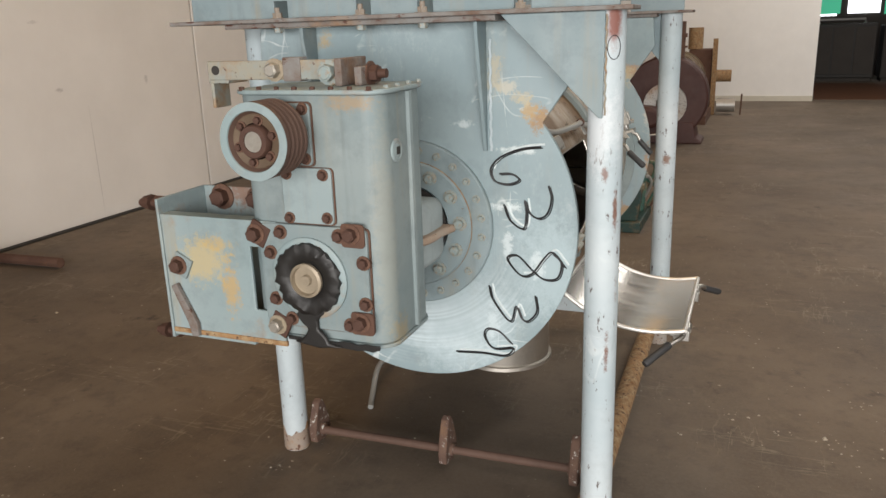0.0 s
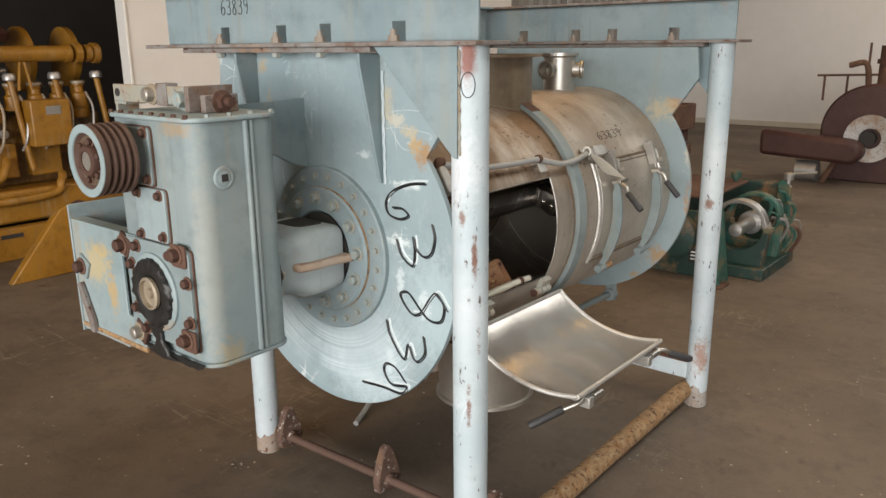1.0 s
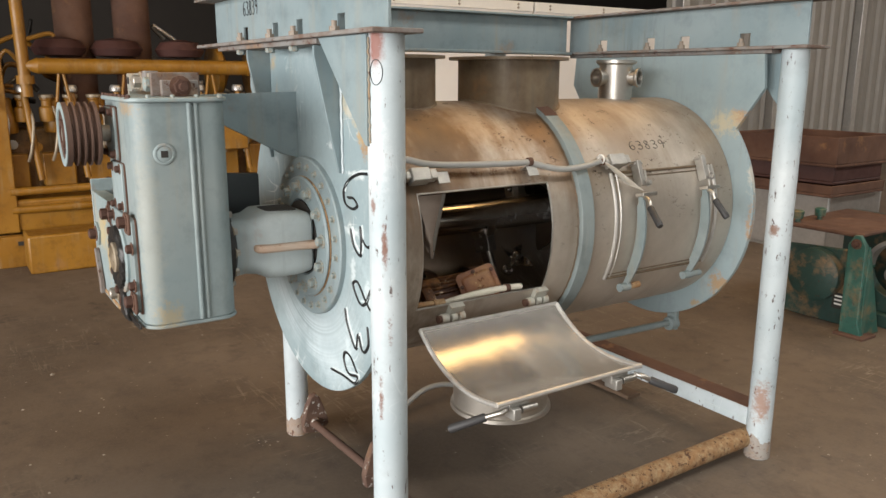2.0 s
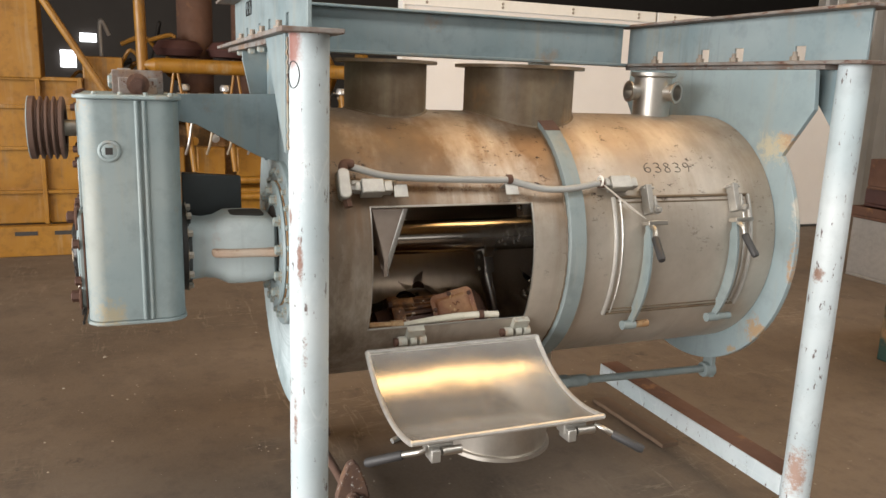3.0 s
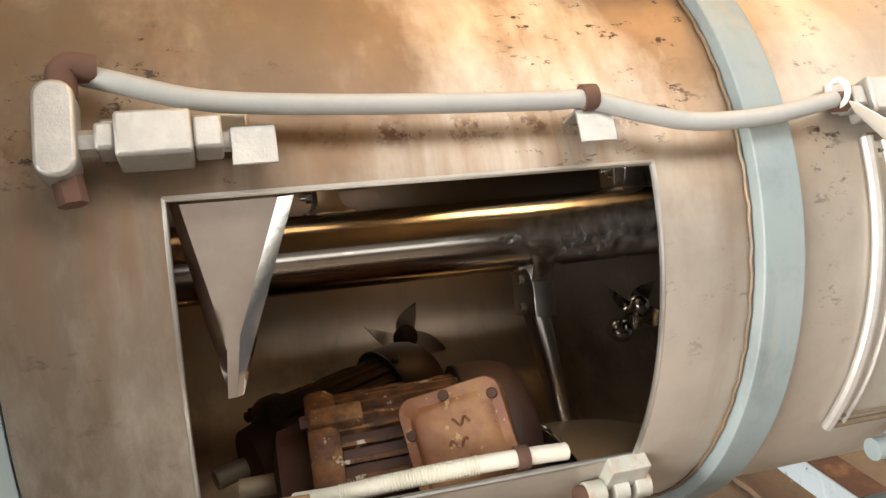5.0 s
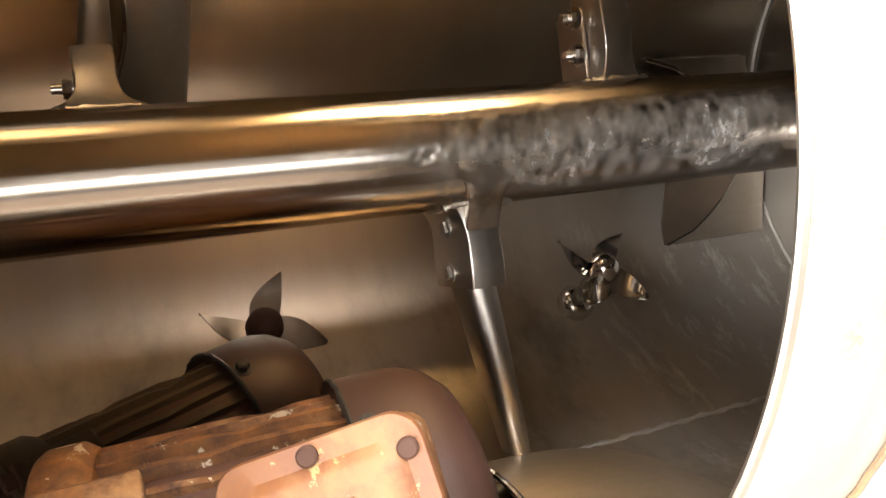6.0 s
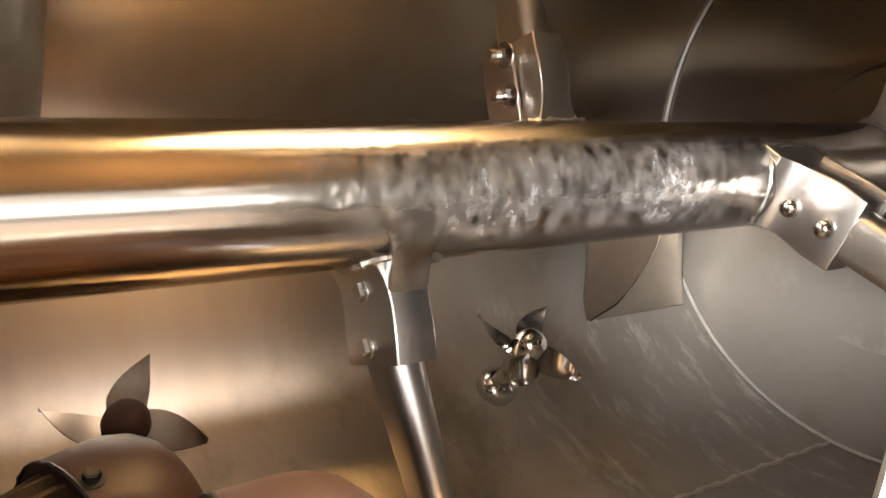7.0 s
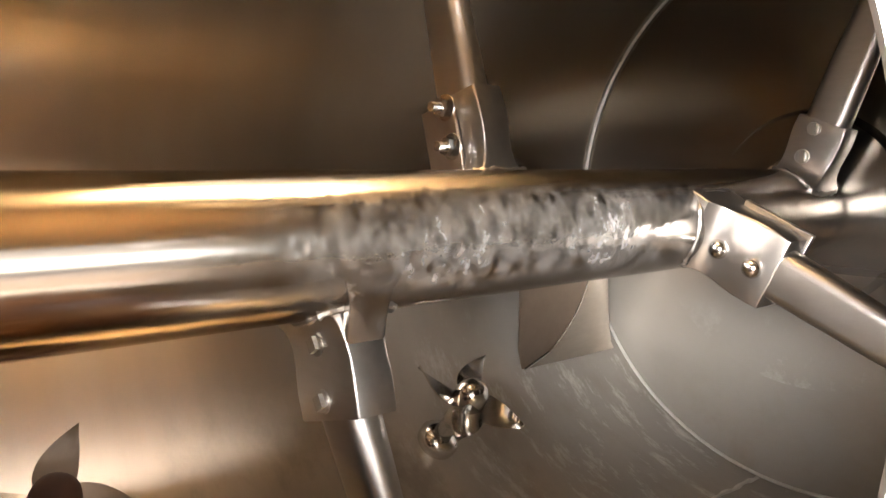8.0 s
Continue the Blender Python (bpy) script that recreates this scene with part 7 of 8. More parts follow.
for y, w in ((0.215, 0.075), (1.155, 0.085)):
    bm = bmesh.new()
    m = Matrix.Translation(polar(0.545, 30, y)) @ Matrix.Rotation(radians(-31), 4, "Y")
    box(bm, -0.022, 0.028, 0.0, w, -0.03, 0.02, m)
    box(bm, -0.018, 0.02, -0.02, 0.0, -0.018, 0.012, m)
    box(bm, -0.016, 0.022, w, w + 0.03, -0.024, 0.014, m)
    box(bm, -0.03, -0.022, -0.02, w + 0.06, -0.01, 0.036, m)
    s = part("safety_switch", bm, ALU, wire, "dented cast safety switch", bevel=0.004)
    bm = bmesh.new()
    cyl(bm, m @ Vector((0.002, -0.045, -0.004)), m @ Vector((0.002, -0.018, -0.004)), 0.014, seg=6)
    part("gland", bm, RUST if y > 1 else ALU, s)
for y, a in ((0.3495, 29.45), (0.7565, 29.45)):
    bm = bmesh.new()
    m = Matrix.Translation(polar(0.51, a, y)) @ Matrix.Rotation(radians(-a), 4, "Y")
    box(bm, 0.034, 0.038, -0.022, 0.026, -0.032, 0.012, m)
    box(bm, -0.004, 0.038, -0.022, 0.026, 0.008, 0.012, m)
    part("angle_bracket", bm, ALU, wire, "small bent steel bracket", bevel=0.001)
bm = bmesh.new()
c = polar(0.551, 31.9, 0.752)
cyl(bm, c + Vector((0, -0.008, 0)), c + Vector((0, 0.01, 0)), 0.017, seg=12)
part("conduit_clip", bm, RUST, wire)

bm = bmesh.new()
a, b = Vector((0.515, 1.11, 1.468)), Vector((0.548, 1.245, 1.365))
d = (b - a).normalized()
w = Vector((0.88, -0.46, 0.12))
w = (w - d * w.dot(d)).normalized()
n = w.cross(d)
w = n.cross(d) * -1
m = Matrix(((*d, 0), (*w, 0), (*n, 0), (0, 0, 0, 1))).transposed()
m.translation = a
prism(bm, [(0, -0.010), (0.03, -0.035), (0.16, -0.060), (0.180, -0.045), (0.188, 0.055), (0.03, 0.040), (0, 0.010)], "z", -0.0008, 0.0008)
for v in bm.verts:
    v.co = m @ v.co
tag = solid("cable_tie_tag", bm, TAG, "white plastic tie tag on the conduit", "tag")
bm = bmesh.new()
c = polar(0.556, 30.5, 1.118)
tube(bm, [c + Vector((0.017 * math.cos(k * math.tau / 20), 0.0, 0.017 * math.sin(k * math.tau / 20))) for k in range(21)], 0.004, 6, False)
place(part("tie_loop", bm, WHITE, None), tag)

# ---- hand-written numbers ----
STROKES = {
    "6": [[(0.75, 1.0), (0.35, 0.85), (0.12, 0.5), (0.15, 0.15), (0.45, 0.0), (0.75, 0.12), (0.8, 0.38), (0.55, 0.52), (0.25, 0.42), (0.13, 0.25)]],
    "3": [[(0.15, 0.92), (0.5, 1.0), (0.78, 0.8), (0.65, 0.58), (0.35, 0.52), (0.7, 0.48), (0.85, 0.22), (0.55, 0.0), (0.1, 0.08)]],
    "8": [[(0.75, 0.85), (0.45, 1.0), (0.2, 0.82), (0.4, 0.58), (0.75, 0.35), (0.72, 0.06), (0.4, 0.0), (0.15, 0.2), (0.4, 0.5), (0.72, 0.7), (0.78, 0.88)]],
    "9": [[(0.8, 0.75), (0.55, 0.98), (0.22, 0.88), (0.2, 0.62), (0.5, 0.5), (0.8, 0.7), (0.78, 0.4), (0.6, 0.0)]],
}


def scrawl(parent, text, at, w, h, gap, r):
    """Marker strokes; at(k, u, v) gives the place of a flat (u, v) of the k-th character."""
    for k, ch in enumerate(text):
        for st in STROKES[ch]:
            bm = bmesh.new()
            tube(bm, [at(k, k * (w + gap) + p.x * w, p.y * h) for p in smooth_path([(x, y, 0) for x, y in st], 7)], r, 6)
            part("marker_digit", bm, INK, parent)


# the big digits on the end plate: strokes in decimetres about each digit's middle, its top pointing outwards
ON_DISC = (
    (0.39, 1.42, ((0.93, 0.68), (0.30, 0.61), (-0.34, 0.39), (-0.73, 0.11), (-0.9, -0.21), (-0.74, -0.57), (-0.24, -0.66), (0.14, -0.49), (-0.13, -0.29), (-0.57, -0.30))),
    (0.44, 1.27, ((-0.92, 0.10), (-0.7, -0.45), (-0.21, -0.74), (-0.1, -0.20), (-0.15, 0.28), (0.01, -0.14), (0.33, -0.33), (0.65, -0.15), (0.8, 0.38), (0.7, 0.85))),
    (0.462, 1.06, ((1.08, 0.05), (0.65, 0.56), (0.33, 0.32), (-0.1, -0.27), (-0.55, -0.37), (-1.04, 0.21), (-0.65, 0.35), (-0.1, -0.16), (0.33, -0.46), (0.82, -0.36), (0.95, 0.2), (0.66, 0.5))),
    (0.38, 0.90, ((-0.92, 0.72), (-0.76, 0.16), (-0.13, -0.6), (0.1, 0.01), (0.32, -0.43), (0.55, -0.52), (0.88, -0.13), (0.83, 0.49))),
    (0.28, 0.745, ((-1.29, -0.52), (-0.26, -0.44), (0.68, -0.44), (0.97, -0.1), (0.22, -0.2), (-0.13, 0.24), (-0.01, 0.56), (0.46, 0.49), (0.92, 0.07))),
)
CHALK = plain("pale_scratch", (0.60, 0.67, 0.68), 0.6, 0, 0.3, 40)
for cx, cz, st in ON_DISC:
    for dx, dz, r, mat, y in ((0, 0, 0.0036, INK, 0.048), (0.006, -0.004, 0.0022, INK, 0.0485), (0.013, 0.009, 0.0045, CHALK, 0.0512)):
        bm = bmesh.new()
        tube(bm, [(cx + p.x * 0.1 + dx, y, cz + p.y * 0.1 + dz) for p in smooth_path([(a, b, 0) for a, b in (st if mat is INK else st[:5])], 7)], r, 6)
        part("marker_digit" if mat is INK else "paint_scratch", bm, mat, plate_f)
scrawl(shell, "63839", lambda k, u, v: polar(0.5085, 36.6 + math.degrees(v / 0.508), 1.36 + u), 0.038, 0.042, 0.008, 0.0014)
scrawl(front_beam, "63839", lambda k, u, v: (-0.48 + u, -0.0125, 2.045 + v), 0.03, 0.055, 0.005, 0.0014)
# ring drawn in marker on the post
bm = bmesh.new()
tube(bm, [(0.707 + 0.0578 * math.sin(0.55 + 0.36 * math.cos(k * math.tau / 28)), -0.0578 * math.cos(0.55 + 0.36 * math.cos(k * math.tau / 28)), 1.815 + 0.036 * math.sin(k * math.tau / 28)) for k in range(29)], 0.0014, 6, False)
part("marker_ring", bm, INK, post_fr)

# ---- background: yellow engine behind the partition ----
engine = thing("diesel_engine", (-6.3, 0.4, 0), "large yellow diesel engine on a skid", "engine")


def engine_parts():
    bm = bmesh.new()
    pts = [(-3.2, 0.0), (2.2, 0.0), (2.2, 0.30), (-3.2, 0.30)]
    prism(bm, pts, "x", -5.62, -5.50)
    skid = part("skid_beam", bm, YELLOW, engine, "yellow skid beam with lifting slots", bevel=0.008)
    bm = bmesh.new()
    # lifting slots are black strips, their inner shade painted on
    for y in (-2.4, -1.6, -1.25, -0.6, 0.9):
        bm = bmesh.new()
        box(bm, -5.503, -5.496, y, y + 0.2, 0.21, 0.25)
        part("slot_shade", bm, DARK, skid)
    bm = bmesh.new()
    box(bm, -7.2, -5.7, -0.75, 2.3, 0.3, 0.62)
    part("sump", bm, YELLOW, engine, bevel=0.03)
    bm = bmesh.new()
    box(bm, -6.9, -5.95, -0.7, 2.2, 0.62, 1.30)
    blk = part("engine_block", bm, ENGINE_GRIME, engine, "oily dark yellow engine block", bevel=0.03)
    for k in range(13):
        y = -0.62 + k * 0.215
        bm = bmesh.new()
        lathe(bm, [(0.07, 0), (0.075, 0.02), (0.075, 0.13), (0.05, 0.15), (0.05, 0.2), (0.06, 0.21), (0.06, 0.25), (0.03, 0.26)], (-5.84, y, 1.36), (0, 0, 1), 16)
        part("valve_cover", bm, YELLOW, blk)
        bm = bmesh.new()
        lathe(bm, [(0.062, 0), (0.07, 0.005), (0.07, 0.03), (0.06, 0.035)], (-5.84, y, 1.585), (0, 0, 1), 16)
        part("brass_collar", bm, TAN, blk, "dull brass collar")
        bm = bmesh.new()
        tube(bm, smooth_path([(-5.80, y + 0.05, 1.5), (-5.72, y + 0.07, 1.35), (-5.70, y + 0.03, 1.1), (-5.76, y, 0.98)], 5), 0.014, 8)
        part("fuel_line", bm, TAN if k % 3 else ALLOY, blk)
        bm = bmesh.new()
        lathe(bm, [(0.03, 0), (0.03, 0.05), (0.045, 0.055), (0.045, 0.085), (0.02, 0.09)], (-5.94, y + 0.1, 1.14 - 0.03 * (k % 2)), (1, 0, 0), 14)
        part("plug_cap", bm, YELLOW if k % 2 else ALLOY, blk)
    for k in range(7):
        y = -0.55 + k * 0.42
        bm = bmesh.new()
        box(bm, -5.96, -5.82, y - 0.15, y + 0.15, 0.72, 1.05)
        part("side_cover", bm, YELLOW, blk, bevel=0.015)
        bm = bmesh.new()
        lathe(bm, [(0.09, 0), (0.10, 0.02), (0.10, 0.16), (0.075, 0.2), (0.06, 0.28), (0.065, 0.32), (0.05, 0.34)], (-5.9, y, 1.25), (0, 0, 1), 18)
        part("cylinder_head", bm, YELLOW, blk)
        bm = bmesh.new()
        tube(bm, [(-5.78, y + 0.16, 1.66), (-5.74, y + 0.2, 1.2), (-5.72, y + 0.24, 0.8)], 0.03, 10)
        part("push_tube", bm, YELLOW, blk)
        bm = bmesh.new()
        lathe(bm, [(0.05, 0), (0.06, 0.01), (0.06, 0.05), (0.045, 0.07)], (-5.78, y + 0.16, 1.64), (0, 0, 1), 14)
        part("tube_cap", bm, ALLOY, blk)
    bm = bmesh.new()
    cyl(bm, (-5.72, -0.25, 1.89), (-5.72, 1.80, 1.885), 0.075, seg=24)
    man = part("manifold_pipe", bm, YELLOW, engine, "long yellow manifold pipe")
    for y, r in ((1.80, 0.085), (1.9, 0.1), (2.0, 0.085), (2.08, 0.1)):
        bm = bmesh.new()
        cyl(bm, (-5.72, y, 1.885), (-5.72, y + 0.06, 1.885), r, seg=24)
        part("pipe_joint", bm, YELLOW, man)
    bm = bmesh.new()
    lathe(bm, [(0.075, 0), (0.05, 0.06), (0.03, 0.1)], (-5.72, -0.25, 1.89), (0, -1, 0), 24)
    part("pipe_end", bm, YELLOW, man)
    for y in (-0.05, 0.55, 1.4):
        bm = bmesh.new()
        tube(bm, [(-5.72, y - 0.06, 1.55), (-5.72, y - 0.02, 1.82), (-5.72, y + 0.02, 1.82), (-5.72, y + 0.06, 1.55)], 0.014, 8)
        part("pipe_stay", bm, YELLOW, man)
    for x, y, r in ((-6.25, 1.55, 0.3), (-6.25, 2.0, 0.3)):
        bm = bmesh.new()
        lathe(bm, [(0.05, 0), (r, 0.03), (r, 0.09), (r * 0.6, 0.16), (r * 0.3, 0.2)], (x, y, 1.85), (0, 1, 0), 32)
        part("turbocharger", bm, YELLOW, engine)
    for y in (0.78, 0.2):
        bm = bmesh.new()
        cyl(bm, (-6.4, y, 1.5), (-6.4, y, 2.9), 0.19, seg=24)
        part("exhaust_pipe", bm, RUST, engine, "sooty brown exhaust stack")
    for y in (0.0, 0.55, 1.2):
        bm = bmesh.new()
        lathe(bm, [(0.02, 0), (0.22, 0.02), (0.26, 0.09), (0.2, 0.17), (0.05, 0.2)], (-6.1, y, 1.98), (0, 0, 1), 24)
        part("air_filter", bm, BROWN, engine)
    bm = bmesh.new()
    box(bm, -5.78, -5.58, 1.36, 1.74, 1.02, 1.46)
    cb = part("control_box", bm, YELLOW, engine, bevel=0.015)
    bm = bmesh.new()
    box(bm, -5.58, -5.575, 1.5, 1.64, 1.32, 1.40)
    part("plate", bm, ALLOY, cb)
    for z, y0, y1 in ((0.70, -0.6, 1.1), (0.52, -0.6, 1.6)):
        bm = bmesh.new()
        tube(bm, smooth_path([(-5.7, y0, z), (-5.66, (y0 + y1) / 2, z + 0.01), (-5.66, y1 - 0.15, z + 0.02), (-5.68, y1, z + 0.14), (-5.75, y1 + 0.05, z + 0.2)], 6), 0.04, 12)
        part("oil_pipe", bm, YELLOW, engine)
    bm = bmesh.new()
    box(bm, -5.5, -5.1, -0.55, 0.34, 0.0, 0.36)
    part("step_box", bm, YELLOW, engine, bevel=0.02)
    # radiator housing with ribs and posts
    bm = bmesh.new()
    box(bm, -7.4, -5.68, -2.6, -0.92, 0.3, 1.72)
    rad = part("radiator_housing", bm, YELLOW, engine, "ribbed yellow radiator housing", bevel=0.01)
    for y in (-2.4, -1.85, -1.32, -0.95):
        bm = bmesh.new()
        box(bm, -5.68, -5.63, y - 0.02, y + 0.02, 0.3, 1.74)
        part("rib", bm, YELLOW, rad, bevel=0.004)
    for z in (0.62, 1.05, 1.45, 1.72):
        bm = bmesh.new()
        box(bm, -5.68, -5.64, -2.6, -0.92, z - 0.018, z + 0.018)
        part("rib", bm, YELLOW, rad, bevel=0.004)
    bm = bmesh.new()
    box(bm, -6.0, -5.62, -1.9, -1.28, 1.72, 4.2)
    part("tower", bm, YELLOW, engine, bevel=0.01)
    bm = bmesh.new()
    box(bm, -6.6, -5.68, -0.92, -0.55, 0.3, 1.95)
    part("cabinet", bm, YELLOW, engine, bevel=0.012)
    bm = bmesh.new()
    cyl(bm, (-5.75, -0.36, 1.6), (-5.75, -0.40, 4.2), 0.055, seg=18)
    cyl(bm, (-5.75, -0.36, 1.72), (-5.75, -0.36, 1.8), 0.08, seg=18)
    part("riser_pipe", bm, YELLOW, engine)
    bm = bmesh.new()
    tube(bm, [(-5.6, -1.25, 2.5), (-5.6, -0.66, 1.5)], 0.035, 8)
    part("diagonal_brace", bm, YELLOW, engine)
    # dark tangle of fittings above
    rnd = random.Random(4)
    for k in range(26):
        y, z = rnd.uniform(-0.9, 2.0), rnd.uniform(1.45, 2.25)
        x = rnd.uniform(-6.9, -6.1)
        bm = bmesh.new()
        tube(bm, smooth_path([(x, y, z), (x + 0.05, y + rnd.uniform(-0.3, 0.3), z + rnd.uniform(0, 0.15)), (x, y + rnd.uniform(-0.5, 0.5), z - rnd.uniform(0, 0.3))], 5), rnd.uniform(0.012, 0.03), 8)
        part("hose", bm, rnd.choice((DARK, YELLOW, ALLOY)), engine)


engine_parts()

# striped wedge and low rail by the partition
bm = bmesh.new()
prism(bm, [(0.62, 0.0), (1.38, 0.0), (1.38, 0.5), (1.22, 0.62), (1.1, 0.58)], "x", -4.75, -4.65)
solid("wheel_chock", bm, YELLOW, "yellow and black steel wedge on the floor", "wedge", bevel=0.012)
bm = bmesh.new()
tube(bm, [(-6.5, 2.06, 0.05), (-4.3, 2.16, 0.05)], 0.045, 8)
solid("floor_pipe", bm, RUST, "rusty pipe lying on the floor", "pipe")

# ---- background: blower, tank, green machine ----


def blower():
    t = thing("blower", (-0.2, 10.4, 0), "oxide-brown fan blower with a silver inlet ring", "blower")
    cy, cx, cz = 10.2, -0.19, 0.70
    bm = bmesh.new()
    lathe(bm, [(0.3, 0), (0.62, 0.0), (0.65, 0.03), (0.65, 0.45), (0.62, 0.48), (0.3, 0.48)], (cx, cy, cz), (0, 1, 0), 48)
    part("casing", bm, BROWN, t)
    bm = bmesh.new()
    lathe(bm, [(0.14, 0), (0.31, 0), (0.325, 0.03), (0.325, 0.1), (0.14, 0.06)], (cx + 0.02, cy - 0.02, 0.62), (0, -1, 0), 40, closed=True)
    part("inlet_ring", bm, FLAKED, t, "silver flaking inlet ring")
    bm = bmesh.new()
    cyl(bm, (cx, cy - 0.16, 0.62), (cx, cy + 0.1, 0.62), 0.1, seg=24)
    part("bearing", bm, DARK, t)
    bm = bmesh.new()
    prism(bm, [(-1.5, 0.36), (-0.3, 0.30), (-0.2, 0.35), (-0.16, 0.46), (-0.22, 0.58), (-0.34, 0.62), (-1.5, 0.72)], "y", cy - 0.55, cy - 0.18)
    part("belt_guard", bm, BROWN, t, "long brown belt guard", bevel=0.14)
    bm = bmesh.new()
    prism(bm, [(-0.70, 0.0), (0.40, 0.0), (0.40, 0.04), (0.30, 0.10), (0.26, 0.34), (-0.60, 0.34), (-0.62, 0.10), (-0.70, 0.04)], "y", cy - 0.02, cy + 0.6)
    part("base", bm, BROWN, t, bevel=0.02)
    bm = bmesh.new()
    cyl(bm, (-0.085, cy + 0.25, 1.2), (-0.085, cy + 0.25, 1.86), 0.145, seg=24)
    cyl(bm, (-0.085, cy + 0.25, 1.62), (-0.085, cy + 0.25, 1.68), 0.175, seg=24)
    part("outlet_pipe", bm, RUST, t)
    bm = bmesh.new()
    cyl(bm, (-1.0, cy - 0.36, 0.16), (-0.72, cy - 0.36, 0.16), 0.14, seg=20)
    part("motor", bm, ALLOY, t)
    bm = bmesh.new()
    tube(bm, [(-0.66, cy - 0.36, 0.0), (-0.5, cy - 0.36, 0.34)], 0.04, 8)
    part("strut", bm, RUST, t)
    bm = bmesh.new()
    tube(bm, [(-1.0, cy + 0.2, 1.45), (0.1, cy + 0.2, 1.48)], 0.016, 8)
    part("hand_rail", bm, RUST, t)
    for x in (-0.9, -0.6, -0.35):
        bm = bmesh.new()
        tube(bm, [(x, cy + 0.2, 1.1), (x, cy + 0.2, 1.46 if x < -0.5 else 1.9)], 0.016, 8)
        part("pipe_stub", bm, RUST, t)
    bm = bmesh.new()
    tube(bm, smooth_path([(-0.3, cy + 0.1, 1.3), (-0.34, cy, 1.62), (-0.55, cy, 1.60)], 6), 0.04, 8)
    part("bent_pipe", bm, RUST, t)


blower()


def burner():
    t = thing("burner_drum", (-0.2, 14.0, 0), "grey and rust-stained burner drum by the wall", "burner")
    bm = bmesh.new()
    lathe(bm, [(0.3, 0), (0.54, 0.0), (0.56, 0.03), (0.56, 0.5), (0.585, 0.5), (0.585, 0.56), (0.56, 0.56), (0.56, 1.3), (0.585, 1.3), (0.585, 1.36), (0.56, 1.36), (0.56, 2.0), (0.3, 2.0)], (-0.4, 12.4, 0.72), (0, 1, 0), 40)
    part("drum", bm, NOZZLE, t, "stained ribbed burner shell")
    bm = bmesh.new()
    box(bm, -0.2, 0.26, 14.4, 14.8, 0.06, 1.3)
    part("end_box", bm, RUST, t, bevel=0.03)
    bm = bmesh.new()
    cyl(bm, (-0.08, 14.5, 1.3), (-0.08, 14.5, 1.72), 0.145, seg=24)
    part("stack", bm, RUST_PIPE, t)
    bm = bmesh.new()
    cyl(bm, (0.26, 14.55, 0.76), (0.64, 14.55, 0.76), 0.12, seg=20)
    part("pipe", bm, RUST_PIPE, t)
    bm = bmesh.new()
    box(bm, 0.27, 0.36, 14.3, 14.4, 0.0, 1.5)
    part("stand", bm, RUST_PIPE, t)
    bm = bmesh.new()
    box(bm, -0.9, 0.3, 12.6, 14.8, 0.0, 0.16)
    part("skid", bm, RUST, t)
    bm = bmesh.new()
    cyl(bm, (0.4, 14.3, 0.2), (0.75, 14.3, 0.2), 0.14, seg=18)
    part("pump", bm, ALLOY, t)
    bm = bmesh.new()
    tube(bm, [(0.86, 14.3, 0.0), (0.87, 14.3, 0.42)], 0.016, 8)
    part("rod", bm, RUST, t)


burner()


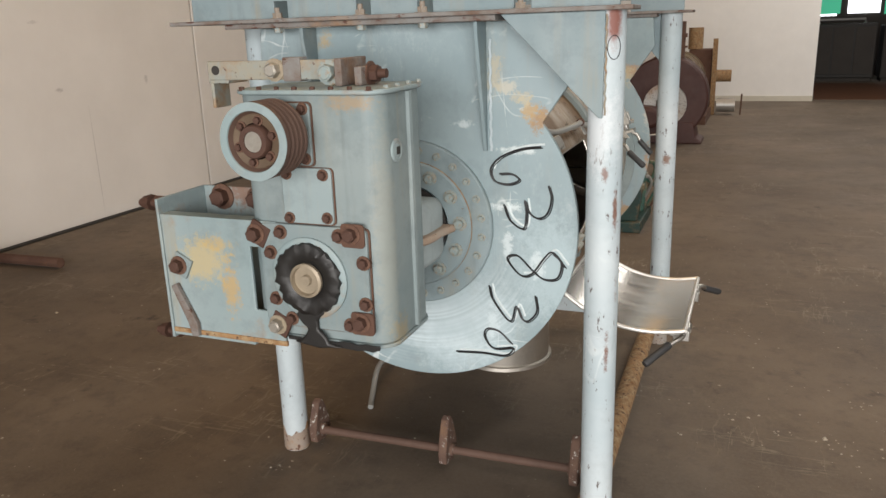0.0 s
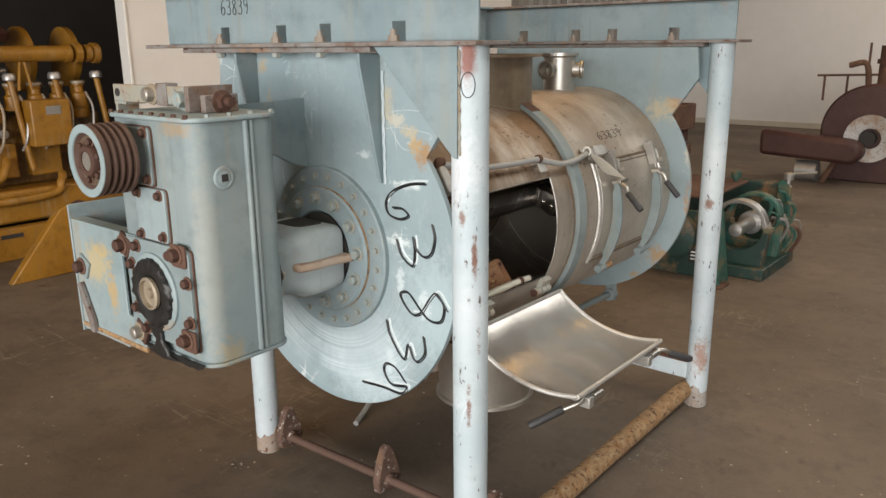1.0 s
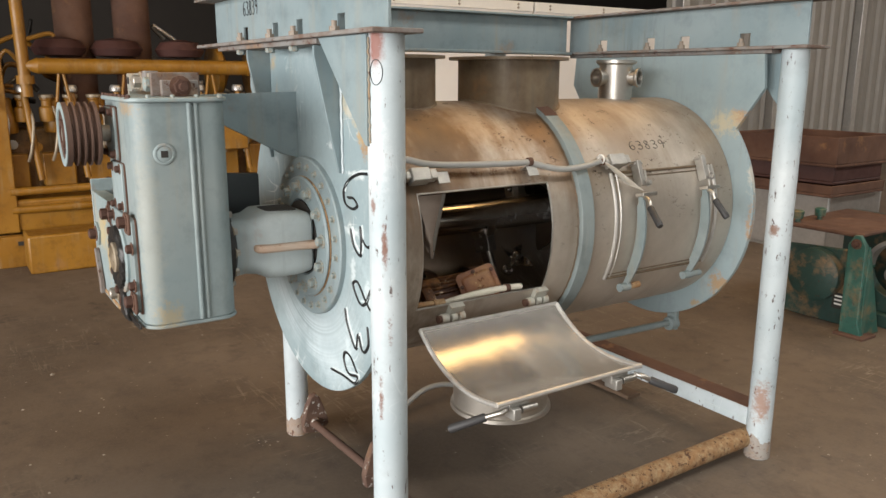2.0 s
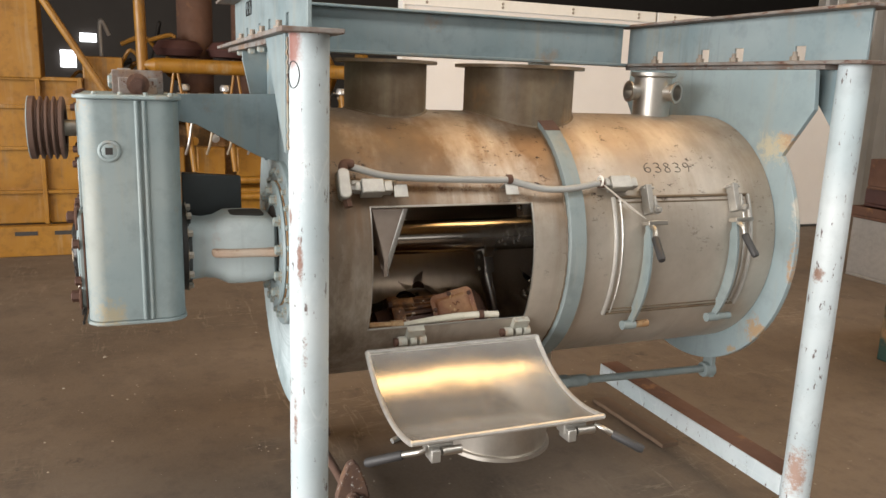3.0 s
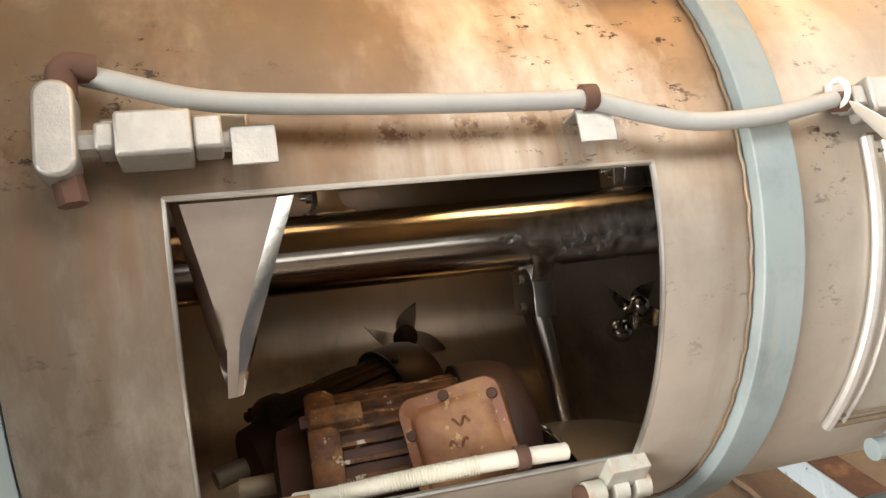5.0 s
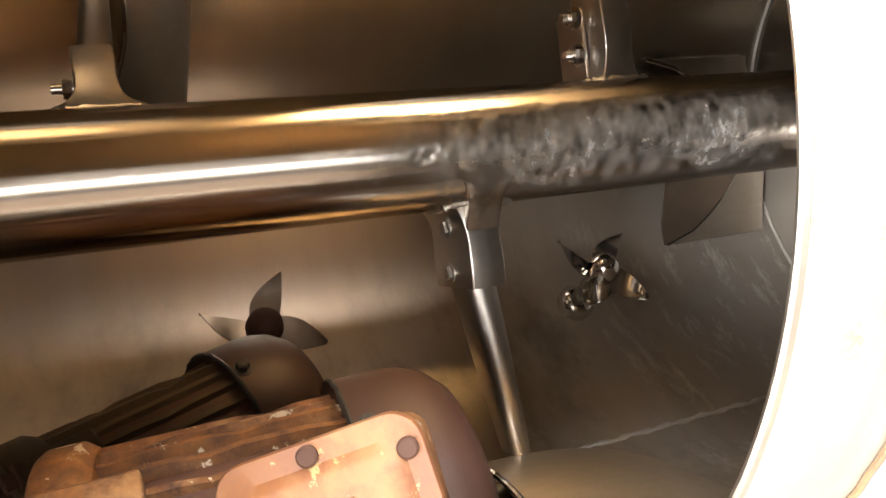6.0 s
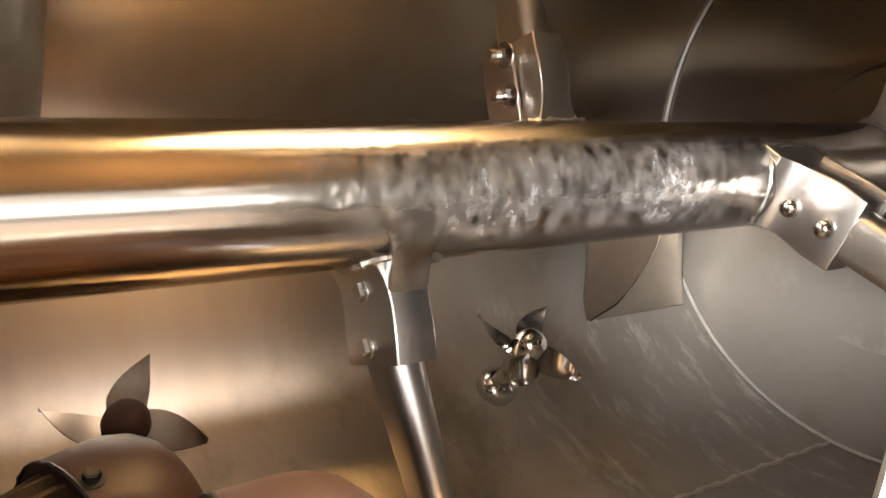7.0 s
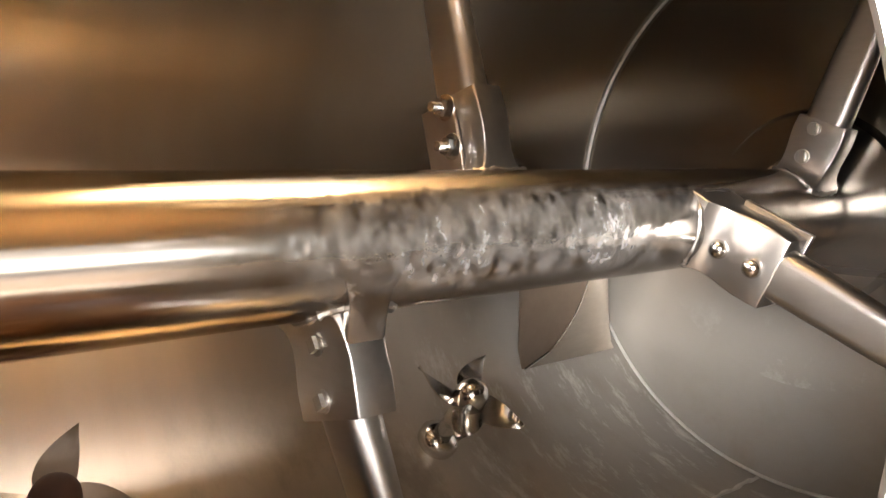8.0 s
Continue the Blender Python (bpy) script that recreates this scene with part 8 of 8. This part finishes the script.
def green_machine():
    """A stripped bearing frame: gabled end brackets, a split bearing arch, a rusty bed."""
    t = thing("green_machine", (-0.4, 4.9, 0), "low grimy green bearing frame machine with a rusty bed", "machine")
    bm = bmesh.new()
    prism(bm, [(-0.14, 0.0), (0.02, 0.0), (0.02, 0.03), (-0.01, 0.10), (-0.012, 0.66), (-0.06, 0.73), (-0.10, 0.73), (-0.14, 0.66)], "y", 4.16, 4.20)
    c = part("end_bracket", bm, GREEN, t, "chipped green end bracket", bevel=0.006)
    bolt(c, (-0.08, 4.16, 0.67), (0, -1, 0), 0.05, BOLT_RUST)
    bm = bmesh.new()
    prism(bm, [(4.20, 0.0), (4.44, 0.0), (4.22, 0.62), (4.20, 0.66)], "x", -0.03, 0.0)
    part("bracket_web", bm, GREEN, c, bevel=0.004)
    bm = bmesh.new()
    box(bm, -0.16, 0.06, 4.12, 4.30, 0.0, 0.022)
    part("bracket_foot", bm, RUST, c, bevel=0.004)
    # side plate in the darkened green, its shadow put into the paint
    bm = bmesh.new()
    prism(bm, [(-0.82, 0.0), (-0.14, 0.0), (-0.14, 0.58), (-0.82, 0.54)], "y", 4.36, 4.40)
    p = part("side_plate", bm, GREEN_SHADED, t, "side plate with shade put into its green paint", bevel=0.01)
    bm = bmesh.new()
    lathe(bm, [(0.1, 0), (0.19, 0.0), (0.2, 0.03), (0.2, 0.1), (0.17, 0.12), (0.05, 0.13)], (-0.44, 4.36, 0.36), (0, -1, 0), 32)
    cap = part("bearing_cap", bm, GREEN_SHADED, p)
    for k in range(6):
        q = math.tau * k / 6
        bolt(cap, (-0.44 + 0.16 * math.cos(q), 4.27, 0.36 + 0.16 * math.sin(q)), (0, -1, 0), 0.035, BOLT_RUST)
    bm = bmesh.new()
    box(bm, -0.32, -0.22, 4.352, 4.36, 0.12, 0.24)
    pl = part("name_plate", bm, DARK, p, bevel=0.002)
    bm = bmesh.new()
    for z in (0.15, 0.18, 0.21):
        box(bm, -0.30, -0.24, 4.349, 4.352, z, z + 0.012)
    part("plate_mark", bm, WHITE, pl)
    # split bearing: an arch over the open bore, standing on a saddle
    for y, r in ((4.62, 0.235), (5.02, 0.235)):
        bm = bmesh.new()
        outer = arc(-0.02, 0.42, r, 0, 180, 20)
        inner = arc(-0.02, 0.42, r - 0.035, 180, 0, 20)
        prism(bm, outer + inner, "y", y, y + 0.10)
        a = part("bearing_arch", bm, ALLOY if y < 4.8 else GREEN, t, "worn split bearing arch", bevel=0.006)
        for x in (-0.29, 0.19):
            bm = bmesh.new()
            box(bm, x, x + 0.065, y - 0.01, y + 0.11, 0.40, 0.44)
            part("arch_ear", bm, GREEN, a, bevel=0.004)
        for x in (-0.258, 0.222):
            bolt(a, (x, y + 0.05, 0.44), (0, 0, 1), 0.04, BOLT_STEEL, stud=True)
        bm = bmesh.new()
        lower = arc(-0.02, 0.42, r - 0.035, 180, 360, 20)
        prism(bm, [(-0.28, 0.42)] + lower[1:-1] + [(0.24, 0.42), (0.20, 0.10), (-0.24, 0.10)], "y", y + 0.005, y + 0.095)
        part("bearing_saddle", bm, GREEN_SHADED if y < 4.8 else GREEN, a, bevel=0.006)
    bm = bmesh.new()
    lathe(bm, [(0.02, 0), (0.055, 0.01), (0.055, 0.36), (0.10, 0.37), (0.10, 0.45), (0.05, 0.46), (0.02, 0.52)], (-0.02, 4.56, 0.40), (0, 1, 0), 28)
    part("axle", bm, ALLOY, t)
    bm = bmesh.new()
    prism(bm, [(-0.85, 4.42), (-0.2, 4.42), (-0.22, 5.42), (-0.9, 5.46)], "z", 0.66, 0.69)
    part("top_plate", bm, RUST, t, "rust-brown bed plate", bevel=0.01)
    bm = bmesh.new()
    prism(bm, [(0.04, 0.0), (0.20, 0.0), (0.20, 0.05), (0.16, 0.12), (0.15, 0.66), (0.08, 0.72), (0.04, 0.70)], "y", 5.42, 5.48)
    part("end_bracket", bm, GREEN, t, "chipped green end bracket", bevel=0.006)
    bm = bmesh.new()
    box(bm, -0.92, 0.1, 5.48, 5.56, 0.0, 0.68)
    part("frame_end", bm, GREEN_SHADED, t, bevel=0.02)
    bm = bmesh.new()
    box(bm, -0.30, 0.24, 4.55, 5.40, 0.0, 0.10)
    part("sole_plate", bm, GREEN_SHADED, t, bevel=0.01)
    bm = bmesh.new()
    tube(bm, [(0.10, 5.45, 0.72), (0.16, 5.46, 0.78), (0.34, 5.5, 0.80)], 0.01, 8)
    part("lever", bm, ALLOY, t)
    for x, y in ((0.12, 5.45), (-0.72, 4.75), (-0.75, 4.5), (-0.3, 5.3)):
        bm = bmesh.new()
        lathe(bm, [(0.02, 0), (0.02, 0.03), (0.04, 0.035), (0.045, 0.09), (0.03, 0.10)], (x, y, 0.685), (0, 0, 1), 14)
        part("grease_cup", bm, ALLOY if x > 0 else GREEN, t)
    # pipework along the open side
    rnd = random.Random(9)
    for k in range(14):
        x, y, z = 0.16 + rnd.uniform(-0.1, 0.1), 4.72 + 0.045 * k, rnd.uniform(0.34, 0.66)
        bm = bmesh.new()
        tube(bm, smooth_path([(x, y, z), (x + 0.04, y + 0.05, z - 0.02), (x + 0.05, y + 0.08, z - 0.10), (x - 0.02, y + 0.1, max(0.1, z - 0.25))], 4), rnd.uniform(0.008, 0.018), 8)
        part("oil_pipe", bm, rnd.choice((ALLOY, RUST, DARK, GREEN)), t)


green_machine()


def bin_box(x0, x1, y0, y1, z0, z1, mat, label, flare=0.0):
    bm = bmesh.new()
    box(bm, x0, x1, y0, y1, z0, z0 + 0.03)
    w = 0.02
    for a0, a1, b0, b1 in ((x0, x1, y0, y0 + w), (x0, x1, y1 - w, y1), (x0, x0 + w, y0 + w, y1 - w), (x1 - w, x1, y0 + w, y1 - w)):
        box(bm, a0, a1, b0, b1, z0 + 0.03, z1)
    solid("steel_bin", bm, mat, label, "bin", group="stacked bins", bevel=0.008)


bin_box(-2.9, -1.62, 6.4, 7.4, 0.0, 0.62, ALLOY, "dull grey steel bin on the floor")
bin_box(-2.85, -1.55, 6.3, 7.3, 0.62, 0.74, RUST, "shallow rusty steel tray in a stack")
bin_box(-2.8, -1.6, 6.4, 7.3, 0.74, 0.92, BROWN, "dark brown steel tray in a stack")
bin_box(-2.75, -1.56, 6.35, 7.4, 0.92, 1.22, RUST, "brown rusty steel bin on top of a stack")
